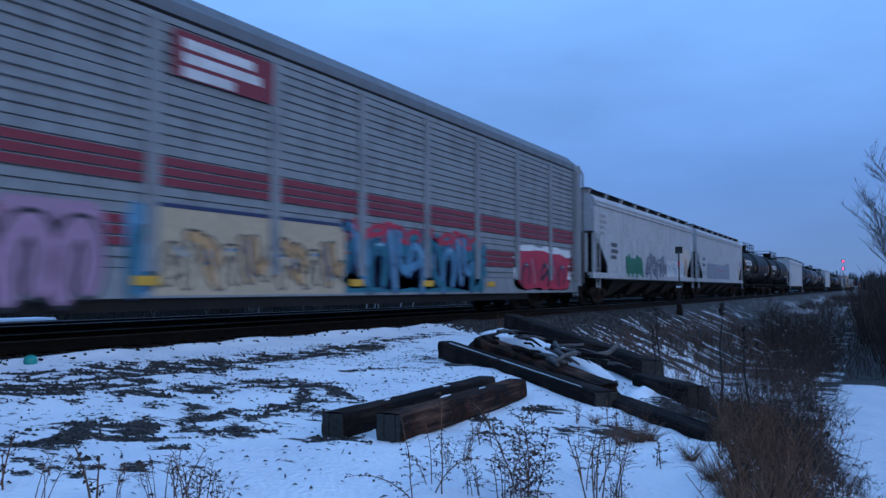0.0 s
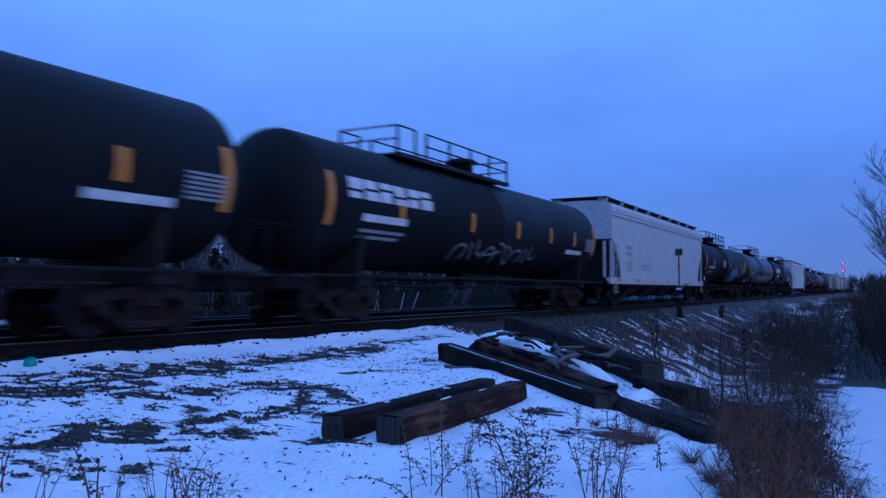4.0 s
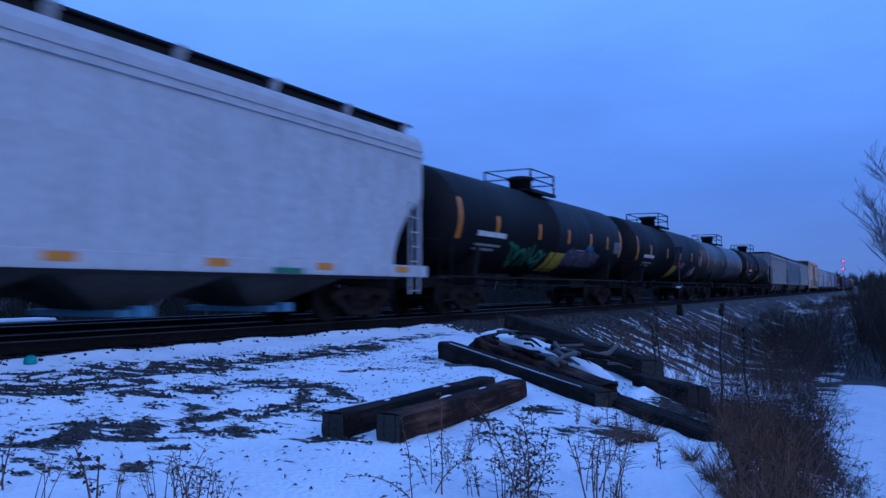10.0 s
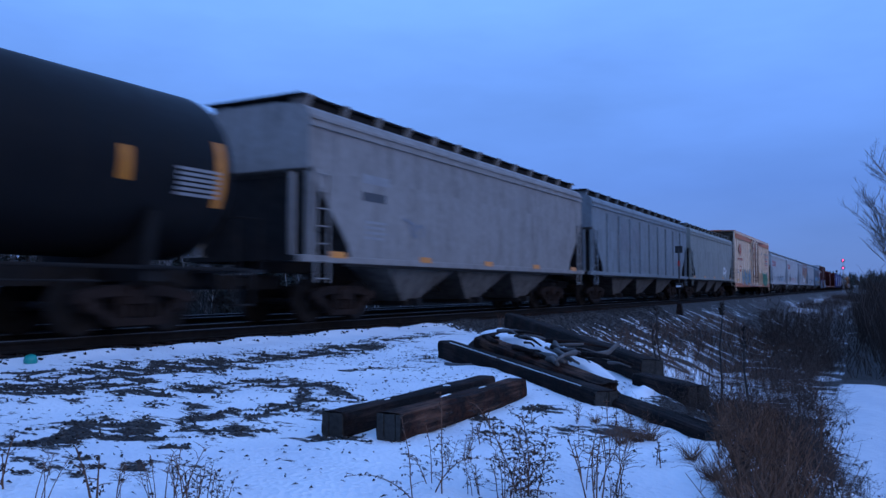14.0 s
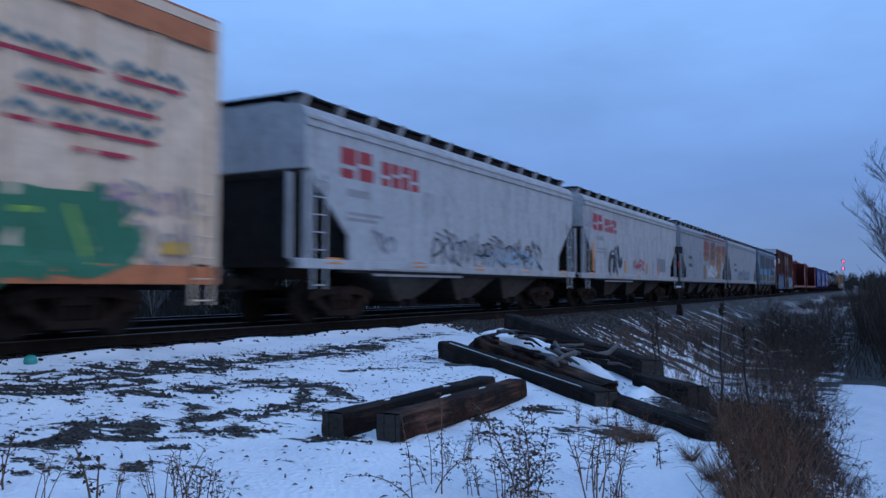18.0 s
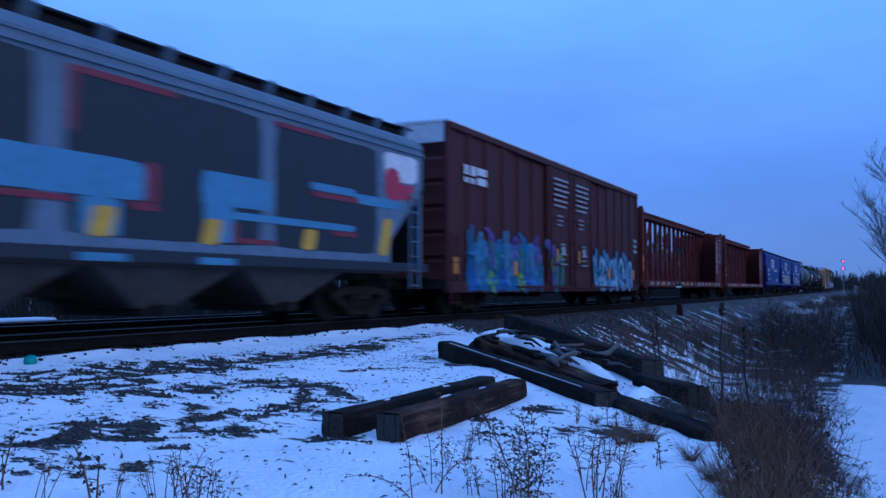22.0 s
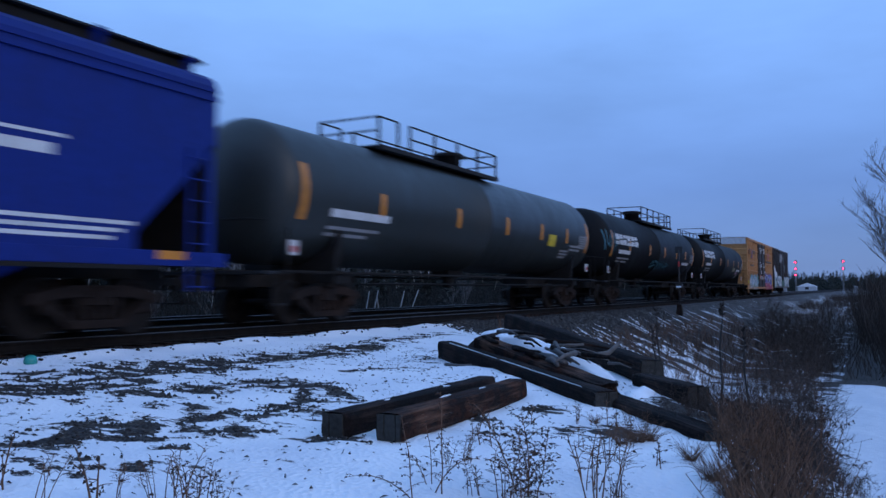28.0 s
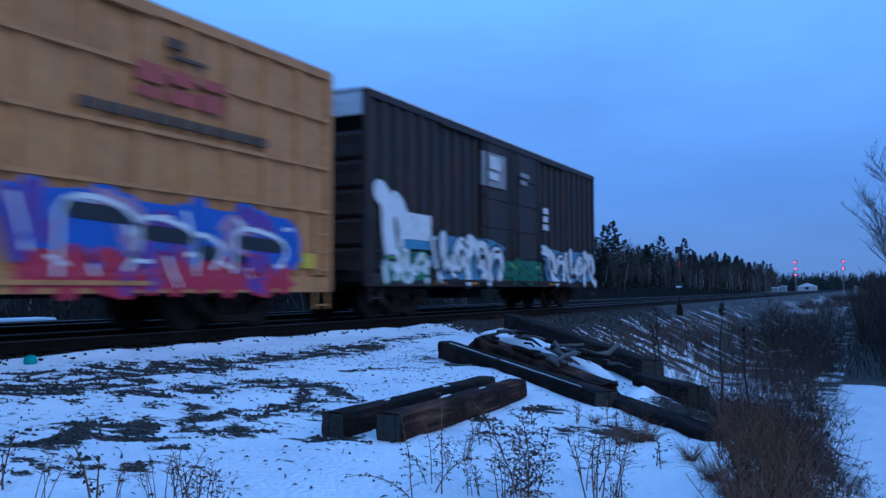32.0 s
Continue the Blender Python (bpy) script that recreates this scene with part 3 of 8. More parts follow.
def plate_builder(surf, y0, y1, z0, z1, off, ny=1, nz=1):
    """A thin painted or riveted plate that follows the car's side."""
    m = MB()
    vs, fs = [], []
    for j in range(nz + 1):
        for i in range(ny + 1):
            y, z = y0 + (y1 - y0) * i / ny, z0 + (z1 - z0) * j / nz
            vs.append((surf(y, z) + off, y, z))
    w = ny + 1
    for j in range(nz):
        for i in range(ny):
            fs.append((j * w + i, j * w + i + 1, (j + 1) * w + i + 1, (j + 1) * w + i))
    o = len(vs)
    vs += [(x - off + 0.001, y, z) for x, y, z in vs]
    rim = [i for i in range(w)] + [j * w + ny for j in range(1, nz + 1)] + [nz * w + i for i in range(ny - 1, -1, -1)] + [j * w for j in range(nz - 1, 0, -1)]
    fs += [(rim[i], rim[(i + 1) % len(rim)], rim[(i + 1) % len(rim)] + o, rim[i] + o) for i in range(len(rim))]
    return m.add(vs, fs)


def plate(car, name, material, surf, y0, y1, z0, z1, off=0.006, label="", ny=1, nz=1):
    return part(name, plate_builder(surf, y0, y1, z0, z1, off, ny, nz), material, car, label)


def bars(car, material, surf, y, z, widths, h=0.13, gap=0.07, name="lettering_bar", off=0.006):
    """Unreadable stencilling as rows of plain bars."""
    for w in widths:
        part(name, plate_builder(surf, y, y + w, z, z + h, off, max(1, int(w / .6)), 2), material, car)
        z -= h + gap


def blocks(car, material, surf, y, z, h, count, w=None, name="logo_block", label="", thick=0.22, tilt=0.0):
    """A brand's mark as plain stacked slabs of its size and colour."""
    w = w or h * 0.72
    for i in range(count):
        m = MB()
        y0 = y + i * (w + h * 0.16)
        cut = h * (0.5 + 0.12 * (i % 3 - 1))
        for k, (c, d) in enumerate(((0, cut - h * .07), (cut + h * .07, h))):
            q = plate_builder(surf, y0, y0 + w * (1 if (i + k) % 2 else .86), z + c, z + d, 0.006, 2, 2)
            m.add(q.v, q.f)
        part(name, m, material, car, label)


def stroke(m, surf, pts, w, off, step=0.12):
    """A spray-can stroke with round ends that follows the car's side."""
    pts = [Vector(p) for p in pts]
    line = []
    for a, b_ in zip(pts, pts[1:]):
        k = max(1, int((b_ - a).length / step))
        line += [a.lerp(b_, i / k) for i in range(k)]
    line.append(pts[-1])
    ends = [(line[0] - line[min(1, len(line) - 1)]), (line[-1] - line[max(0, len(line) - 2)])]
    row = [(p, 1.0) for p in line]
    for k, (p, d) in enumerate(zip((line[0], line[-1]), ends)):      # round the ends
        d = d.normalized() if d.length > 1e-6 else Vector((1, 0))
        tip = [(p + d * w / 2 * f, g) for f, g in ((.5, .87), (.87, .5), (1.0, .08))]
        row = (tip[::-1] + row) if k == 0 else (row + tip)
    vs, n_ = [], len(row)
    for i, (p, g) in enumerate(row):
        d = (row[min(i + 1, n_ - 1)][0] - row[max(0, i - 1)][0])
        d = d.normalized() if d.length > 1e-6 else Vector((1, 0))
        nn = Vector((-d.y, d.x)) * w / 2 * g
        for q in (p + nn, p, p - nn):
            vs.append((surf(q.x, q.y) + off, q.x, q.y))
    fs = []
    for i in range(n_ - 1):
        for j in (0, 1):
            fs.append((i * 3 + j, i * 3 + j + 1, i * 3 + j + 4, i * 3 + j + 3))
    m.add(vs, fs)


def blob(m, surf, y, z, ry, rz, off, rnd, n_=14):
    ring = []
    for i in range(n_):
        a = 2 * math.pi * i / n_
        k = rnd.uniform(0.82, 1.1)
        ring.append((y + ry * k * math.cos(a), z + rz * k * math.sin(a)))
    vs = [(surf(y, z) + off, y, z)]
    for f_ in (0.5, 1.0):
        vs += [(surf(y + (u - y) * f_, z + (v - z) * f_) + off, y + (u - y) * f_, z + (v - z) * f_) for u, v in ring]
    fs = [(0, 1 + i, 1 + (i + 1) % n_) for i in range(n_)]
    fs += [(1 + i, 1 + n_ + i, 1 + n_ + (i + 1) % n_, 1 + (i + 1) % n_) for i in range(n_)]
    m.add(vs, fs)


def smear(car, name, material, surf, y0, y1, z0, z1, seed=1, off=0.006, label="", rag=0.12, shear=0.0, square=6):
    """A hand-sprayed field with ragged, rounded edges."""
    rnd = random.Random(seed)
    cy, cz, ry, rz = (y0 + y1) / 2, (z0 + z1) / 2, (y1 - y0) / 2, (z1 - z0) / 2
    ring, n_ = [], 32
    for i in range(n_):
        a = 2 * math.pi * i / n_
        c, s_ = math.cos(a), math.sin(a)
        k = (abs(c) ** square + abs(s_) ** square) ** (-1 / square) * rnd.uniform(1 - rag, 1 + rag * .4)
        ring.append((cy + ry * k * c + shear * s_ * rz, cz + rz * k * s_))
    m = MB()
    vs = []
    for f_ in (.33, .67, 1.0):
        vs += [(surf(cy + (u - cy) * f_, cz + (v - cz) * f_) + off, cy + (u - cy) * f_, cz + (v - cz) * f_) for u, v in ring]
    fs = [tuple(range(n_))]
    for o in (0, n_):
        fs += [(o + i, o + n_ + i, o + n_ + (i + 1) % n_, o + (i + 1) % n_) for i in range(n_)]
    return part(name, m.add(vs, fs), material, car, label)


def curve(pts, k=9):
    """A smooth curve through control points (Bezier)."""
    out = []
    for i in range(k + 1):
        q = [Vector(p) for p in pts]
        while len(q) > 1:
            q = [u.lerp(v, i / k) for u, v in zip(q, q[1:])]
        out.append(tuple(q[0]))
    return out


def graffiti(car, surf, y0, y1, z0, z1, fills, outline, cloud=None, accent=None, count=5, seed=1, fat=0.3, loose=False):
    """A sprayed piece: a cloud behind, heavy interlocking curves and wedges with an outline, lights on top. Shapes, no words."""
    rnd = random.Random(seed)
    H = z1 - z0
    if cloud:
        smear(car, "graffiti_cloud", cloud, surf, y0 - .08, y1 + .08, z0 - .03 * H, z1 + .06 * H, seed, .006, "sprayed background cloud", .13, 0, 8)
    w = (y1 - y0) / count
    s = fat * min(w, H)
    for i in range(count):
        a, b_ = y0 + i * w - w * 0.06, y0 + (i + 1) * w + w * 0.06
        r = lambda u, v: rnd.uniform(u, v)
        Y = lambda f: a + (b_ - a) * f
        Z = lambda f: z0 + H * f
        kind = (i + seed) % 4
        if kind == 0:
            st = [curve([(Y(.1), Z(r(0, .3))), (Y(r(0, .4)), Z(1.25)), (Y(r(.7, 1.2)), Z(r(.5, 1.1))), (Y(.8), Z(0))]), curve([(Y(.2), Z(r(.2, .4))), (Y(.6), Z(r(.1, .5))), (Y(1), Z(r(.5, .8)))])]
        elif kind == 1:
            st = [curve([(Y(0), Z(1)), (Y(r(.6, 1)), Z(r(.7, 1.1))), (Y(r(-.2, .3)), Z(.3)), (Y(1), Z(r(-.05, .1)))]), curve([(Y(.55), Z(.9)), (Y(.95), Z(.75)), (Y(.9), Z(.45))], 5)]
        elif kind == 2:
            st = [curve([(Y(.15), Z(0)), (Y(-.05), Z(.6)), (Y(.5), Z(1.15)), (Y(1.05), Z(.65)), (Y(.7), Z(.1))], 12)]
        else:
            st = [[(Y(.1), Z(r(.8, 1))), (Y(.35), Z(r(0, .15)))], curve([(Y(.5), Z(1)), (Y(.45), Z(.4)), (Y(.8), Z(.1)), (Y(1), Z(.5))])]
        for j, line in enumerate(st):
            if not loose:
                mo = MB()
                stroke(mo, surf, line, s * 1.45, 0.012 + 0.0004 * (i % 5) + .0015 * j)
                part("graffiti_outline", mo, outline, car, "sprayed outline")
            mf = MB()
            stroke(mf, surf, line, s, 0.017 + 0.0004 * (i % 5) + .0015 * j)
            part("graffiti_shape", mf, fills[i % len(fills)], car, "sprayed colour shape")
            if accent and not loose and j == 0:
                ma = MB()
                k = len(line) // 2
                p, q = line[max(0, k - 1)], line[min(len(line) - 1, k + 1)]
                stroke(ma, surf, [(p[0] + s * .2, p[1] + s * .12), (q[0] + s * .2, q[1] + s * .12)], s * 0.3, 0.024)
                part("graffiti_highlight", ma, accent, car, "sprayed highlight")
        if not loose and count > 2:
            md = MB()                       # a thin zigzag cut through the shapes
            zig = [(Y(r(.05, .3)), Z(r(.6, .95))), (Y(r(.2, .5)), Z(r(.05, .4))), (Y(r(.5, .7)), Z(r(.5, .9))), (Y(r(.7, .95)), Z(r(.05, .5)))]
            stroke(md, surf, zig, s * r(.1, .2), .0265)
            part("graffiti_fleck", md, outline, car, "thin sprayed line")


GR = {k: paint("spray_" + k, c, rough=0.5, dirt=0.12, streak=0.3) for k, c in dict(
    white=(0.66, 0.67, 0.68), blue=(0.03, 0.10, 0.42), sky=(0.085, 0.23, 0.36), teal=(0.02, 0.14, 0.19), green=(0.025, 0.16, 0.085),
    lime=(0.22, 0.42, 0.06), red=(0.42, 0.02, 0.05), pink=(0.34, 0.20, 0.30), cream=(0.44, 0.35, 0.23), black=(0.012, 0.012, 0.016),
    navy=(0.02, 0.03, 0.09), purple=(0.12, 0.04, 0.25), orange=(0.5, 0.17, 0.03), grey=(0.20, 0.21, 0.24), rust=(0.20, 0.045, 0.025),
    tealblue=(0.015, 0.13, 0.27), mauve=(0.20, 0.13, 0.19), paleblue=(0.25, 0.40, 0.52), tan=(0.45, 0.27, 0.12)).items()}

# ---------------- the train: kinds of car ----------------
CHUTE = mat("grimy_chute_steel", (0.075, 0.07, 0.065), rough=0.85, grain=0.3, dirt=0.6, dirt_color=(0.03, 0.022, 0.018), spec=0.2)
DUSTY = mat("dusty_chute_paint", (0.13, 0.12, 0.11), rough=0.8, grain=0.3, dirt=0.8, dirt_scale=1.5, dirt_color=(0.035, 0.027, 0.022), streak=.5)
SPEED = 20.449
CARS = []


def car_thing(name, front, rear, label, category):
    y = (front + rear) / 2
    ob = thing(name, pose(0, y, 0), label, category, "cars of the freight train")
    CARS.append((ob, y))
    return ob, rear - front


def covered_hopper(front, rear, label, body, under, top=4.56, sill=(0.93, 1.30), slope_top=3.0, slope_in=1.35, curved=True, chutes=4,
                   chute_mat=None, outlet=None, half=1.56, chord=None, ribs=0, brackets=9, rmat=None, chute_wide=1.5, refl=7, sillmat=None, knee=1.0, chute_x=.62, chord_up=0.0):
    car, L = car_thing("covered_hopper", front, rear, label, "hopper car")
    h = L / 2
    rmat = rmat or body
    z0, z1 = sill
    mb = MB()
    # upper box with a rounded roof
    arc = [(half, slope_top), (half, top - 0.16), (half - 0.05, top - 0.04), (half - 0.18, top + 0.05), (0.75, top + 0.16)]
    poly = arc + [(-x, z) for x, z in reversed(arc)]
    mb.prism(poly, "y", -h, h)
    part("body", mb, body, car)
    for s in (-1, 1):
        # side sheet below, cut away in a curve at both ends
        cut = []
        k = 7
        for i in range(k + 1):
            a = i / k
            if curved:
                cut.append((slope_in * math.sin(a * math.pi / 2) ** 1.3, slope_top - (slope_top - z1) * (1 - math.cos(a * math.pi / 2)) ** 0.8))
            else:
                cut.append((slope_in * min(1, a / knee), slope_top - (slope_top - z1) * a))
        pts = [(-h + d, z) for d, z in cut] + [(h - d, z) for d, z in reversed(cut)]
        part("side_sheet", MB().prism(pts, "x", s * half, s * (half - 0.05)), body, car)
        part("side_sill", MB().box(min(s * (half - .2), s * (half + .025)), max(s * (half - .2), s * (half + .025)), -h - .25, h + .25, z0, z1, 0.012), sillmat or body, car)
        part("sill_angle", MB().box(min(s * (half - .1), s * (half + .05)), max(s * (half - .1), s * (half + .05)), -h + 1.2, h - 1.2, z0 - .07, z0 - .004), under, car)
        part("top_chord", MB().box(min(s * half, s * (half + .05)), max(s * half, s * (half + .05)), -h, h, top - 0.52 + chord_up, top - 0.44 + chord_up), chord or body, car)
        part("top_chord", MB().box(min(s * half, s * (half + .03)), max(s * half, s * (half + .03)), -h, h, top - 0.36 + chord_up, top - 0.30 + chord_up), chord or body, car)
        part("running_board", MB().box(min(s * .72, s * 1.26), max(s * .72, s * 1.26), -h + .1, h - .1, top + .30, top + .335), GRATING, car, "dark steel grating walkway")
        for i in range(brackets):
            y = -h + 0.35 + (L - 0.7) * i / (brackets - 1)
            key = "bracket_%.2f" % top + rmat.name
            me = shared(key, lambda: MB().prism([(0, top + .06), (.34, top + .01), (.50, top + .345), (0, top + .345)], "y", -.075, .075))
            part("bracket", me, rmat, car, "", pose(s * .84, y, 0, 0, 0, 0 if s > 0 else 180))
        # end frame: corner post, diagonal, ladder
        for e in (-1, 1):
            fr = MB()
            fb = MB()
            fr.box(min(s * (half - .12), s * half), max(s * (half - .12), s * half), e * (h - .10) - .05, e * (h - .10) + .05, z1, slope_top + .02)
            fb.box(min(s * (half - .35), s * (half - .25)), max(s * (half - .35), s * (half - .25)), e * (h + .15) - .04, e * (h + .15) + .04, z1, slope_top - .1)
            part("end_brace", MB().beam((s * (half - .3), e * (h + .15), z1), (s * .5, e * (h - .3), slope_top - .2), 0.07), under, car)
            part("inner_post", fb, body, car)
            part("end_post", fr, body, car)
            ladder(car, s * (half + 0.03), e * (h - 0.42), z0 - 0.42, slope_top - 0.1, under if s < 0 else body)
    for e in (-1, 1):
        sl = MB().prism([(e * (h - .06), slope_top), (e * (h - .02), slope_top - .05), (e * (h - 2.7), z0 + .1), (e * (h - 2.85), z0 + .1), (e * (h - .4), slope_top)], "x", -half + .06, half - .06)
        part("slope_sheet", sl, CHUTE, car)
        # added dark plates that close the open end, drawn for its shade
        part("end_web", MB().prism([(e * (h - .45), slope_top - .35), (e * (h - .45), z0 + .13), (e * (h - 2.6), z0 + .13)], "x", -.04, .04), under, car, "dark steel web plate")
        part("end_sheet", MB().box(-half + .14, half - .14, e * (h - .16) - .02, e * (h - .16) + .02, z0 + .13, slope_top - .12), under, car, "dark steel end sheet")
        pl = MB().box(-half + .1, half - .1, min(e * (h - .7), e * (h + .35)), max(e * (h - .7), e * (h + .35)), z0 + .02, z0 + .12)
        pl.box(-0.35, 0.35, min(e * h, e * (h - 3)), max(e * h, e * (h - 3)), z0 - .2, z0 + .05)
        part("end_platform", pl, under, car)
        part("end_board", MB().box(-1.3, 1.3, min(e * (h - .75), e * (h - .05)), max(e * (h - .75), e * (h - .05)), top + .30, top + .335), GRATING, car)
        coupler(car, e * (h + .05))
        truck(car, e * (h - 1.95))
    part("hatch_coaming", MB().box(-1.16, 1.16, -h + .3, h - .3, top + .06, top + .29, 0.03).box(-.5, .5, -h + .8, h - .8, top + .29, top + .38, .03), under, car, "long dark roof hatch")
    part("brake_reservoir", MB().lathe([(0.02, -.5), (0.2, -.45), (0.2, .45), (0.02, .5)], "y", (0.7, -h + 1.0, z0 + .5), 12), under, car)
    part("center_sill", MB().box(-.34, .34, -h + 2.5, h - 2.5, .62, z0 + .2), under, car)
    span = L - 2 * 3.1
    for i in range(chutes):
        y = -span / 2 + span * (i + 0.5) / chutes
        w = span / chutes / 2 * 0.98 * chute_wide / 1.5
        ch = MB()
        ring = lambda yy, xx, z: [(-xx, y - yy, z), (xx, y - yy, z), (xx, y + yy, z), (-xx, y + yy, z)]
        vs = ring(w, 1.42, z0 + .12) + ring(w, 1.42, z0 - .04) + ring(.36, chute_x, 0.42)
        ch.add(vs, [(0, 1, 2, 3), (11, 10, 9, 8)] + [(o + q, o + (q + 1) % 4, o + 4 + (q + 1) % 4, o + 4 + q) for o in (0, 4) for q in range(4)])
        c = part("chute", ch, chute_mat or CHUTE, car)
        part("outlet_gate", MB().box(-1.1, 1.1, y - .34, y + .34, 0.30, 0.415, 0.02).box(1.0, 1.32, y - .12, y + .12, 0.30, 0.48, 0.03), outlet or under, c)
    surf = lambda y, z: half if z > z1 else half + 0.027
    for i in range(refl):
        y = -h + 1.0 + (L - 2.0) * i / max(1, refl - 1)
        plate(car, "reflector", ORANGE, surf, y - .28, y + .28, z0 + .1, z0 + .24, 0.006, "orange reflective plate")
    if ribs:
        for i in range(ribs):
            y = -h + slope_in + .5 + (L - 2 * slope_in - 1.0) * i / (ribs - 1)
            part("side_rib", MB().box(half, half + .07, y - .05, y + .05, z1, top - .53), body, car)
    return car, h, surf


def tank_car(front, rear, label, shell, r=1.53, zc=2.79, dome_y=0.0, rail=(-5.3, 1.6), seam=True, refl=(-.62, -.22, .12, .42, .68), rmat=None, stripe=ORANGE):
    car, L = car_thing("tank_car", front, rear, label, "tank car")
    h = L / 2 + 0.25
    prof = []
    for i in range(9):
        a = i / 8 * math.pi / 2
        prof.append((max(0.02, r * math.sin(a)), -h + 0.62 * (1 - math.cos(a))))
    prof += [(r, -h * 0.5), (r, -0.06)] + ([(r + .012, -.05), (r + .012, .05), (r, .06)] if seam else [(r, 0)]) + [(r, h * 0.5)]
    for i in range(8, -1, -1):
        a = i / 8 * math.pi / 2
        prof.append((max(0.02, r * math.sin(a)), h - 0.62 * (1 - math.cos(a))))
    part("tank_shell", MB().lathe(prof, "y", (0, 0, zc), 48), shell, car)
    surf = lambda y, z: math.sqrt(max(0.01, r * r - (z - zc) ** 2)) if abs(y) < h - .62 else math.sqrt(max(0.01, r * r * (1 - min(0.98, ((abs(y) - h + .62) / .62) ** 2)) - (z - zc) ** 2)) if r * r * (1 - min(0.98, ((abs(y) - h + .62) / .62) ** 2)) > (z - zc) ** 2 else 0.1
    for e in (-1, 1):
        st = MB().box(-0.35, 0.35, min(e * (h - 4.2), e * (h + .35)), max(e * (h - 4.2), e * (h + .35)), 0.78, 1.12, 0.02)
        st.box(-1.45, 1.45, min(e * (h - 2.4), e * (h - 1.9)), max(e * (h - 2.4), e * (h - 1.9)), 0.86, 1.12)
        st.prism([(-1.3, 1.1), (1.3, 1.1), (1.42, 2.0), (1.1, 1.6), (0.5, 1.32), (0, 1.25), (-0.5, 1.32), (-1.1, 1.6), (-1.42, 2.0)], "y", e * (h - 2.25), e * (h - 2.05))
        part("stub_sill", st, STEEL_DARK, car)
        pf = MB().box(-1.5, 1.5, min(e * (h - .35), e * (h + .38)), max(e * (h - .35), e * (h + .38)), 1.03, 1.09)
        part("end_platform", pf, GRATING, car)
        for s in (-1, 1):
            rl = MB()
            rl.tube([(s * 1.48, e * (h + .33), 1.08), (s * 1.48, e * (h + .33), 2.05), (s * 0.9, e * (h + .33), 2.1), (s * .3, e * (h + .33), 2.1)], 0.02, 5)
            rl.tube([(s * 1.48, e * (h - .3), 0.45), (s * 1.48, e * (h - .3), 1.95)], 0.02, 5)
            rl.box(min(s * 1.30, s * 1.5), max(s * 1.30, s * 1.5), e * (h - .1) - .22, e * (h - .1) + .22, 0.42, 0.46)
            rl.box(min(s * 1.46, s * 1.49), max(s * 1.46, s * 1.49), e * (h - .1) - .24, e * (h - .1) - .20, 0.42, 1.05)
            rl.box(min(s * 1.46, s * 1.49), max(s * 1.46, s * 1.49), e * (h - .1) + .20, e * (h - .1) + .24, 0.42, 1.05)
            part("end_handrail", rl, STEEL_DARK, car)
        coupler(car, e * (h + .15))
        truck(car, e * (h - 2.15))
    for s in (-1, 1):
        part("side_rail", MB().tube([(s * 1.50, -h, 1.08), (s * 1.50, h, 1.08)], 0.035, 6), STEEL_DARK, car, "dark steel pipe rail")
        part("lower_handrail", MB().tube([(s * 1.52, -h + 3.2, 0.86), (s * 1.52, h - 3.2, 0.86)], 0.018, 5), STEEL_DARK, car)
    top = zc + r
    ra, rb = rail
    part("manway_platform", MB().box(-0.85, 0.85, dome_y + ra, dome_y + rb, top - .06, top - .02), GRATING, car)
    for s in (-1, 1):
        part("platform_edge", MB().box(s * .92 - .08, s * .92 + .08, dome_y + ra, dome_y + rb, top - .14, top - .03), GRATING, car)
    part("valve_housing", MB().lathe([(0.40, -.06), (0.40, .44), (0.50, .45), (0.50, .54), (0.44, .58), (0.1, .62)], "z", (0, dome_y, top), 20), STEEL_DARK, car, "round black valve housing")
    zs = (top + .34, top + .68)

    def rail_bar(a, b_):
        part("handrail", MB().tube([a, b_], 0.024, 6), STEEL_DARK, car)

    gap = (ra + .9, ra + 1.5) if ra < -3 else (rb - 1.5, rb - .9) if rb > 3 else None
    for s in (-1, 1):
        runs = [(ra, gap[0]), (gap[1], rb)] if gap else [(ra, rb)]
        for a, b_ in runs:
            k = max(2, int((b_ - a) / 1.2) + 1)
            for i in range(k):
                y = dome_y + a + (b_ - a) * i / (k - 1)
                part("rail_post", shared("rail_post_%.2f" % top, lambda: MB().box(-.025, .025, -.03, .03, top - .1, top + .69)), STEEL_DARK, car, "", pose(s * .9, y, 0))
            for z in (zs if b_ - a > 1.3 else zs[1:]):
                rail_bar((s * .9, dome_y + a, z), (s * .9, dome_y + b_, z))
    for y in (ra, rb):
        for z in zs:
            rail_bar((-.9, dome_y + y, z), (.9, dome_y + y, z))
    part("bottom_outlet", MB().lathe([(0.2, zc - r - .02), (0.2, zc - r - .3), (0.1, zc - r - .5)], "z", (0, dome_y, 0), 12).box(-.3, .3, dome_y - .5, dome_y + .5, zc - r - .16, zc - r + .12, .04), STEEL_DARK, car)
    for f in refl:
        plate(car, "reflector", rmat or ORANGE, surf, f * h - .1, f * h + .1, 2.42, 2.95, 0.006, "orange reflective plate", 1, 4)
    if stripe:
        for e in (-1, 1):
            plate(car, "end_reflector", stripe, surf, e * (h - .78) - .1, e * (h - .78) + .1, 2.15, 3.3, 0.006, "tall orange reflective strip", 1, 8)
    return car, h, surf


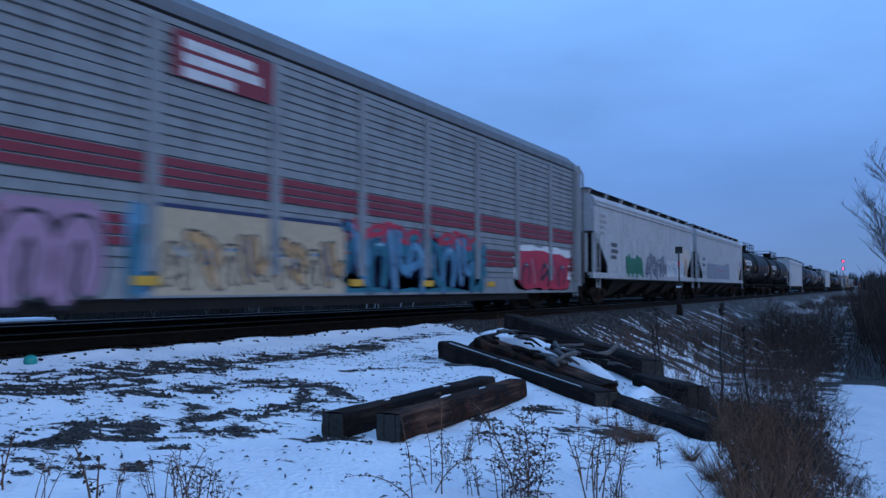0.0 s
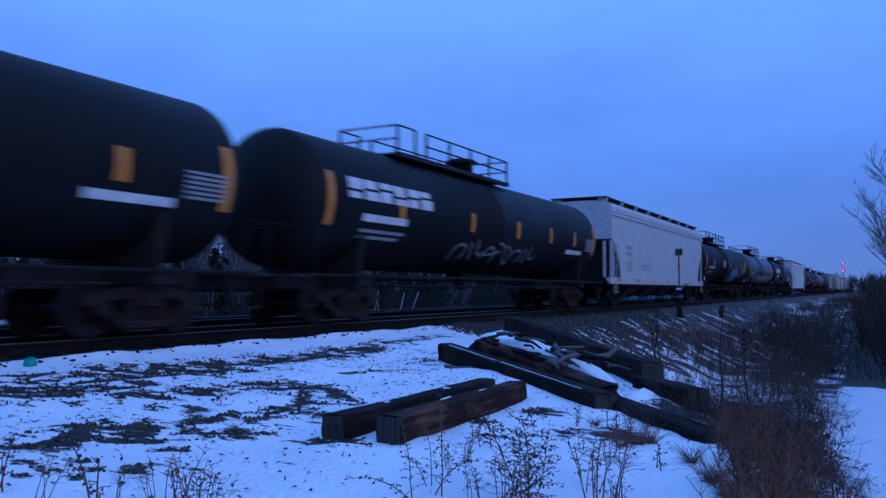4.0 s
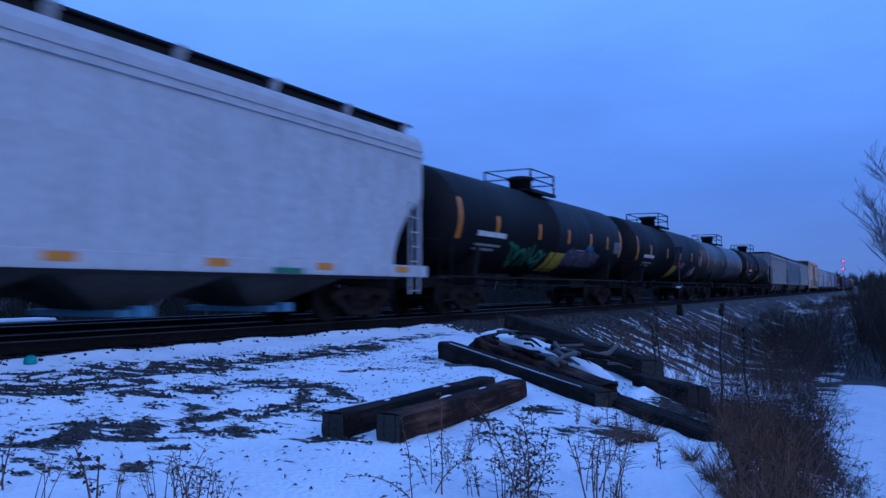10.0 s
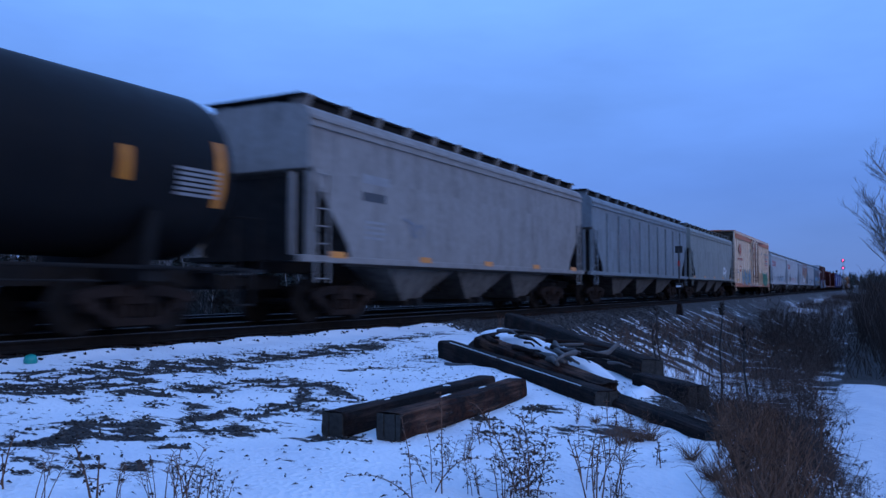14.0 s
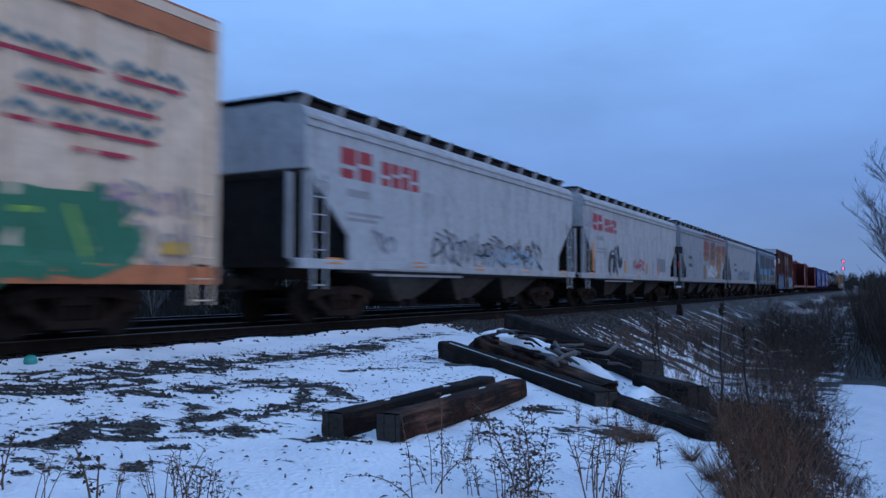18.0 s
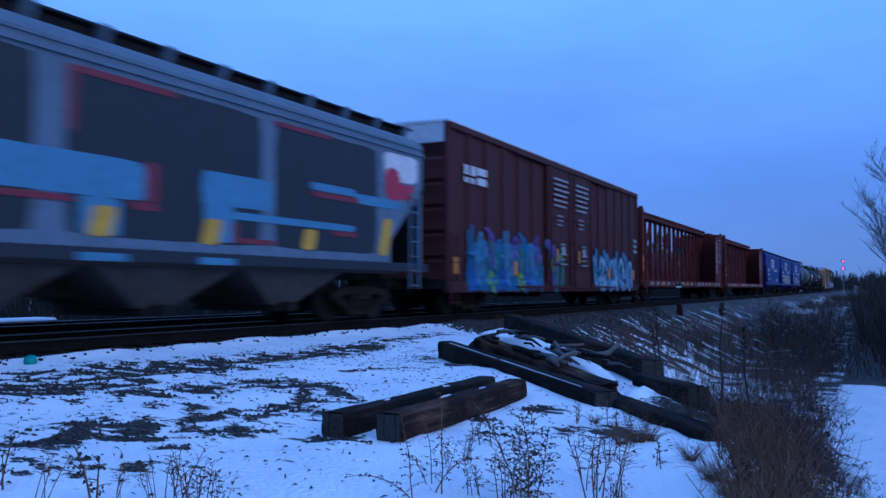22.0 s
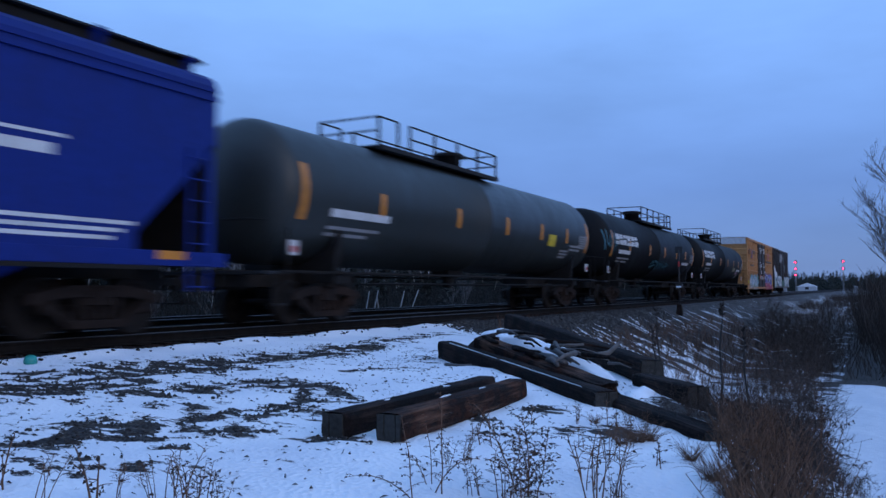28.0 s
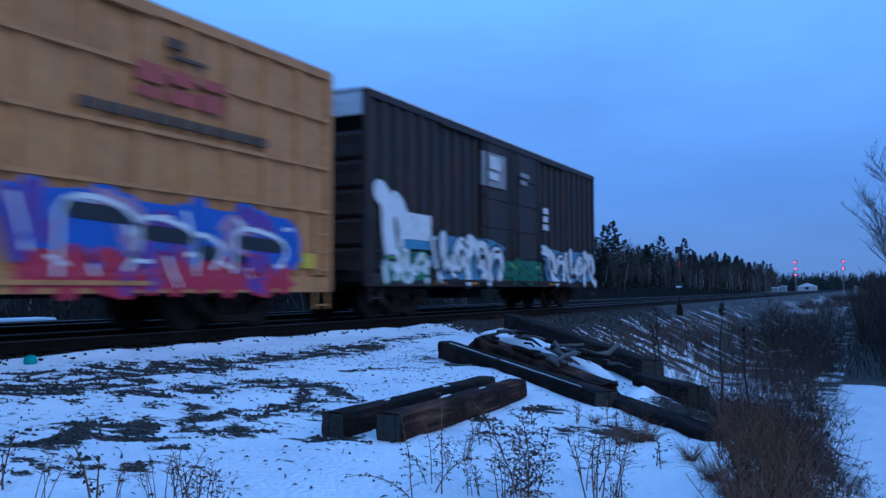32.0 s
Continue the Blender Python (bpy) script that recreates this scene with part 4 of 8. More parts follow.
def boxcar(front, rear, label, body, door, H=5.12, half=1.56, period=0.93, sill=0.75, roofmat=None, door_y=(-1.6, 1.6), endmat=None, panels="post", sillmat=None, belly=True, hbars=()):
    car, L = car_thing("boxcar", front, rear, label, "boxcar")
    h = L / 2
    eave = H - 0.10
    part("body", MB().box(-half + .05, half - .05, -h, h, sill + .12, eave), body, car)
    part("roof", MB().prism([(-half - .02, eave + .002), (half + .02, eave + .002), (half + .02, eave + .05), (0.2, H), (-0.2, H), (-half - .02, eave + .05)], "y", -h - .02, h + .02), roofmat or body, car)
    for i in range(int(L / 1.2)):
        y = -h + .6 + i * (L - 1.2) / (int(L / 1.2) - 1)
        part("roof_rib", shared("roof_rib_%.2f" % H, lambda: MB().prism([(-1.5, H - .03), (0, H + .05), (1.5, H - .03), (1.5, H - .06), (-1.5, H - .06)], "y", -.05, .05)), roofmat or body, car, "", pose(0, y, 0))
    for s in (-1, 1):
        x0, x1 = min(s * (half - .05), s * half), max(s * (half - .05), s * half)
        part("top_rail", MB().box(min(s * (half - .06), s * (half + .04)), max(s * (half - .06), s * (half + .04)), -h, h, eave - .16, eave), body, car)
        dl = door_y[1] - door_y[0]
        poly = [(-h, sill), (-h, sill + .3), (h, sill + .3), (h, sill)]
        if belly:
            poly += [(h - 2.6, sill), (h - 3.4, sill - .16), (-h + 3.4, sill - .16), (-h + 2.6, sill)]
        part("side_sill", MB().prism(poly, "x", min(s * (half - .1), s * (half + .045)), max(s * (half - .1), s * (half + .045))), sillmat or body, car)
        k = int(round(L / period))
        for i in range(k + 1):
            y = -h + .06 + (L - .12) * i / k
            if door_y[0] - .1 < y < door_y[1] + .1:
                continue
            me = shared("box_post_%.2f_%.2f_%s" % (H, half, body.name), lambda: MB().prism([(-.10, -.002), (-.075, .07), (.075, .07), (.10, -.002)], "z", sill + .28, eave - .15))
            part("side_post", me, body, car, "", pose(s * (half - .05), y, 0, 0, 0, -90 if s > 0 else 90))
        nd = 2
        for j in range(nd):
            a = door_y[0] + dl * j / nd
            b_ = a + dl / nd
            d = MB().box(min(s * half, s * (half + .07)), max(s * half, s * (half + .07)), a + .02, b_ - .02, sill + .2, eave - .2, 0.0)
            dd = part("door", d, door, car, "sliding plug door")
            for z in (sill + .9, sill + 1.75, sill + 2.6, sill + 3.4):
                part("door_stiffener", MB().box(min(s * (half + .07), s * (half + .10)), max(s * (half + .07), s * (half + .10)), a + .1, b_ - .1, z, z + .09), door, dd)
            for yy in (a + .25, b_ - .3):
                part("lock_bar", MB().tube([(s * (half + .12), yy, sill + .15), (s * (half + .12), yy, eave - .15)], .025, 6), door, dd)
        for z in (sill + .12, eave - .22):
            part("door_rail", MB().box(min(s * (half + .02), s * (half + .11)), max(s * (half + .02), s * (half + .11)), door_y[0] - dl * .55, door_y[1] + dl * .55, z, z + .07), body, car)
        for z in hbars:
            for a, b_ in ((-h + .1, door_y[0] - .1), (door_y[1] + .1, h - .1)):
                part("side_band", MB().box(min(s * half, s * (half + .05)), max(s * half, s * (half + .05)), a, b_, z, z + .07), body, car)
        for e in (-1, 1):
            ladder(car, s * (half + .03), e * (h - .32), sill - .35, sill + (1.6 if e < 0 else 1.6), body)
    for e in (-1, 1):
        ew = MB()
        k = 5
        poly = [(0, sill + .1)]
        for i in range(k):
            za = sill + .25 + (eave - .9 - sill - .25) * i / k
            zb = sill + .25 + (eave - .9 - sill - .25) * (i + 1) / k
            poly += [(0, za), (.07, za + .06), (.045, (za + zb) / 2), (.07, zb - .12), (0, zb - .03)]
        poly += [(0, eave - .9), (0, eave), (-.05, eave), (-.05, sill + .1)]
        ew.prism([(e * (h + p), z) for p, z in poly], "x", -half + .06, half - .06)
        part("end_wall", ew, endmat or body, car, "ribbed steel end wall")
        for s in (-1, 1):
            part("corner_post", MB().box(min(s * (half - .1), s * (half + .012)), max(s * (half - .1), s * (half + .012)), min(e * (h - .12), e * (h + .06)), max(e * (h - .12), e * (h + .06)), sill, eave - .002), body, car)
        part("end_sill", MB().box(-half, half, min(e * (h - .5), e * (h + .15)), max(e * (h - .5), e * (h + .15)), sill + .1, sill + .34), STEEL_DARK, car)
        part("brake_step", MB().box(-1.2, 1.2, min(e * (h + .06), e * (h + .32)), max(e * (h + .06), e * (h + .32)), sill + .36, sill + .40), GRATING, car)
        coupler(car, e * (h + .2))
        truck(car, e * (h - 2.3))
    part("center_sill", MB().box(-.3, .3, -h, h, sill - .08, sill + .3).box(-.9, .2, -1.2, .6, .45, .75, .05), STEEL_DARK, car)
    surf = lambda y, z: half + (.078 if door_y[0] < y < door_y[1] and z > sill + .2 else .05 if z < sill + .31 else 0.012)
    return car, h, surf


def autorack(front, rear, label, body, maroon):
    car, L = car_thing("autorack", front, rear, label, "autorack car")
    h, half, z0, eave = L / 2, 1.57, 0.84, 5.20
    part("deck", MB().box(-half + .04, half - .04, -h, h, z0 - .05, z0 + .2), STEEL_DARK, car)
    part("under_frame", MB().box(-half + .12, half - .06, -h + 4.6, h - 4.6, .40, z0 - .24), STEEL_DARK, car, "black underframe")
    # solid near-black core stands in for the unlit space behind the slats
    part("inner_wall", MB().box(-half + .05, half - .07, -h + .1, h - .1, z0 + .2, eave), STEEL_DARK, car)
    part("roof", MB().prism([(-half, eave), (half, eave), (half - .02, eave + .26), (half - .30, eave + .55), (.6, eave + .70), (-.6, eave + .70), (-half + .30, eave + .55), (-half + .02, eave + .26)], "y", -h, h), P["rackroof"], car, "dull grey galvanised roof")
    for s in (-1, 1):
        X = lambda a, b_: (min(s * a, s * b_), max(s * a, s * b_))
        part("side_sill", MB().box(*X(half - .1, half + .03), -h, h, z0 - .24, z0 + .22), body, car)
        part("top_rail", MB().box(*X(half - .06, half + .03), -h, h, eave - .14, eave - .03), body, car)
        # dark strip drawn where the eave gap lies in shade
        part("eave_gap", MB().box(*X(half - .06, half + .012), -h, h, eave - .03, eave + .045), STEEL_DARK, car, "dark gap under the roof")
        k = 9
        pw = 2.93
        for i in range(k + 1):
            y = -12.52 + pw * i if i < k else h - .14
            part("post", shared("rack_post", lambda: MB().box(-.04, .065, -.13, .13, z0 + .18, eave - .1)), body, car, "", pose(s * half, y, 0, 0, 0, 0 if s > 0 else 180))

        rows = 24
        zz = (eave - .14 - z0 - .22) / rows

        def sheet(r0, r1, x, back):
            """A pressed sheet of slats with narrow grooves between them."""
            poly = [(back, z0 + .22 + r0 * zz)]
            for r_ in range(r0, r1):
                za = z0 + .22 + r_ * zz
                g = .84 if r_ in (13, 14, 15, 19, 20, 21, 22) else .91 if r_ not in (2, 3, 4, 5, 6, 8, 9, 10, 11, 17) else .985
                poly += [(x - .045, za + .002), (x, za + .016), (x, za + zz * (g - .05)), (x - .045, za + zz * g)]
            return poly + [(back, z0 + .22 + r1 * zz)]

        panel = lambda: MB().prism(sheet(0, rows, .022, -.03), "y", .13, pw - .13)
        def bands(r0):
            """Three painted bars on their slats, the bare metal showing between them."""
            m = MB()
            for r_ in range(r0, r0 + 3):
                za = z0 + .22 + r_ * zz
                m.box(.0, .030, .132, pw - .132, za + zz * .10, za + zz * .86)
            return m

        low_band = lambda: bands(2)
        high_band = lambda: bands(8)
        for i in range(-1, k):
            y = -12.52 + pw * i
            if i < 0:
                y = -h - .12
            me = shared("rack_panel", panel)
            part("side_panel", me, body, car, "slotted galvanised panel", pose(s * half, y, 0) if s > 0 else pose(s * half, y + pw, 0, 0, 0, 180))
            for key, maker in (("rack_band_low", low_band), ("rack_band_high", high_band)):
              me = shared(key, maker)
              part("stripe_panel", me, maroon, car, "maroon striped slats", pose(s * half, y, 0) if s > 0 else pose(s * half, y + pw, 0, 0, 0, 180))
    surf = lambda y, z: half + .026
    plate(car, "sign_board", maroon, lambda y, z: half + .06, -6.3, -3.85, 4.22, 5.0, .02, "maroon sign board")
    for e in (-1, 1):
        if e > 0:
            part("end_housing", MB().prism([(-half + .03, z0), (half - .03, z0), (half - .03, eave + .2), (half - .35, eave + .5), (-half + .35, eave + .5), (-half + .03, eave + .2)], "y", h + .002, h + .72), body, car, "plain pale end housing")
            part("end_rail", MB().tube([(half + .02, h + .78, z0 + .1), (half + .02, h + .82, eave), (half - .1, h + .6, eave + .32)], .04, 6), body, car)
        q = h + .72 if e > 0 else h
        ed = MB().box(-half + .06, half - .06, min(e * q, e * (q + .07)), max(e * q, e * (q + .07)), z0, eave + .2)
        for x in (-1.1, -.55, 0, .55, 1.1):
            ed.box(x - .04, x + .04, min(e * (q + .07), e * (q + .12)), max(e * (q + .07), e * (q + .12)), z0, eave + .1)
        part("end_door", ed, body, car, "panelled end doors")
        ladder(car, half + .08, e * (h - .3), z0 - .4, eave, body)
        coupler(car, e * (q + .4))
        part("draft_sill", MB().box(-.3, .3, min(e * (h - 3), e * (h + .5)), max(e * (h - 3), e * (h + .5)), .7, 1.0), STEEL_DARK, car)
        truck(car, e * (h - 2.9))
    return car, h, surf


RUSTED = mat("rust_streaked_white", (.36, .32, .31), rough=.7, grain=.2, dirt=.8, dirt_scale=3, dirt_color=(.13, .05, .04), streak=.5)
DULLED = mat("rust_dulled_plate", (.15, .08, .07), rough=.7, grain=.2, dirt=.7, dirt_scale=3, dirt_color=(.08, .03, .025))


def centerbeam(front, rear, label, red):
    car, L = car_thing("centerbeam_flatcar", front, rear, label, "flatcar")
    h, half, top = L / 2, 1.45, 5.02
    part("deck", MB().box(-half + .1, half - .1, -h, h, 1.0, 1.14), red, car)
    part("center_sill", MB().box(-.35, .35, -h, h, .72, 1.0), red, car)
    for s in (-1, 1):
        X = lambda a, b_: (min(s * a, s * b_), max(s * a, s * b_))
        part("side_sill", MB().box(*X(half - .1, half + .02), -h, h, .86, 1.16), red, car)
        part("sill_flange", MB().box(*X(half - .1, half + .06), -h, h, .82, .856), red, car)
    part("top_beam", MB().box(-.32, .32, -h + .3, h - .3, top - .10, top, .02).box(-.26, .26, -h + .3, h - .3, top - .34, top - .10), red, car, "heavy red top chord")
    post_y = [-9.2 + 1.252 * i for i in range(16)]
    for i, y in enumerate(post_y):
        pm = shared("beam_post", lambda: MB().prism([(-.17, 1.14), (.17, 1.14), (.10, 2.2), (.085, top - .34), (-.085, top - .34), (-.10, 2.2)], "y", -.085, .085))
        part("post", pm, red, car, "", pose(0, y, 0))
        part("gusset", shared("beam_gusset", lambda: MB().prism([(-.20, top - .34), (.20, top - .34), (.13, top - .62), (-.13, top - .62)], "x", -.07, .07)), red, car, "", pose(0, y, 0))
    for a, b_ in ((7, 9), (9, 11), (11, 13), (13, 15), (8, 6), (6, 4), (4, 2), (2, 0)):
        ya, ym, yb = post_y[a], post_y[(a + b_) // 2], post_y[b_]
        m = MB().beam((0, ya, top - .45), (0, ym, 2.95), .11, .11).beam((0, ym, 2.95), (0, yb, 1.25), .12, .12)
        m.box(-.09, .09, ym - .15, ym + .15, 2.78, 3.12)
        part("brace", m, red, car)
    for e in (-1, 1):
        part("center_web", MB().box(-.10, .10, min(e * 10.2, e * (h - .2)), max(e * 10.2, e * (h - .2)), 1.14, top - .5), red, car, "red centre web plate")
    for e in (-1, 1):
        bk = part("bulkhead", MB().box(-half, half, min(e * (h - .22), e * (h - .12)), max(e * (h - .22), e * (h - .12)), 1.24, 4.76), red, car, "red end bulkhead")
        for z in np.arange(1.24, 4.6, .3):
            part("bulkhead_rib", shared("bulkhead_rib", lambda: MB().box(-half + .02, half - .02, -.05, .05, 0, .22)), red, bk, "", pose(0, e * (h - .068), float(z)))
        for s in (-1, 1):
            X = lambda a, b_: (min(s * a, s * b_), max(s * a, s * b_))
            w = 2.7 if e > 0 else .5
            part("bulkhead_side", MB().prism([(e * h, .9), (e * h, 4.72), (e * (h - w), 4.36 if e > 0 else 4.7), (e * (h - w), 1.14)], "x", s * half, s * (half - .06)), red, car)
            part("bulkhead_post", MB().box(*X(half - .14, half + .03), min(e * (h - .2), e * (h + .02)), max(e * (h - .2), e * (h + .02)), .88, 4.83), red, car)
            ladder(car, s * (half + .05), e * (h - .45), .55, 2.6, red)
        part("end_sill", MB().box(-half, half, min(e * h, e * (h + .25)), max(e * h, e * (h + .25)), .95, 1.2), red, car)
        coupler(car, e * (h + .25))
        truck(car, e * (h - 2.2))
    surf = lambda y, z: half + .022
    for i in range(17):
        y = -9.85 + 1.25 * i
        w = .42 if i % 4 == 2 else .30
        plate(car, "winch_plate", ORANGE if i in (2, 6, 8, 13) else DULLED if i % 5 == 4 else RUSTED, surf, y - w, y + w, 0.92, 1.09, .01, "painted sill plate")
    return car, h, surf


# ---------------- the train: every car in order ----------------
P = {k: paint(k, c, **kw) for k, (c, kw) in dict(
    rackroof=((0.13, 0.14, 0.155), dict(dirt=0.3)), galv=((0.225, 0.24, 0.25), dict(dirt=0.35)), maroon=((0.20, 0.02, 0.035), dict(dirt=0.2)),
    hopwhite=((0.47, 0.48, 0.49), dict(dirt=0.22)), hopwhite2=((0.44, 0.45, 0.47), dict(dirt=0.3)), hopgrey=((0.40, 0.42, 0.44), dict(dirt=0.35)),
    hopgrey2=((0.28, 0.30, 0.325), dict(dirt=0.35)), beige=((0.26, 0.24, 0.225), dict(dirt=0.4)), slate=((0.19, 0.22, 0.245), dict(dirt=0.4)), olivegrey=((0.24, 0.25, 0.23), dict(dirt=0.35)),
    black=((0.006, 0.006, 0.007), dict(rough=0.58, dirt=0.35, dirt_color=(0.014, 0.012, 0.011), spec=0.15)), black2=((0.014, 0.014, 0.016), dict(rough=0.4, dirt=0.4, dirt_color=(0.026, 0.024, 0.022), spec=0.4)),
    greytank=((0.035, 0.04, 0.045), dict(rough=0.4, dirt=0.4)), greentank=((0.018, 0.022, 0.021), dict(rough=0.45, dirt=0.3)),
    brown=((0.064, 0.014, 0.012), dict(dirt=0.4, rough=.65, spec=.3)), oxide=((0.105, 0.015, 0.011), dict(dirt=0.35, rough=.7, spec=.25)), blue=((0.005, 0.020, 0.165), dict(rough=0.5, dirt=0.15, spec=.2)),
    ttx=((0.47, 0.21, 0.065), dict(dirt=0.35)), boxblack=((0.028, 0.025, 0.024), dict(dirt=0.6, dirt_color=(0.075, 0.034, 0.024), spec=0.25)),
    cream=((0.70, 0.54, 0.40), dict(dirt=0.3, dirt_color=(.34, .22, .14))), reeferend=((0.20, 0.17, 0.15), dict(dirt=0.4)), redorange=((0.50, 0.16, 0.06), dict(dirt=0.3)), roofsnow=((0.55, 0.57, 0.6), dict(dirt=0.2)),
    charcoal=((0.016, 0.018, 0.024), dict(dirt=0.2)), darkslate=((0.12, 0.17, 0.225), dict(dirt=0.3))).items()}

car, h, sf = autorack(1.8, 29.3, "silver slatted autorack with maroon stripe and graffiti", P["galv"], P["maroon"])
RACK = (car, h, sf)
HOP, TANK = {}, {}
HOP[2] = covered_hopper(31.6, 51.7, "white covered hopper with green and grey graffiti", P["hopwhite2"], STEEL_DARK, curved=False, slope_in=1.9, slope_top=3.1, chutes=4, refl=0, sill=(1.17, 1.40), knee=.8, chord_up=.13)
HOP[3] = covered_hopper(52.9, 72.7, "white covered hopper with a painted-out grey panel", P["hopwhite2"], STEEL_DARK, curved=False, slope_in=1.9, slope_top=3.1, chutes=4, refl=0, sill=(1.17, 1.40), knee=.8, chord_up=.13)
TANK[4] = tank_car(74.4, 93.0, "black tank car with white lettering blocks", P["black"])
TANK[5] = tank_car(95.0, 114.0, "black tank car with white lettering blocks", P["black"])
HOP[6] = covered_hopper(115.9, 136.3, "clean white covered hopper with orange reflectors", P["hopwhite"], STEEL_DARK, top=4.55, chutes=4, outlet=GR["sky"], refl=7, sill=(1.04, 1.32))
TANK[7] = tank_car(137.9, 157.0, "black tank car with blue graffiti", P["black"], rail=(-5.8, 1.9))
TANK[8] = tank_car(159.5, 178.8, "black tank car with white scrawled graffiti", P["black2"], rail=(-5.8, 1.9))
TANK[9] = tank_car(181.0, 200.0, "black tank car with teal graffiti and white lettering blocks", P["black"], rail=(-1.3, 5.9))
HOP[10] = covered_hopper(201.6, 222.0, "clean white covered hopper with grey stencilling", P["hopwhite"], STEEL_DARK, top=4.55, chutes=4, outlet=GR["sky"], refl=7, sill=(1.04, 1.32))
TANK[11] = tank_car(223.7, 240.6, "short black tank car with yellow patch and graffiti", P["black"], rail=(-1.25, 1.05))
TANK[12] = tank_car(242.6, 259.7, "short black tank car with a yellow patch", P["black"], rail=(-1.25, 1.05), refl=(-.62, -.2, 0.18, 0.55))
TANK[13] = tank_car(261.5, 278.2, "dull grey tank car with orange stencilling", P["greytank"], r=1.47, zc=2.74, rail=(-1.25, 1.05))
TANK[14] = tank_car(280.2, 297.3, "black tank car with a slanted yellow patch", P["black"], rail=(-1.25, 1.05))
OLD = dict(curved=False, slope_in=1.5, slope_top=3.2, chutes=3, chute_wide=1.45, sill=(1.16, 1.36), brackets=13, top=4.45, knee=.72, chute_x=1.0, chord_up=.13)
HOP[15] = covered_hopper(299.2, 316.3, "dusty beige covered hopper with grey stencilling", P["beige"], STEEL_DARK, refl=5, chute_mat=DUSTY, **{**OLD, "sill": (1.28, 1.42), "knee": .92})
HOP[16] = covered_hopper(317.6, 336.0, "faded blue-grey ribbed covered hopper", P["slate"], STEEL_DARK, ribs=9, refl=0, chute_mat=DUSTY, **{**OLD, "sill": (1.28, 1.42), "knee": .92})
HOP[17] = covered_hopper(337.2, 353.5, "dull olive-grey covered hopper with a white scrawl", P["olivegrey"], STEEL_DARK, refl=5, chute_mat=DUSTY, **{**OLD, "sill": (1.28, 1.42), "knee": .92})
REEFER = boxcar(355.0, 378.4, "cream refrigerator car with orange trim and graffiti", P["cream"], P["cream"], H=5.48, period=1.2, sill=.82, roofmat=P["redorange"], endmat=P["reeferend"], sillmat=P["redorange"], door_y=(-1.96, 2.2), belly=False)
HOP[19] = covered_hopper(380.9, 397.0, "pale grey covered hopper with red lettering blocks", P["hopgrey"], STEEL_DARK, refl=5, **OLD)
HOP[20] = covered_hopper(398.3, 414.9, "pale grey covered hopper with red blocks and tags", P["hopgrey"], STEEL_DARK, refl=5, **OLD)
HOP[21] = covered_hopper(416.2, 432.2, "pale grey covered hopper with rust-orange painted end", P["hopgrey2"], STEEL_DARK, refl=5, **OLD)
HOP[22] = covered_hopper(433.3, 449.8, "grey covered hopper with dark sprayed tags", P["hopgrey2"], STEEL_DARK, refl=5, **OLD)
HOP[23] = covered_hopper(451.4, 467.4, "covered hopper sprayed over in charcoal and pale blue", P["darkslate"], STEEL_DARK, refl=0, sillmat=P["charcoal"], **OLD)
CNBOX = boxcar(468.8, 488.2, "brown steel boxcar with white blocks and blue graffiti", P["brown"], P["brown"], H=5.36, period=1.2, belly=False, sill=.64, door_y=(-2.5, 2.5), roofmat=P["roofsnow"], endmat=P["brown"])
BEAM1 = centerbeam(489.5, 513.0, "empty red centerbeam lumber flatcar", P["oxide"])
BEAM2 = centerbeam(514.4, 537.8, "empty red centerbeam lumber flatcar", P["oxide"])
BL = dict(chute_mat=P["blue"], curved=False, slope_in=1.7, slope_top=3.2, chutes=2, chute_wide=1.3, brackets=8, top=4.4, sill=(1.12, 1.36), knee=.85, chord_up=.1)
HOP[27] = covered_hopper(539.5, 553.4, "dark blue covered hopper with white square emblem", P["blue"], STEEL_DARK, refl=3, **BL)
HOP[28] = covered_hopper(554.4, 568.4, "dark blue covered hopper with white emblem and graffiti", P["blue"], STEEL_DARK, refl=3, **BL)
HOP[29] = covered_hopper(569.4, 582.9, "dark blue covered hopper with grey and red graffiti", P["blue"], STEEL_DARK, refl=4, **BL)
TANK[30] = tank_car(584.9, 603.9, "dark green-grey tank car with orange reflectors", P["greentank"])
TANK[31] = tank_car(606.4, 625.0, "black tank car with white blocks and teal tags", P["black"], rail=(-1.5, 5.2))
TANK[32] = tank_car(627.5, 646.2, "black tank car with white lettering blocks", P["black"])
TTXBOX = boxcar(648.4, 668.0, "yellow boxcar with black doors and bright graffiti", P["ttx"], P["boxblack"], H=5.37, period=0.98, door_y=(-2.67, 2.31), roofmat=P["roofsnow"], hbars=(2.3, 3.2, 4.2), belly=False, sill=.68)
BLACKBOX = boxcar(669.4, 685.9, "weathered black boxcar with white and green graffiti, last car", P["boxblack"], P["boxblack"], H=5.38, period=0.62, sill=.8, belly=False, door_y=(-2.4, 2.2), roofmat=P["roofsnow"])

# ---------------- timbers on the pad ----------------
SNOW = mat("snow_cap", (0.82, 0.84, 0.87), rough=0.85, grain=0.05, dirt=0.1, dirt_color=(0.6, 0.63, 0.68), bump=0.2)
place_timber((7.99, 4.96), (7.96, 7.72), -0.37, -0.365, "dark creosoted railway tie lying in the snow", .21, .20, 3)
place_timber((8.42, 5.06), (8.40, 7.5), -0.375, -0.365, "reddish-brown split railway tie lying in the snow", .22, .215, 8, 0, material=REDWOOD)
PILE = "old railway ties"
place_timber((5.98, 10.52), (9.36, 7.36), -0.31, -0.49, "long front timber of a snowy tie pile", .26, .29, 11, 0, "bridge_timber", PILE)
place_timber((9.36, 7.62), (10.5, 6.5), -0.50, -0.57, "low dark timber sunk in snow and dry brush", .24, .24, 18, 4, "bridge_timber", PILE)
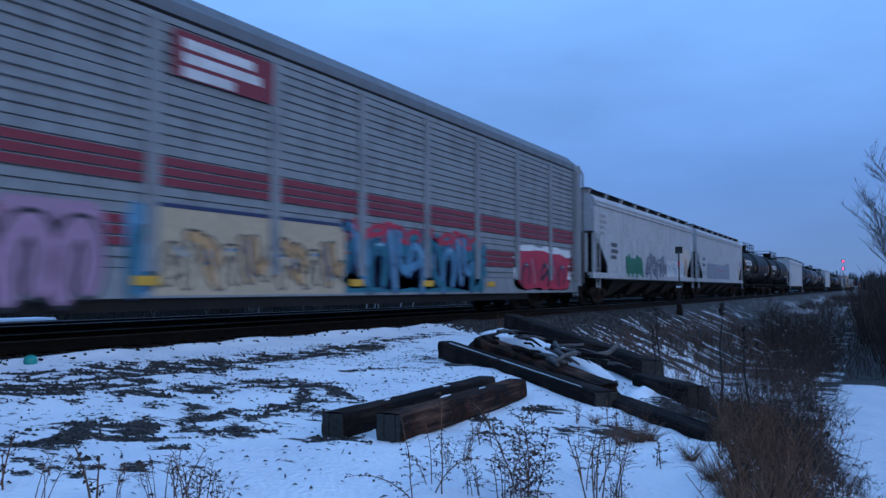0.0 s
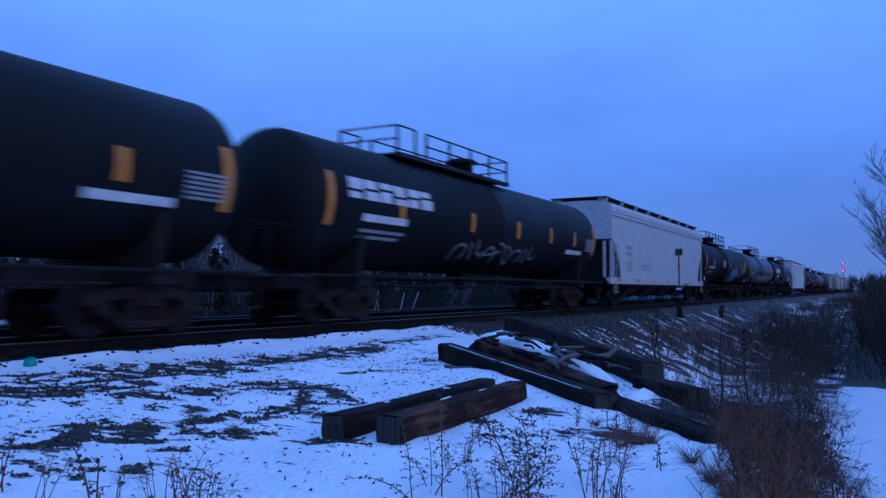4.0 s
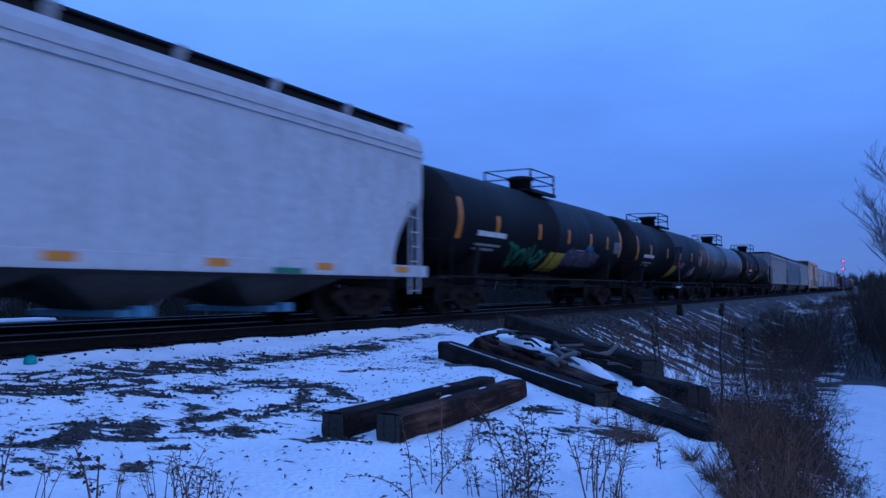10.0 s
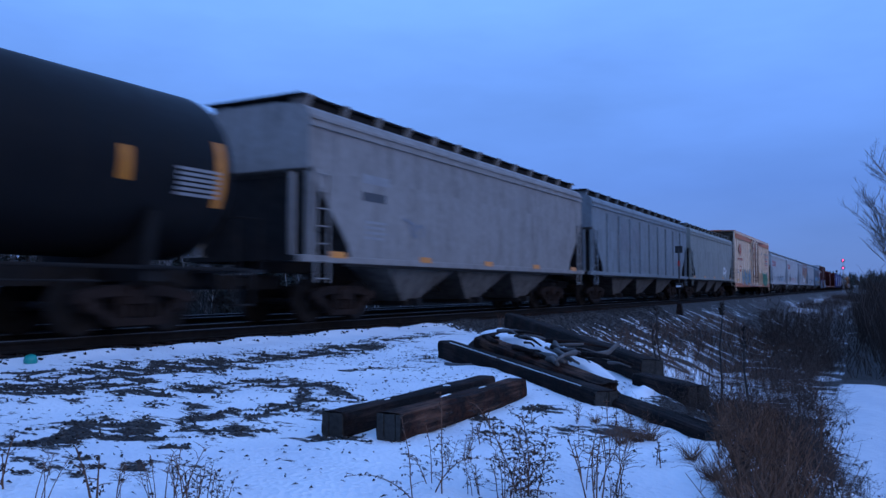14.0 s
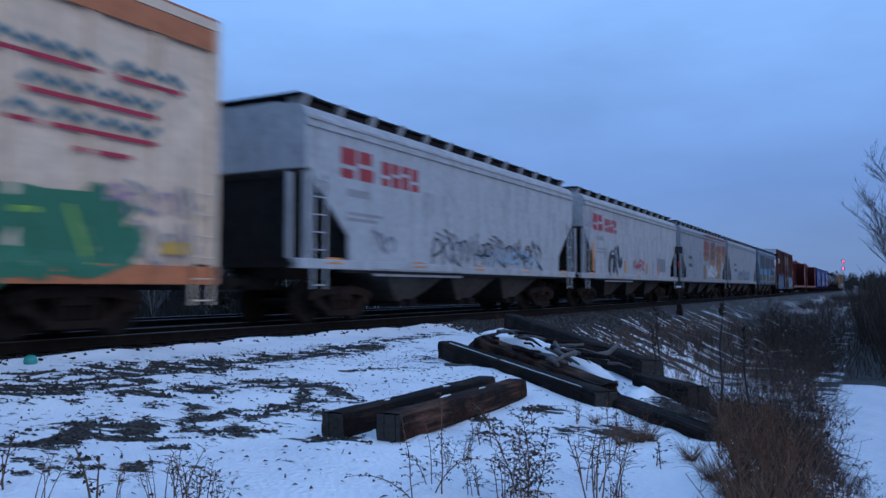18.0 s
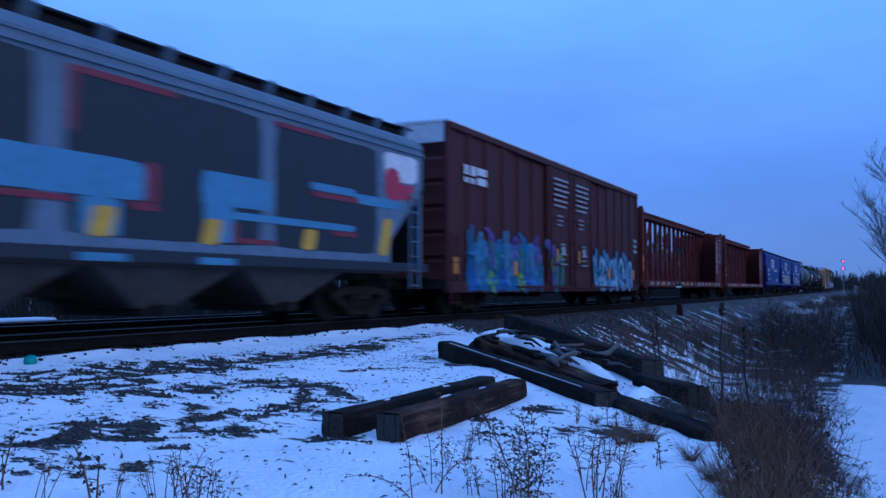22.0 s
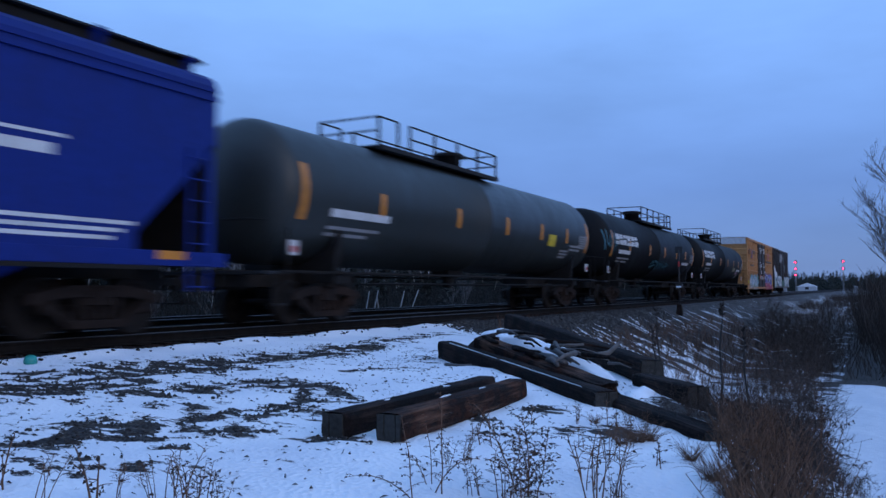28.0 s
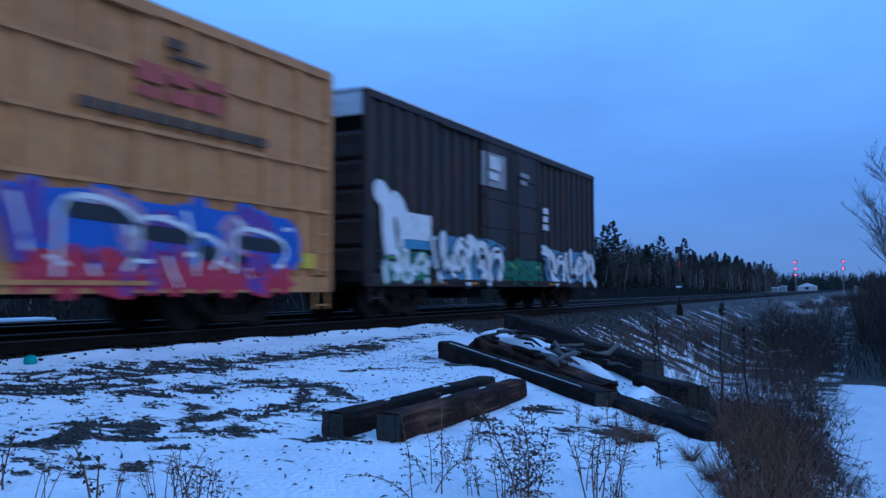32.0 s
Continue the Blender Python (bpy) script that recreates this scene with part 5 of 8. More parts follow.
place_timber((6.72, 10.25), (9.27, 7.93), -0.19, -0.47, "split timber heaped with sticks and snow", .28, .27, 12, 3, "bridge_timber", PILE, REDWOOD, .25)
place_timber((4.95, 15.3), (9.2, 9.72), -0.08, -0.41, "long heavy back timber of a snowy tie pile", .30, .31, 13, -3, "bridge_timber", PILE)
place_timber((4.7, 14.55), (5.95, 15.1), -0.31, -0.31, "dark cross timber under the end of a long beam", .28, .25, 14, 0, "bridge_timber", PILE)
place_timber((9.2, 9.3), (9.98, 8.52), -0.47, -0.49, "dark timber end jutting from a tie pile", .26, .25, 15, 0, "bridge_timber", PILE)
place_timber((6.35, 11.5), (8.9, 9.0), -0.42, -0.50, "rotten timber under the snow of a pile", .26, .2, 17, 5, "bridge_timber", PILE)
bent = MB()
bent.tube([(.34, -.42, .06), (.10, -.26, .07), (-.04, -.05, .12), (-.02, .16, .20), (.14, .40, .25), (.34, .66, .26)], .135, 12, .10)
solid("bent_log", bent, OLDWOOD, "curved dark log end on a tie pile", "log", PILE, at=pose(6.42, 10.75, -.26))


STICK = mat("weathered_stick", (.11, .10, .095), rough=.9, grain=.4, bump=.3)


def snow_heap(pts, z, h, seed, label, fall=(0.0, 0.0)):
    """A soft snow lens over a ring of points, its rim sloping by fall per metre."""
    rnd = random.Random(seed)
    m = MB()
    cx, cy = sum(p[0] for p in pts) / len(pts), sum(p[1] for p in pts) / len(pts)
    n_ = 44
    ring = []
    for i in range(n_):
        f = i / n_ * len(pts)
        a, b_ = pts[int(f) % len(pts)], pts[(int(f) + 1) % len(pts)]
        t = f - int(f)
        ring.append((a[0] + (b_[0] - a[0]) * t, a[1] + (b_[1] - a[1]) * t))
    vs = [(cx, cy, z + h)]
    steps = ((.2, .98), (.4, .92), (.6, .8), (.78, .62), (.92, .34), (1.0, 0.0))
    for f, g in steps:
        for x, y in ring:
            j = 1 + .05 * noise.noise((x * 5, y * 5, seed))
            px, py = cx + (x - cx) * f * j, cy + (y - cy) * f * j
            vs.append((px, py, z + h * g * (1 + .45 * noise.noise((px * 3, py * 3, seed + 3))) + (px - cx) * fall[0] + (py - cy) * fall[1]))
    fs = [(0, 1 + i, 1 + (i + 1) % n_) for i in range(n_)]
    for k in range(len(steps) - 1):
        fs += [(1 + k * n_ + i, 1 + (k + 1) * n_ + i, 1 + (k + 1) * n_ + (i + 1) % n_, 1 + k * n_ + (i + 1) % n_) for i in range(n_)]
    m.add(vs, fs, True)
    return solid("snow_drift", m, SNOW, label, "snow", "snow on the timbers")


snow_heap([(6.0, 12.4), (7.0, 11.3), (8.1, 10.2), (8.8, 9.25), (9.1, 8.7), (8.85, 8.72), (8.2, 9.35), (7.3, 10.2), (6.6, 10.85), (6.0, 11.6)], -0.115, 0.125, 1, "white snow lying along the timbers of a pile", (-.05, .05))
snow_heap([(9.3, 8.1), (9.5, 7.95), (9.56, 8.3), (9.5, 8.8), (9.3, 9.1), (9.15, 8.6)], -0.45, 0.13, 2, "small snow drift between dark timbers", (-.02, .06))
snow_heap([(7.8, 7.6), (8.1, 7.3), (8.16, 7.9), (8.0, 8.2)], -0.38, 0.12, 5, "snow drifted between two ties")
for a, b_, z0, z1, w in (((6.3, 10.04), (7.55, 8.875), -.012, -.088, .005), ((7.65, 8.78), (9.1, 7.425), -.092, -.180, .0045)):
    d = Vector((b_[0] - a[0], b_[1] - a[1], z1 - z0))
    m = MB().tube([Vector((*a, z0)) + d * f + Vector((0, 0, .006 * noise.noise((f * 20, w, 0)))) for f in [k / 22 for k in range(23)]], w, 6, w * .6)
    solid("snow_strip", m, SNOW, "thin line of snow along a timber edge", "snow", "snow on the timbers")
# snow caught on the tops of the two ties
for x, y, r, s_ in ((8.0, 6.75, .05, 1.7), (8.40, 6.7, .02, 6), (8.36, 6.1, .018, 7), (8.0, 5.7, .016, 5)):
    m = MB()
    rr = random.Random(int(x * 100 + y * 10))
    n_ = 14
    ring = [(r * rr.uniform(.35, 1.25) * math.cos(6.283 * k / n_), r * s_ * rr.uniform(.35, 1.25) * math.sin(6.283 * k / n_)) for k in range(n_)]
    m.add([(0, 0, .005)] + [(u * .6, v * .6, .004) for u, v in ring] + [(u, v, -.006) for u, v in ring], [(0, 1 + k, 1 + (k + 1) % n_) for k in range(n_)] + [(1 + k, 1 + n_ + k, 1 + n_ + (k + 1) % n_, 1 + (k + 1) % n_) for k in range(n_)], True)
    solid("snow_patch", m, SNOW, "small patch of snow on a tie", "snow", "snow on the timbers", at=pose(x, y, -.167 if x < 8.2 else -.155))
rnd = random.Random(5)


def stick(pts, r, material=None, r1=None):
    c = Vector(pts[0])
    m = MB().tube([Vector(p) - c for p in pts], r, 7, r1 or r * .6)
    return solid("stick", m, material or STICK, "broken grey branch lying on a timber pile", "branch", "sticks on the pile", at=pose(*c))


for i in range(17):                     # split slabs and branches along the upper part of the pile
    t = rnd.random() ** 1.3
    x, y = 6.75 + 1.75 * t + rnd.uniform(-.1, .2), 10.55 - 1.7 * t + rnd.uniform(-.1, .25)
    a = rnd.uniform(-1.0, -.35) if i % 5 else rnd.uniform(-2.2, .6)
    L = rnd.uniform(.35, 1.0)
    z = .09 - .13 * t + rnd.uniform(0, .06)
    d = Vector((math.cos(a) * L, math.sin(a) * L, rnd.uniform(-.10, .02)))
    p = Vector((x, y, z))
    stick([p, p + d * .5 + Vector((rnd.uniform(-.04, .04), rnd.uniform(-.04, .04), .02)), p + d], rnd.uniform(.016, .036), STICK if i % 3 else OLDWOOD, .012)
for i in range(11):                     # rotten chunks on the split timber
    t = .03 + .75 * rnd.random() ** 1.4
    p = Vector((6.72 + 2.55 * t + rnd.uniform(-.08, .05), 10.25 - 2.32 * t + rnd.uniform(-.08, .06), .095 - .285 * t))
    d = Vector((rnd.uniform(.2, .5), -rnd.uniform(.15, .5), rnd.uniform(-.06, .0)))
    stick([p, p + d * .5 + Vector((0, 0, rnd.uniform(-.01, .03))), p + d], rnd.uniform(.022, .05), OLDWOOD if i % 4 else STICK, .02)
stick([(8.02, 9.62, .07), (8.2, 9.30, .00), (8.42, 8.95, -.12)], .030)
stick([(8.0, 9.55, .03), (8.22, 9.55, .05), (8.4, 9.62, .06)], .024)
stick([(8.1, 9.5, .0), (8.45, 9.35, -.03), (8.72, 9.38, -.05)], .022)
stick([(8.6, 9.35, -.05), (8.75, 9.5, -.02), (8.8, 9.75, .08)], .035, None, .025)
for i in range(9):
    p = Vector((rnd.uniform(7.9, 8.9), 0, 0))
    p.y, p.z = 17.85 - p.x + rnd.uniform(-.25, .15), .02 - .13 * (p.x - 7.9)
    a = rnd.uniform(-1.6, .3)
    d = Vector((math.cos(a), math.sin(a), -.08)) * rnd.uniform(.25, .6)
    stick([p, p + d * .5 + Vector((0, 0, .02)), p + d], rnd.uniform(.008, .02), OLDWOOD if i % 2 else STICK, .006)
stick([(6.5, 9.55, -.27), (6.85, 9.3, -.25), (7.0, 9.32, -.23)], .03)


# ---------------- dry weeds and shrubs ----------------
def leaf(m, c, d, size, rnd):
    """A curled dead leaf: two faces folded along the rib."""
    d = d.normalized() * size
    s_ = Vector((rnd.uniform(-1, 1), rnd.uniform(-1, 1), rnd.uniform(-.4, .4)))
    s_ = (s_ - d * (s_.dot(d) / max(1e-9, d.dot(d)))).normalized() * size * rnd.uniform(.22, .42)
    n_ = d.cross(s_).normalized() * size * rnd.uniform(.1, .3)
    m.add([c, c + d * .45 + s_ + n_, c + d + n_ * .8, c + d * .5 - s_ + n_, c + d * .5], [(0, 4, 2, 1), (0, 3, 2, 4)])


def arch(p, d, L, droop, rnd, k=5, wander=.18):
    """Points of a stalk that starts along d, wanders and sinks under its weight."""
    pts, d = [p], d.normalized()
    for _ in range(k):
        d = (d + Vector((rnd.uniform(-wander, wander), rnd.uniform(-wander, wander), rnd.uniform(-wander, wander) * .5 - droop))).normalized()
        p = p + d * L / k
        pts.append(p)
    return pts


def weed(seed, hgt=.55, stems=3, lean=.25, twigs=14, twig_len=.16, leaves=5, leaf_size=.026, low=.25, droop=.03, twig_droop=.16):
    """A dead goldenrod or aster: stalks, arching side twigs, curled leaves that hang on."""
    rnd = random.Random(seed)
    stalks, tw, lf = [], MB(), MB()
    for k in range(stems):
        a = rnd.uniform(0, 6.28)
        t = rnd.uniform(.15, 1) * lean if k else lean * .2
        d = Vector((math.cos(a) * t, math.sin(a) * t, 1))
        pts = arch(Vector((rnd.uniform(-.05, .05), rnd.uniform(-.05, .05), -.04)), d, hgt * rnd.uniform(.7, 1.05), droop, rnd, 7, .10)
        stalks.append(MB().tube(pts, .0050, 5, .0018).mesh("weed_stalk"))
        for i in range(twigs):
            f = low + (1 - low) * (i + rnd.random()) / twigs
            q = min(6, int(f * 7))
            p = pts[q].lerp(pts[q + 1], f * 7 - q)
            b = i * 2.4 + rnd.uniform(-.6, .6)
            L = twig_len * rnd.uniform(.5, 1.1) * (1.15 - .55 * f)
            line = arch(p, Vector((math.cos(b), math.sin(b), rnd.uniform(.5, 1.3))), L, twig_droop, rnd, 4, .2)
            tw.tube(line, .0024, 3, .0012, False)
            for _ in range(leaves):
                u = rnd.uniform(.25, 1)
                w = min(3, int(u * 4))
                c = line[w].lerp(line[w + 1], u * 4 - w)
                leaf(lf, c, Vector((rnd.uniform(-1, 1), rnd.uniform(-1, 1), rnd.uniform(-1.3, .5))), leaf_size * rnd.uniform(.55, 1.25), rnd)
    return stalks, raw_mesh("weed_twigs", tw.v, tw.f), raw_mesh("weed_leaves", lf.v, lf.f)


def tangle(seed, hgt=1.0, width=.55, stems=26, twigs=9, thick=.005, leaves=1, leaf_size=.024, tilt=.9, droop=.05):
    """A thicket of crooked crossing stems with fine twigs and a few dead leaves."""
    rnd = random.Random(seed)
    m, lf = MB(), MB()
    for k in range(stems):
        a, r = rnd.uniform(0, 6.28), width * math.sqrt(rnd.random())
        b = rnd.uniform(0, 6.28)
        t = tilt * rnd.random() ** 1.5
        p = Vector((math.cos(a) * r, math.sin(a) * r, -.06))
        pts = arch(p, Vector((math.cos(b) * t, math.sin(b) * t, 1)), hgt * rnd.uniform(.45, 1.1), droop, rnd, 6, .22)
        m.tube(pts, thick * rnd.uniform(.6, 1.4), 3, thick * .3, False)
        for _ in range(twigs):
            f = rnd.uniform(.2, 1)
            q = min(5, int(f * 6))
            c = pts[q].lerp(pts[q + 1], f * 6 - q)
            b = rnd.uniform(0, 6.28)
            line = arch(c, Vector((math.cos(b), math.sin(b), rnd.uniform(-.1, 1.1))), hgt * rnd.uniform(.08, .30), .06, rnd, 3, .3)
            m.tube(line, thick * .45, 3, thick * .2, False)
            for _ in range(leaves):
                c = line[rnd.randrange(1, 4)]
                leaf(lf, c, Vector((rnd.uniform(-1, 1), rnd.uniform(-1, 1), rnd.uniform(-1.2, .3))), leaf_size * rnd.uniform(.5, 1.2), rnd)
    return raw_mesh("tangle_stems", m.v, m.f), raw_mesh("tangle_leaves", lf.v, lf.f)


def tuft(seed, hgt=.4, blades=110, width=.10):
    """A clump of dead grass, blades bent over."""
    rnd = random.Random(seed)
    m = MB()
    for k in range(blades):
        a, r, b = rnd.uniform(0, 6.28), width * rnd.random(), rnd.uniform(0, 6.28)
        pts = arch(Vector((math.cos(a) * r, math.sin(a) * r, -.03)), Vector((math.cos(b) * .5, math.sin(b) * .5, 1)), hgt * rnd.uniform(.4, 1.1), rnd.uniform(.05, .32), rnd, 5, .12)
        m.tube(pts, .0032, 3, .001, False)
    return raw_mesh("grass_tuft", m.v, m.f)


# kinds: feathery goldenrod, leafy aster, bare forked stalks, small sprig, drooping stalk
WEEDS = [weed(1, .62, 2, .08, 34, .20, 8, .019, .08), weed(2, .42, 5, .38, 9, .10, 3, .019, .35), weed(3, .46, 4, .30, 7, .16, 1, .016, .55),
         weed(4, .24, 2, .3, 6, .07, 3, .018, .3), weed(5, .62, 2, .9, 16, .10, 4, .018, .2, .16, .22), weed(6, .5, 4, .45, 10, .12, 4, .021, .25, .08)]
wrnd = random.Random(19)
brow = []
while len(brow) < 22:                   # leafy stalks along the brow of the pad
    x, y = wrnd.uniform(9.7, 11.3), wrnd.uniform(4.7, 7.6)
    if 11.6 - .165 * y < x < 11.6 - .09 * y and -.75 < pad_edge(x, y) < .5:
        brow.append((x, y, wrnd.choice((1, 5, 5, 4, 2)), wrnd.uniform(.5, .95)))
NEAR_WEEDS = [(9.86, 4.13, 0, 1.02), (9.93, 4.18, 0, .8), (9.80, 4.02, 2, .8), (9.92, 3.95, 1, .7), (9.45, 3.95, 4, .95), (9.28, 4.12, 4, .7), (9.38, 3.75, 4, .8), (9.22, 4.75, 1, .62), (9.16, 4.6, 5, .5),
              (9.62, 4.05, 1, .6), (10.22, 4.35, 2, 1.1), (10.28, 4.5, 2, .9), (10.12, 4.55, 2, .8), (10.33, 4.28, 5, .55), (10.05, 4.75, 3, 1.2), (10.0, 5.35, 2, .7)]
LEFT_WEEDS = [(8.50, 3.0, 1, .8), (8.56, 3.06, 1, .7), (8.42, 2.98, 2, .8), (8.30, 2.98, 2, .62), (8.66, 3.08, 5, .5), (8.05, 2.86, 3, 1.6), (8.12, 2.9, 2, .55), (7.75, 2.72, 2, .7), (7.35, 2.75, 3, 1.4)]
LANE_WEEDS = [(11.2, 6.9, 5, 1.2), (11.12, 7.4, 4, 1.2), (11.15, 7.9, 5, 1.35), (11.28, 6.2, 4, 1.0), (11.05, 8.6, 5, 1.4), (11.35, 5.6, 5, .9), (11.0, 8.0, 1, 1.5), (11.22, 5.2, 4, .9)]
FAR_SPRIGS = [(9.0, 6.3, 3, .9), (9.35, 6.6, 5, .5), (9.6, 6.7, 3, 1.1), (9.9, 6.1, 3, 1.1), (10.35, 5.3, 3, 1.0), (9.1, 5.3, 3, 1.1), (8.85, 5.6, 3, .9), (9.7, 5.6, 3, .8), (9.75, 6.75, 1, .5), (9.95, 6.5, 5, .5)]
for i, (x, y, k, s) in enumerate(NEAR_WEEDS + LEFT_WEEDS + LANE_WEEDS + FAR_SPRIGS + brow):
    w = thing("dry_weed", pose(x, y, ground_z(x, y) - .01, wrnd.uniform(-7, 7), wrnd.uniform(-7, 7), i * 67) @ Matrix.Scale(s, 4), "dead brown weed with curled leaves standing in the snow", "dry weed", "weeds in the snow")
    for me in WEEDS[k][0]:
        part("stem", me, WEED, w)
    part("side_growth", WEEDS[k][1], WEED, w)["kind"] = "stuff"
    part("foliage", WEEDS[k][2], LEAF, w, "curled dark dead leaves")["kind"] = "stuff"

TUFTS = [tuft(71), tuft(72, .34, 90, .08), tuft(73, .5, 130, .12)]
for i, (x, y, k, s) in enumerate([(9.98, 6.1, 0, .62), (9.9, 5.95, 1, .6), (10.05, 6.2, 1, .65), (10.5, 5.5, 1, .6), (10.7, 5.15, 0, .7), (9.45, 6.75, 1, .4), (10.85, 4.9, 2, .6)]):
    solid("grass_tuft", TUFTS[k], WEED, "tuft of dead brown grass bent over in the snow", "grass", "grass tufts", at=pose(x, y, ground_z(x, y), 0, 0, i * 71) @ Matrix.Scale(s, 4))

SHRUBS = [tangle(11, 1.0, .45, 26, 9), tangle(12, 1.3, .6, 26, 10, .006, 1), tangle(13, .75, .5, 30, 8, .0042, 2, .022), tangle(14, 1.5, .55, 24, 11, .007, 1), tangle(15, .5, .4, 34, 6, .0035, 2, .022, 1.4, .10)]
rnd = random.Random(21)
spots = []
while len(spots) < 62:                 # along the brow of the pad
    x, y = rnd.uniform(9.3, 11.5), rnd.uniform(4.3, 9.2)
    if 11.6 - (.11 if y < 6.6 else .145) * y < x < 11.6 - .085 * y + rnd.random() ** 4 * .3 and -.15 < pad_edge(x, y) < 2.2:
        spots.append((x, y, rnd.choice((0, 2, 2, 4, 4)), rnd.uniform(.38, .72) * (.55 if y < 5.8 else 1)))
while len(spots) < 112:                # down the bank towards the lane
    x, y = rnd.uniform(7.4, 10.8), rnd.uniform(8.4, 17)
    if pad_edge(x, y) > .9 and 11.7 - .18 * y < x < 11.6 - .10 * y + rnd.random() ** 4 * .5:
        spots.append((x, y, rnd.choice((0, 1, 2, 0)), rnd.uniform(.6, .95)))
while len(spots) < 140:                # up the bank, in patches
    x, y = rnd.uniform(4.6, 9.8), rnd.uniform(12, 26)
    if pad_edge(x, y) > .6 and fbm(x, y, .35) > .12 - .1 * (x > 8):
        spots.append((x, y, rnd.choice((2, 4, 4, 0)), rnd.uniform(.35, .7)))
while len(spots) < 190:                # the brown far bank
    x, y = rnd.uniform(4.0, 11.0), rnd.uniform(17, 52)
    if 11.6 - .115 * y < x < 11.6 - .05 * y:
        spots.append((x, y, rnd.choice((1, 0, 3, 3)), rnd.uniform(.6, 1.0) * (1 + .02 * (y - 17))))
for x, y, k, s in ((11.05, 4.45, 4, .5), (11.2, 4.4, 2, .42), (11.3, 4.6, 4, .5), (11.15, 4.8, 2, .5), (11.0, 4.85, 4, .6), (11.3, 4.9, 0, .35), (11.38, 4.35, 4, .4), (10.9, 4.6, 4, .4)):
    spots.append((x, y, k, s))
while len(spots) < 234:                # low brush spilling towards the lane, and round the sunk timber
    if len(spots) < 220:
        y = rnd.uniform(4.7, 7.4)
        spots.append((11.6 - rnd.uniform(.03, .11) * y, y, rnd.choice((2, 4, 4)), rnd.uniform(.38, .58)))
    else:
        spots.append((rnd.uniform(9.75, 10.6), rnd.uniform(7.0, 8.6), rnd.choice((2, 4)), rnd.uniform(.4, .6)))
for i, (x, y, k, s) in enumerate(spots):
    sh = thing("shrub", pose(x, y, ground_z(x, y) - .03, rnd.uniform(-8, 8), rnd.uniform(-8, 8), i * 53) @ Matrix.Scale(s, 4), "tangled bare brown shrub on a snowy bank", "shrub", "shrubs on the bank")
    part("branchwork", SHRUBS[k][0], TWIG, sh)["kind"] = "stuff"
    part("foliage", SHRUBS[k][1], LEAF, sh, "dark dead leaves")["kind"] = "stuff"


def stems_stuff(count, area, hgt, seed, thick=.012, zfn=None, lean=.35, twigs=3, keep=None):
    rnd = random.Random(seed)
    m = MB()
    n_ = 0
    while n_ < count:
        x, y = rnd.uniform(area[0], area[1]), rnd.uniform(area[2], area[3])
        if keep and not keep(x, y):
            continue
        n_ += 1
        z = ground_z(x, y) - .05
        h_ = hgt * rnd.uniform(.45, 1.1)
        top = Vector((x + rnd.uniform(-lean, lean) * h_, y + rnd.uniform(-lean, lean) * h_, z + h_))
        b_ = Vector((x, y, z))
        mid = b_.lerp(top, .5) + Vector((rnd.uniform(-.06, .06), rnd.uniform(-.06, .06), 0)) * h_
        m.tube([b_, mid, top], thick, 3, thick * .35, False)
        for _ in range(twigs):
            f = rnd.uniform(.3, .95)
            q = b_.lerp(top, f)
            L = h_ * rnd.uniform(.12, .32)
            a = rnd.uniform(0, 6.28)
            m.tube([q, q + Vector((math.cos(a) * L * .6, math.sin(a) * L * .6, L * .8))], thick * .55, 3, thick * .2, False)
    me = raw_mesh("brush_stems", m.v, m.f)
    return me


solid("brush_thicket", stems_stuff(6500, (10.5, 24, 29.0, 70), 3.6, 31, .02, keep=lambda x, y: y > 30.0 + max(0, 13.0 - x + 2 * fbm(x, y, .4)) * 11), TWIG, "dense dark bare brush beyond the snowed lane", "brush", kind="stuff")
solid("bank_grass", stems_stuff(4500, (3.6, 10.6, 9, 50), .55, 32, .006, lean=.6, twigs=2, keep=lambda x, y: pad_edge(x, y) > .5 and (fbm(x, y, .5) > .12 or y > 24) and x < 11.6 - .06 * y), WEED, "dead grass and weeds on the bank", "grass", kind="stuff")
solid("slope_brush", stems_stuff(7500, (4.5, 14.5, 28, 170), .8, 36, .013, lean=.5, twigs=3, keep=lambda x, y: x > 4.5 + 2.0 * fbm(x, y, .1) and (x < 10.4 or y > 31)), TWIG, "brown brush along the far bank", "brush", kind="stuff")
solid("brow_grass", stems_stuff(1500, (9.7, 11.9, 4.0, 10.5), .36, 35, .0045, lean=.7, twigs=4, keep=lambda x, y: -0.2 < pad_edge(x, y) < 2.4 and 11.6 - .15 * y < x < 11.62 - .085 * y), WEED, "dead grass stems on the brow", "grass", kind="stuff")
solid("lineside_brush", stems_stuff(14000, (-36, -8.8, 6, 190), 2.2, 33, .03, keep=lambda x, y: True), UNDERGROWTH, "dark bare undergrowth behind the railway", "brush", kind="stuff")


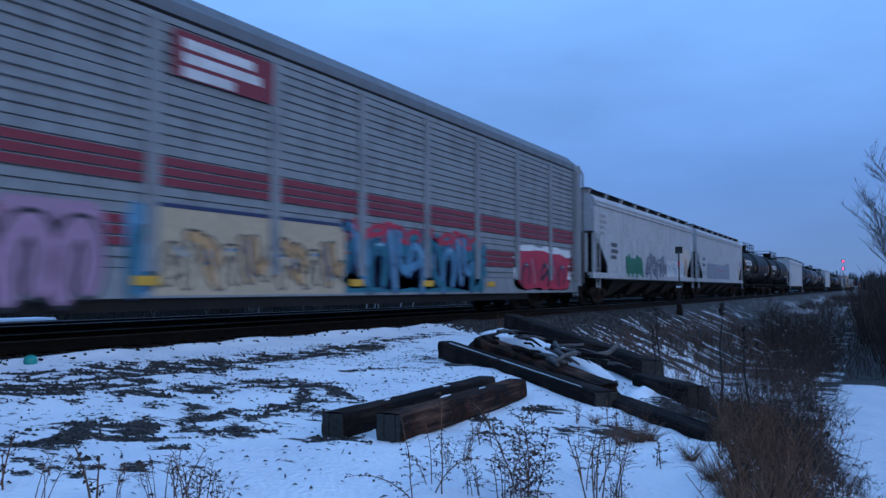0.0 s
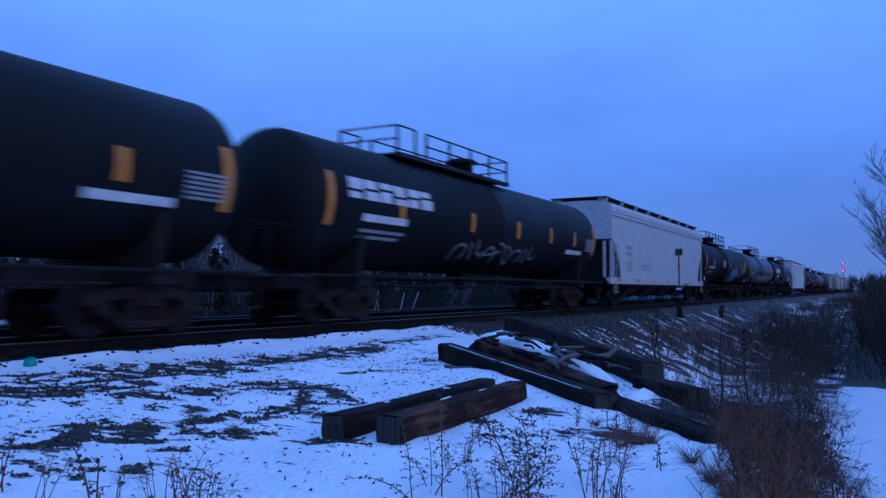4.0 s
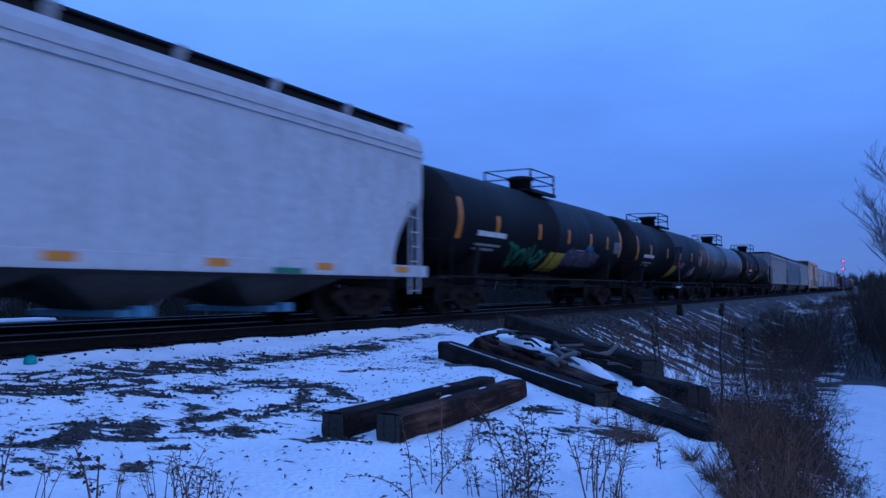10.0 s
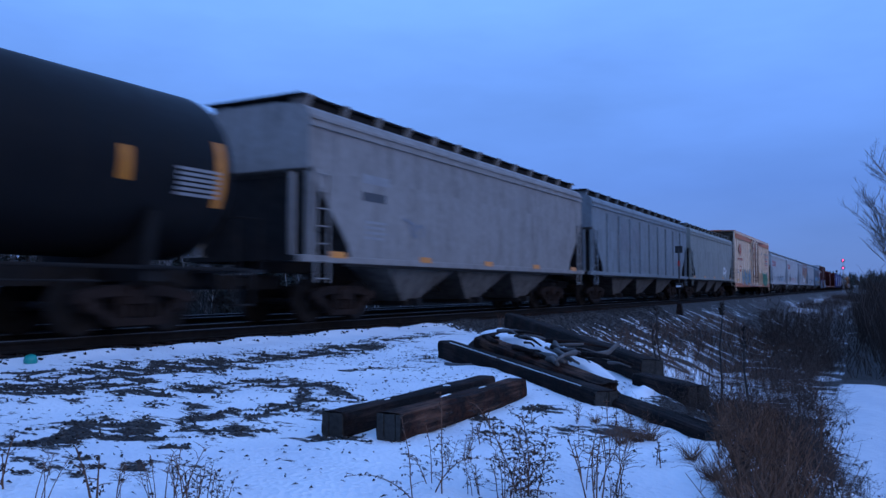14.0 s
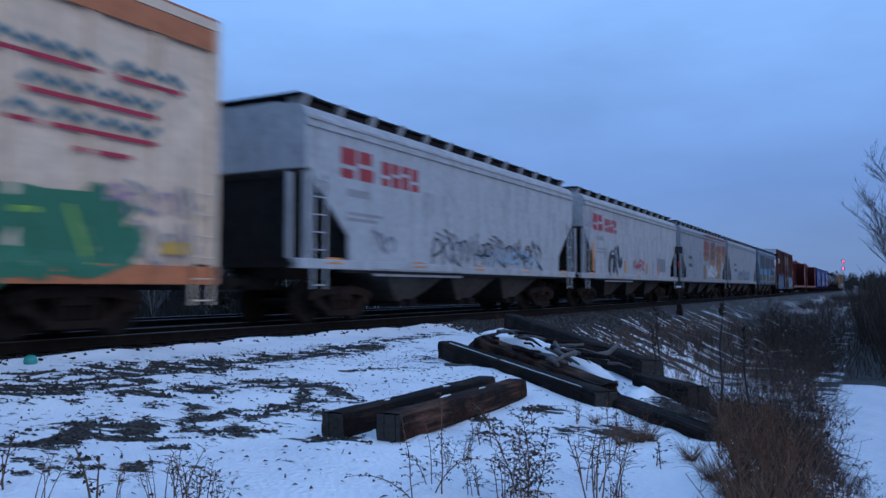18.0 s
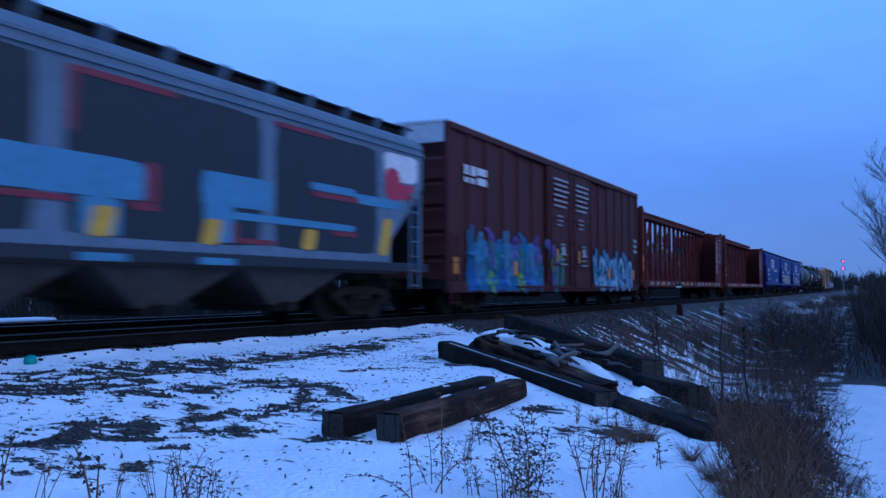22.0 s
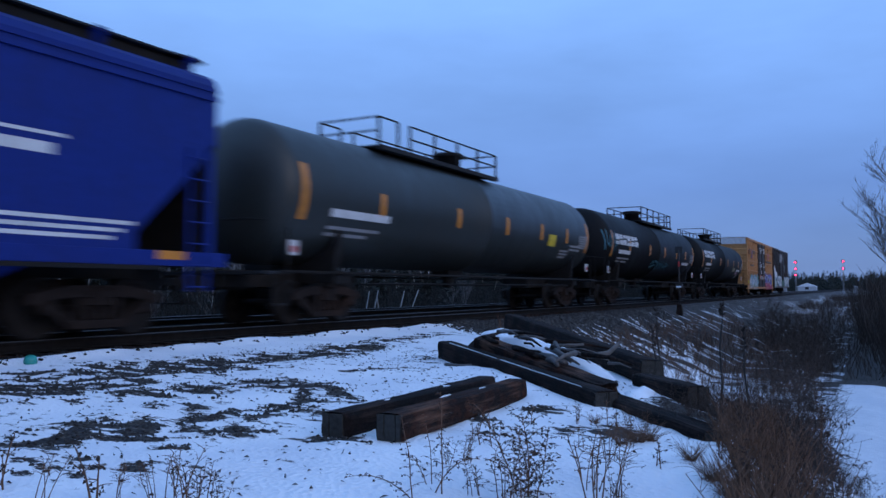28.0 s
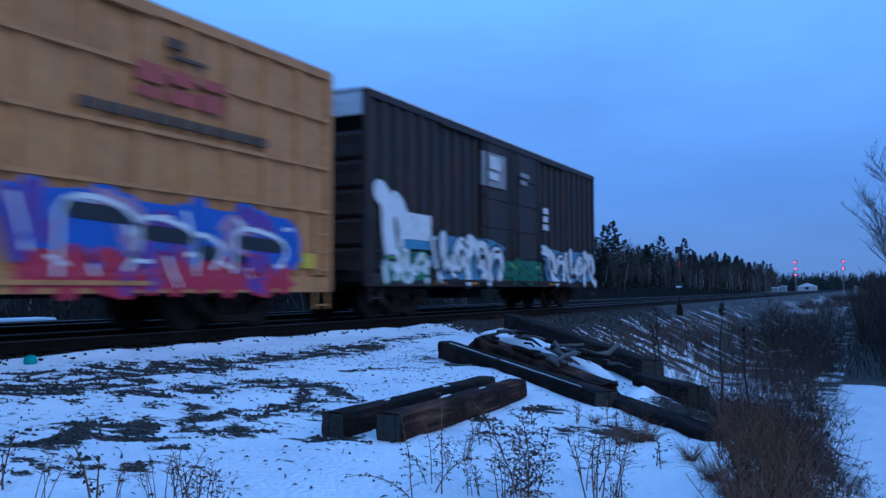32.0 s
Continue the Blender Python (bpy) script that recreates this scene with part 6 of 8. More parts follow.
# ---------------- stones ----------------
def stones_mesh(count, seed, pick, size):
    rnd = random.Random(seed)
    v, f = [], []
    base = [(1, 0, 0), (-1, 0, 0), (0, 1, 0), (0, -1, 0), (0, 0, 1), (0, 0, -1)]
    tri = [(0, 2, 4), (2, 1, 4), (1, 3, 4), (3, 0, 4), (2, 0, 5), (1, 2, 5), (3, 1, 5), (0, 3, 5)]
    n_ = 0
    tries = 0
    while n_ < count and tries < count * 40:
        tries += 1
        x, y = pick(rnd)
        if x is None:
            continue
        n_ += 1
        s = size * rnd.uniform(.5, 1.35)
        z = ground_z(x, y) + s * .15
        o = len(v)
        rot = Euler((rnd.uniform(0, 6), rnd.uniform(0, 6), rnd.uniform(0, 6))).to_matrix()
        k = Vector((rnd.uniform(.7, 1.3), rnd.uniform(.7, 1.2), rnd.uniform(.45, .8)))
        for p in base:
            q = rot @ Vector((p[0] * k.x, p[1] * k.y, p[2] * k.z))
            v.append((x + q.x * s, y + q.y * s, z + q.z * s * .8))
        f += [tuple(i + o for i in t) for t in tri]
    return raw_mesh("stones", v, f)


def pick_ballast(rnd):
    x, y = rnd.uniform(-5.8, 2.2), 2 + 40 * rnd.random() ** 1.5
    return (x, y)


def pick_shoulder(rnd):
    x, y = rnd.uniform(1.6, 5.4), rnd.uniform(15, 40)
    return (x, y) if pad_edge(x, y) > -.25 - .3 * rnd.random() and rnd.random() > (x - 1.6) / 5 else (None, None)


def pick_pad(rnd):
    x, y = rnd.uniform(2.6, 9.0), rnd.uniform(2.6, 15)
    b_ = bare(x, y)
    return (x, y) if b_ > .42 + .35 * rnd.random() and pad_edge(x, y) < 0 else (None, None)


# darker ballast stone: the shade beneath the train is in its colour
SHADED_STONE = mat("oily_ballast", (0.028, 0.026, 0.025), rough=0.95, grain=0.6, grain_scale=20, dirt=0.6, dirt_scale=9, dirt_color=(0.010, 0.009, 0.008), spec=0.2)
solid("ballast_stones", stones_mesh(7000, 41, pick_ballast, .035), SHADED_STONE, "grey crushed stone between the ties", "ballast", kind="stuff")
solid("shoulder_stones", stones_mesh(7500, 42, pick_shoulder, .045), STONE, "grey crushed stone on the track shoulder", "ballast", kind="stuff")
solid("pad_gravel", stones_mesh(4200, 43, pick_pad, .021), STONE, "dark gravel poking through the snow", "gravel", kind="stuff")


def pick_litter(rnd):
    x, y = rnd.uniform(3, 10.3), rnd.uniform(2.8, 12)
    return (x, y) if pad_edge(x, y) < 0 and bare(x, y) > .05 + .5 * rnd.random() else (None, None)


def litter(count, seed):
    rnd = random.Random(seed)
    v, f = [], []
    while len(f) < count:
        x, y = pick_litter(rnd)
        if x is None:
            continue
        z = ground_z(x, y) + .008
        a, L, w = rnd.uniform(0, 6.28), rnd.uniform(.008, .026), rnd.uniform(.005, .011)
        d, p = Vector((math.cos(a), math.sin(a), rnd.uniform(-.2, .5))) * L, Vector((-math.sin(a), math.cos(a), rnd.uniform(-.4, .4))) * w
        c = Vector((x, y, z))
        o = len(v)
        v += [tuple(c - d), tuple(c + p), tuple(c + d * 1.1), tuple(c - p + Vector((0, 0, .01)))]
        f.append((o, o + 1, o + 2, o + 3))
    return raw_mesh("leaf_litter", v, f)


solid("leaf_litter", litter(2600, 44), LEAF, "dead leaves scattered on the snow", "leaves", kind="stuff")
sc = solid("plastic_scrap", MB().lathe([(.02, 0), (.075, .0), (.082, .05), (.07, .10), (.05, .115), (.01, .12)], "z", (0, 0, 0), 14), mat("turquoise_plastic", (.02, .27, .23), rough=.4, grain=.1, dirt=.2),
           "small turquoise plastic cap beside the rails", "plastic scrap", at=pose(2.25, 6.45, -.2, 12, 20, 0))


# ---------------- trees ----------------
def conifer(seed, hgt, width, bare_to=.15, ragged=.35, needles=5, open_crown=False):
    """A spruce or a looser pine: whorls of drooping boughs with sprays of small needle tufts."""
    rnd = random.Random(seed)
    tr, cr = MB(), MB()
    tr.tube([(0, 0, -.2), (rnd.uniform(-.1, .1), rnd.uniform(-.1, .1), hgt * .5), (0, 0, hgt)], .010 * hgt + .03, 7, .015)
    n_ = int(hgt * (9 if open_crown else 15))
    for i in range(n_):
        f = bare_to + (1 - bare_to) * ((i + rnd.random()) / n_) ** .9
        prof = (1 - f) ** .85 if not open_crown else min(1.0, (1 - f) * 1.7 + .05) * (.55 + .45 * min(1, (f - bare_to) * 4))
        R = width * prof * rnd.uniform(1 - ragged, 1.12) + .10
        a = rnd.uniform(0, 6.28)
        z = f * hgt
        d = Vector((math.cos(a), math.sin(a), 0))
        droop = rnd.uniform(-.35, .15) if not open_crown else rnd.uniform(-.1, .45)
        root, tip = Vector((0, 0, z)), d * R + Vector((0, 0, z + R * droop))
        tr.tube([root, tip], .016, 3, .005, False)
        side = Vector((-d.y, d.x, 0))
        for j in range(needles):
            t = rnd.uniform(.15, 1.05) if not open_crown else rnd.uniform(.45, 1.08)
            c = root.lerp(tip, t) + side * rnd.uniform(-.28, .28) * R * (1.1 - t * .6) + Vector((0, 0, rnd.uniform(-.12, .12)))
            s = rnd.uniform(.10, .22)
            u = Vector((rnd.uniform(-1, 1), rnd.uniform(-1, 1), rnd.uniform(-.5, .6))).normalized() * s
            v = Vector((rnd.uniform(-1, 1), rnd.uniform(-1, 1), rnd.uniform(-.6, .5))).normalized() * s * .7
            cr.add([c - u, c - v * .8, c + u * 1.2, c + v], [(0, 1, 2, 3)])
    return tr.mesh("trunk"), raw_mesh("crown", cr.v, cr.f)


def bare_tree(seed, hgt, spread=.5, lean=.04, depth=3, kids=6, fine=1.0):
    rnd = random.Random(seed)
    tr, cr = MB(), MB()

    def grow(m, p, d, L, r, lev):
        pts = [p]
        q = p
        for i in range(4):
            d = (d + Vector((rnd.uniform(-.12, .12), rnd.uniform(-.12, .12), rnd.uniform(-.02, .10)))).normalized()
            q = q + d * L / 4
            pts.append(q)
        m.tube(pts, r, 5 if lev == 0 else 3, max(.009 * fine, r * .35), False)
        if lev < depth:
            for k in range(kids + (4 if lev == 0 else 0)):
                f = rnd.uniform(.3, 1.0) if lev == 0 else rnd.uniform(.2, 1)
                i = min(3, int(f * 4))
                s = pts[i].lerp(pts[i + 1], f * 4 - i)
                a = rnd.uniform(0, 6.28)
                nd = (d * .75 + Vector((math.cos(a), math.sin(a), .15)) * spread * 1.3).normalized()
                grow(cr, s, nd, L * rnd.uniform(.28, .5) * (1.25 - f * .5), max(.014 * fine, r * .45), lev + 1)

    grow(tr, Vector((0, 0, -.2)), Vector((rnd.uniform(-lean, lean), rnd.uniform(-lean, lean), 1)), hgt, .007 * hgt + .015, 0)
    return tr.mesh("trunk"), raw_mesh("crown", cr.v, cr.f)


CON = [conifer(51, 11, 2.0, .08, .45, 16), conifer(52, 12.5, 3.3, .10, .6, 30, True), conifer(53, 9, 2.2, .05, .45, 16), conifer(54, 12, 1.8, .12, .5, 15), conifer(55, 4, 1.4, .02, .4, 14)]
BIR = [bare_tree(61, 10, .5, kids=9, fine=.5), bare_tree(62, 11.5, .4, kids=9, fine=.5), bare_tree(63, 9, .6, kids=9, fine=.5), bare_tree(64, 12, .35, .06, kids=9, fine=.5), bare_tree(65, 10, .30, kids=8, fine=.3), bare_tree(66, 9, .5, kids=8, fine=.3)]


def plant(kind, i, x, y, s, turn):
    if kind == "con":
        t = thing("conifer_tree", pose(x, y, ground_z(x, y), 0, 0, turn) @ Matrix.Scale(s, 4), "dark green conifer at the edge of the woods", "conifer tree", "trees beyond the railway")
        part("trunk", CON[i][0], BARK, t)
        part("crown", CON[i][1], PINE, t)
    else:
        t = thing("bare_tree", pose(x, y, ground_z(x, y), 0, 0, turn) @ Matrix.Scale(s, 4), "leafless pale birch at the edge of the woods", "bare tree", "trees beyond the railway")
        part("trunk", BIR[i][0], BIRCH, t)
        part("crown", BIR[i][1], PALETWIG, t)


rnd = random.Random(71)
plant("con", 1, -30.5, 28.6, 1.0, 40)
plant("con", 1, -31, 26.4, .92, 200)
plant("con", 1, -33, 55, .78, 80)
plant("con", 3, -34, 75, .9, 150)
for i in range(300):
    y = 8 + 400 * rnd.random() ** 1.5
    x = -36 - rnd.random() ** 1.3 * 26 - y * .035
    con = rnd.random() < (.2 if y < 130 else .66)
    s = rnd.uniform(.62, 1.0) if y < 90 else rnd.uniform(.75, 1.15)
    plant("con" if con else "bir", rnd.choice((0, 1, 2, 3)), x, y, s * (.95 if con else 1.02), rnd.uniform(0, 360))


def joined_trees(kind, which, count, seed, name, material, label, size, x0=-33, deep=40):
    """The wood where the line bends away, as one mass of single trees."""
    rnd = random.Random(seed)
    vs, fs, o = [], [], 0
    src = []
    for me in which:
        co = np.empty(len(me.vertices) * 3)
        me.vertices.foreach_get("co", co)
        src.append((co.reshape(-1, 3), [tuple(p.vertices) for p in me.polygons]))
    for i in range(count):
        y = 145 + 330 * rnd.random()
        x = x0 - rnd.random() ** 1.4 * deep - (y - 150) * .015
        co, fc = src[i % len(src)]
        a, k = rnd.uniform(0, 6.28), rnd.uniform(*size)
        R = np.array([[math.cos(a), math.sin(a), 0], [-math.sin(a), math.cos(a), 0], [0, 0, 1]]) * k
        vs.append(co @ R + np.array([x, y, ground_z(x, y)]))
        fs += [tuple(j + o for j in f) for f in fc]
        o += len(co)
    solid(name, raw_mesh(name, np.concatenate(vs).tolist(), fs), material, label, "woods", kind="stuff")


joined_trees("con", [CON[0][1], CON[1][1], CON[2][1], CON[1][1]], 360, 91, "line_woods", PINE, "dark conifer wood beside the far line", (.75, 1.35))
joined_trees("bir", [BIR[0][0], BIR[1][0], BIR[3][0]], 130, 92, "line_birches", BIRCH, "pale birch stems in a dark wood", (.6, .95))
LIGHT_TREES = [bare_tree(67, 9, .45, depth=2, kids=10, fine=1.7), bare_tree(68, 10, .35, depth=2, kids=10, fine=1.7), bare_tree(69, 7.5, .55, depth=2, kids=11, fine=1.7)]
GREYTWIG = mat("grey_brown_twigs", (0.075, 0.062, 0.055), rough=0.9, grain=0.4, bump=0)
joined_trees("bare", [t[1] for t in LIGHT_TREES], 150, 93, "line_bare_trees", GREYTWIG, "bare grey-brown trees along the edge of a wood", (.6, 1.0), -29, 8)
joined_trees("bare", [t[0] for t in LIGHT_TREES], 90, 94, "line_pale_stems", BIRCH, "pale slender stems at the edge of a wood", (.6, .95), -28.5, 6)
for i in range(80):
    plant("con", 4, rnd.uniform(-34, -15), rnd.uniform(12, 150), rnd.uniform(.5, 1.1), rnd.uniform(0, 360))
# pale stems close behind the second track
for i, (x, y) in enumerate([(-9.6, 13.2), (-11, 25.0), (-11.4, 26.2), (-11.2, 29.0), (-11.6, 30.3), (-12, 24), (-10.5, 42), (-11, 45), (-10.5, 20)]):
    t = thing("birch_sapling", pose(x, y, ground_z(x, y), rnd.uniform(-8, 8), rnd.uniform(-8, 8), i * 77) @ Matrix.Scale(.26, 4), "thin pale birch sapling behind the railway", "sapling", "saplings behind the railway")
    part("trunk", BIR[i % 4][0], BIRCH, t)
    part("crown", BIR[i % 4][1], PALETWIG, t)
# beside the lane
plant("bir", 4, 12.3, 52, 1.02, 20)
plant("bir", 5, 13.0, 50, .95, 120)
plant("bir", 4, 15.2, 44, .8, 220)
for i in range(16):
    plant("con", rnd.choice((0, 2, 3)), rnd.uniform(12.8, 26), rnd.uniform(38, 95), rnd.uniform(.3, .5), rnd.uniform(0, 360))

def far_woods():
    rnd = random.Random(81)
    v, f = [], []
    for i in range(2300):
        y = rnd.uniform(-60, 900)
        x = -62 - rnd.random() * 60 - max(0, y) * .04
        if i > 1600:
            x, y = rnd.uniform(-70, 130), rnd.uniform(640, 900)
        hh, w = rnd.uniform(9, 16), rnd.uniform(1.6, 3.4)
        z = -1.6
        for q in range(90):
            g = rnd.random() ** 1.15
            r_, a = w * (1 - g) * rnd.uniform(.3, 1.1) + .1, rnd.uniform(0, 6.28)
            c = (x + r_ * math.cos(a), y + r_ * math.sin(a), z + hh * g)
            e_ = rnd.uniform(.3, .7) * (1.6 - g * 1.1)
            o = len(v)
            v += [(c[0] - e_, c[1] + rnd.uniform(-e_, e_), c[2] - e_ * .3), (c[0], c[1] - e_ * .5, c[2] - e_ * rnd.uniform(.4, 1)), (c[0] + e_, c[1] + rnd.uniform(-e_, e_), c[2] - e_ * .2), (c[0], c[1] + e_ * .5, c[2] + e_ * rnd.uniform(.5, 1.1))]
            f.append((o, o + 1, o + 2, o + 3))
    return raw_mesh("far_woods", v, f)


solid("far_woods", far_woods(), PINE, "dark distant conifer woods", "woods", kind="stuff")

# ---------------- signals and lineside things ----------------
LAMP_RED = mat("red_signal_lens", (.5, .01, .02), rough=.2, grain=0, dirt=0, bump=0, emit=((1.0, .03, .10), 14.0))
SIGBLACK = mat("signal_black", (.02, .02, .022), rough=.6)
ALU = mat("aluminium_paint", (.35, .36, .38), rough=.5, metal=.4)


def signal(x, y, zs, mast, label):
    s = thing("railway_signal", pose(x, y, -.3), label, "railway signal", "signals down the line")
    part("mast", MB().lathe([(.09, 0), (.09, mast)], "z", (0, 0, 0), 10), ALU, s)
    part("base", MB().box(-.3, .3, -.3, .3, -.4, .35, .04), ALU, s)
    part("ladder", MB().box(-.22, -.19, .3, .34, 0, mast).box(.19, .22, .3, .34, 0, mast), ALU, s)
    for z in zs:
        hd = part("signal_head", MB().lathe([(.40, -.02), (.40, .03)], "y", (0, -.22, z), 20).lathe([(.16, -.24), (.16, 0)], "y", (0, -.2, z), 14), SIGBLACK, s, "black signal head with round backing")
        part("lens", MB().lathe([(.02, -.045), (.15, -.03), (.17, 0)], "y", (0, -.45, z), 16), LAMP_RED, hd, "glowing red lens")
    return s


signal(-7.2, 234.6, (8.0, 6.2, 4.6), 8.6, "tall three-light railway signal showing red")
signal(4.4, 228.0, (7.9, 6.0), 8.3, "tall two-light railway signal showing red")
st = thing("switch_stand", pose(2.9, 41.2, -.36), "thin dark marker post with square target by the track", "marker post")
part("pole", MB().tube([(0, 0, -.1), (0, 0, 3.1)], .034, 8), SIGBLACK, st)
part("target", MB().box(-.18, .18, -.02, .02, 2.86, 3.2), SIGBLACK, st, "dark square target")
part("reflector", MB().box(-.05, .05, -.045, -.02, 2.2, 2.45), RED, st, "red reflector")
part("lamp_box", MB().box(-.17, .17, -.12, .12, 1.12, 1.34, .03), SIGBLACK, st)
part("lamp_glass", MB().box(-.12, .12, -.145, -.121, 1.14, 1.22), mat("pale_lamp_glass", (.8, .85, .9), rough=.15, grain=0, dirt=.1, bump=0), st, "pale lamp glass")
part("base", MB().prism([(-.2, -.6), (.2, -.6), (.1, .3), (-.1, .3)], "y", -.12, .12), TRUCK, st)
for (x, y, w, d, hh, lab) in ((-10.5, 236, 1.6, 2.2, 2.6, "grey metal signal equipment case"), (7.2, 232, 1.2, 1.8, 2.0, "small grey signal equipment case"), (-14, 250, 1.8, 2.4, 2.2, "grey metal signal equipment case")):
    c = thing("equipment_case", pose(x, y, -1.4 if x < 0 else -.9), lab, "equipment case")
    part("cabinet", MB().box(-w / 2, w / 2, -d / 2, d / 2, 0, hh, .05), ALU, c)
    part("lid", MB().box(-w / 2 - .1, w / 2 + .1, -d / 2 - .1, d / 2 + .1, hh + .002, hh + .14, .04), SNOW, c, "snow-covered lid")
for x, y, hh, lean, head in ((9.13, 10.5, 1.08, -3, .45), (9.1, 10.6, .85, -8, .4), (10.1, 9.0, 1.25, 2, .1), (10.33, 9.5, 1.3, -2, .25)):
    st = thing("dead_stalk", pose(x, y, ground_z(x, y), 0, lean, 0), "tall dead stalk with a dark seed head on the bank", "dead plant", "stalks on the bank")
    part("stem", MB().tube([(0, 0, -.2), (.02, .01, hh * .3), (-.015, .02, hh * .62), (.01, .03, hh)], .016, 6, .007), BARK, st)
    sd = MB()
    for i in range(30):
        z, a_ = hh * (1 - head * rnd.random() ** .8), rnd.uniform(0, 6.28)
        c = Vector((0, .02, z))
        leaf(sd, c, Vector((math.cos(a_), math.sin(a_), rnd.uniform(.2, 1.6))), rnd.uniform(.025, .06), rnd)
    part("seed_head", raw_mesh("seed_head", sd.v, sd.f), LEAF, st, "dark shrivelled seed head")["kind"] = "stuff"
hs = thing("house", pose(-24, 520, -1.5), "small pale house beyond the signals", "house")
part("wall", MB().box(-5, 5, -4, 4, 0, 3.2), P["roofsnow"], hs)
part("roof", MB().prism([(-5.5, 3.1), (5.5, 3.1), (0, 5.2)], "y", -4.5, 4.5), SNOW, hs, "snow-covered gable roof")
part("window", MB().box(-1, 1, -4.06, -3.98, 1.4, 2.8), SIGBLACK, hs)
lp = thing("log_stack", pose(-7.6, 12.2, ground_z(-7.6, 12.2)), "stack of dark logs with snow behind the railway", "log stack")
for i in range(9):
    part("log", MB().tube([(rnd.uniform(-.06, .06), -1.5 + rnd.uniform(-.3, .3), .13 + .23 * (i // 3)), (rnd.uniform(-.06, .06), 1.7 + rnd.uniform(-.3, .3), .13 + .23 * (i // 3))], .135, 10), BARK, lp, "", pose((i % 3) * .29 - .3 + .1 * (i // 3), 0, 0))
part("snow_layer", MB().box(-.4, .42, -1.3, 1.5, .72, .79, .05), SNOW, lp, "snow lying on logs")
for y0, y1, hh in ((28.3, 28.8, 1.35), (28.9, 29.5, 1.4), (29.6, 29.4, 1.1), (31.0, 31.7, 1.35), (31.9, 33.0, 1.4)):
    solid("leaning_pole", MB().tube([(0, 0, -.1), (.03, (y1 - y0) * .5, hh * .5), (0, y1 - y0, hh)], .030, 7, .02), BIRCH, "pale peeled pole leaning behind the railway", "pole", "poles behind the railway", at=pose(-7.5, y0, ground_z(-7.5, y0)))
fl = thing("fallen_log", pose(-7.3, 30.4, ground_z(-7.3, 30.4)), "fallen dark log capped with snow behind the railway", "log")
part("trunk", MB().tube([(0, 0, .12), (.1, 2.0, .15), (0, 4.0, .12)], .14, 10, .10), BARK, fl)
part("snow_cap", MB().tube([(0, .1, .25), (.1, 2.0, .27), (0, 3.8, .22)], .065, 8, .04), SNOW, fl, "snow on a log")

# ties under both tracks, the nearer stretch piece by piece
for tr in TRACKS:
    k = 0
    for i in range(150 if tr is TRACKS[0] else 110):
        y = -2 + i * .52
        part("tie", shared("track_tie", tie_builder), TIEWOOD, tr, "", pose(random.Random(i).uniform(-.04, .04), y, 0, 0, 0, random.Random(i + 9).uniform(-.6, .6)))
    m = MB()
    for i in range(700):
        y = (76 if tr is TRACKS[0] else 55.2) + i * .52
        m.box(-1.3, 1.3, y - .115, y + .115, -.36, -.176)
    part("far_ties", raw_mesh("far_ties", m.v, m.f), TIEWOOD, tr)["kind"] = "stuff"

# ---------------- lettering bars, panels and graffiti on the cars ----------------
car, h, sf = RACK
for y0, y1 in ((-13.3, -11.8), (-11.7, -10.4), (-10.3, -9.25), (-9.12, -8.34), (-8.3, -7.57)):
    graffiti(car, sf, y0, y1, .66, 1.95, [GR["pink"]], GR["black"], GR["pink"], None, 1, 6, .42)
plate(car, "painted_panel", GR["cream"], sf, -6.62, -1.43, .64, 2.06, .006, "cream sprayed panel")
graffiti(car, sf, -6.4, -1.6, .84, 1.62, [GR["cream"], GR["tan"]], GR["black"], None, GR["sky"], 8, 4, .30)
plate(car, "panel_edge", GR["navy"], sf, -6.62, -1.43, 2.06, 2.13, .012, "dark sprayed top edge")
graffiti(car, sf, -7.06, -6.6, .66, 2.0, [GR["teal"]], GR["navy"], GR["sky"], None, 1, 54, .3)
plate(car, "painted_panel", GR["teal"], sf, -1.40, 5.4, .66, 1.5, .006, "teal sprayed panel")
graffiti(car, sf, -1.4, 5.5, .74, 2.1, [GR["sky"], GR["teal"], GR["sky"]], GR["navy"], GR["teal"], GR["paleblue"], 8, 5, .24)
graffiti(car, sf, -1.5, 5.4, 1.85, 2.25, [GR["red"]], GR["red"], None, None, 8, 55, .3, True)
smear(car, "graffiti_rim", GR["white"], sf, 7.7, 13.1, .66, 2.18, 57, .004, "white sprayed rim", .1, 0, 8)
smear(car, "graffiti_cloud", GR["red"], sf, 7.95, 12.85, .70, 2.0, 58, .008, "red sprayed field", .12, 0, 8)
graffiti(car, sf, 8.3, 12.5, .85, 1.75, [GR["black"], GR["red"]], GR["navy"], None, GR["white"], 5, 6, .12)
for y in (-6.75, -1.0, 2.2, 6.0):
    plate(car, "reflector", AMBER, sf, y - .25, y + .25, .80, .95, .03, "yellow reflective plate")
bars(car, WHITE, lambda y, z: 1.652, -6.1, 4.72, [1.7, 1.9, 1.2], .17, .07, off=.006)

car, h, sf = HOP[2]
bars(car, DARKMARK, sf, -7.7, 2.55, [.95, 1.05, .8], .17, .10)
bars(car, GREYMARK, sf, -9.3, 3.7, [.8, .9, .7, .6], .15, .09)
graffiti(car, sf, -5.3, -2.5, 1.42, 2.15, [GR["green"]], GR["green"], GR["green"], None, 3, 7, .38)
graffiti(car, sf, -1.8, 2.5, 1.35, 2.35, [GR["grey"]], GR["navy"], None, GR["white"], 4, 8, .24)
CREAMP = paint("pale_cream_patch", (.60, .52, .45))
smear(car, "painted_patch", CREAMP, sf, 6.2, 8.9, 2.2, 3.05, 130, .004, "faded cream paint patch", .06, .4)
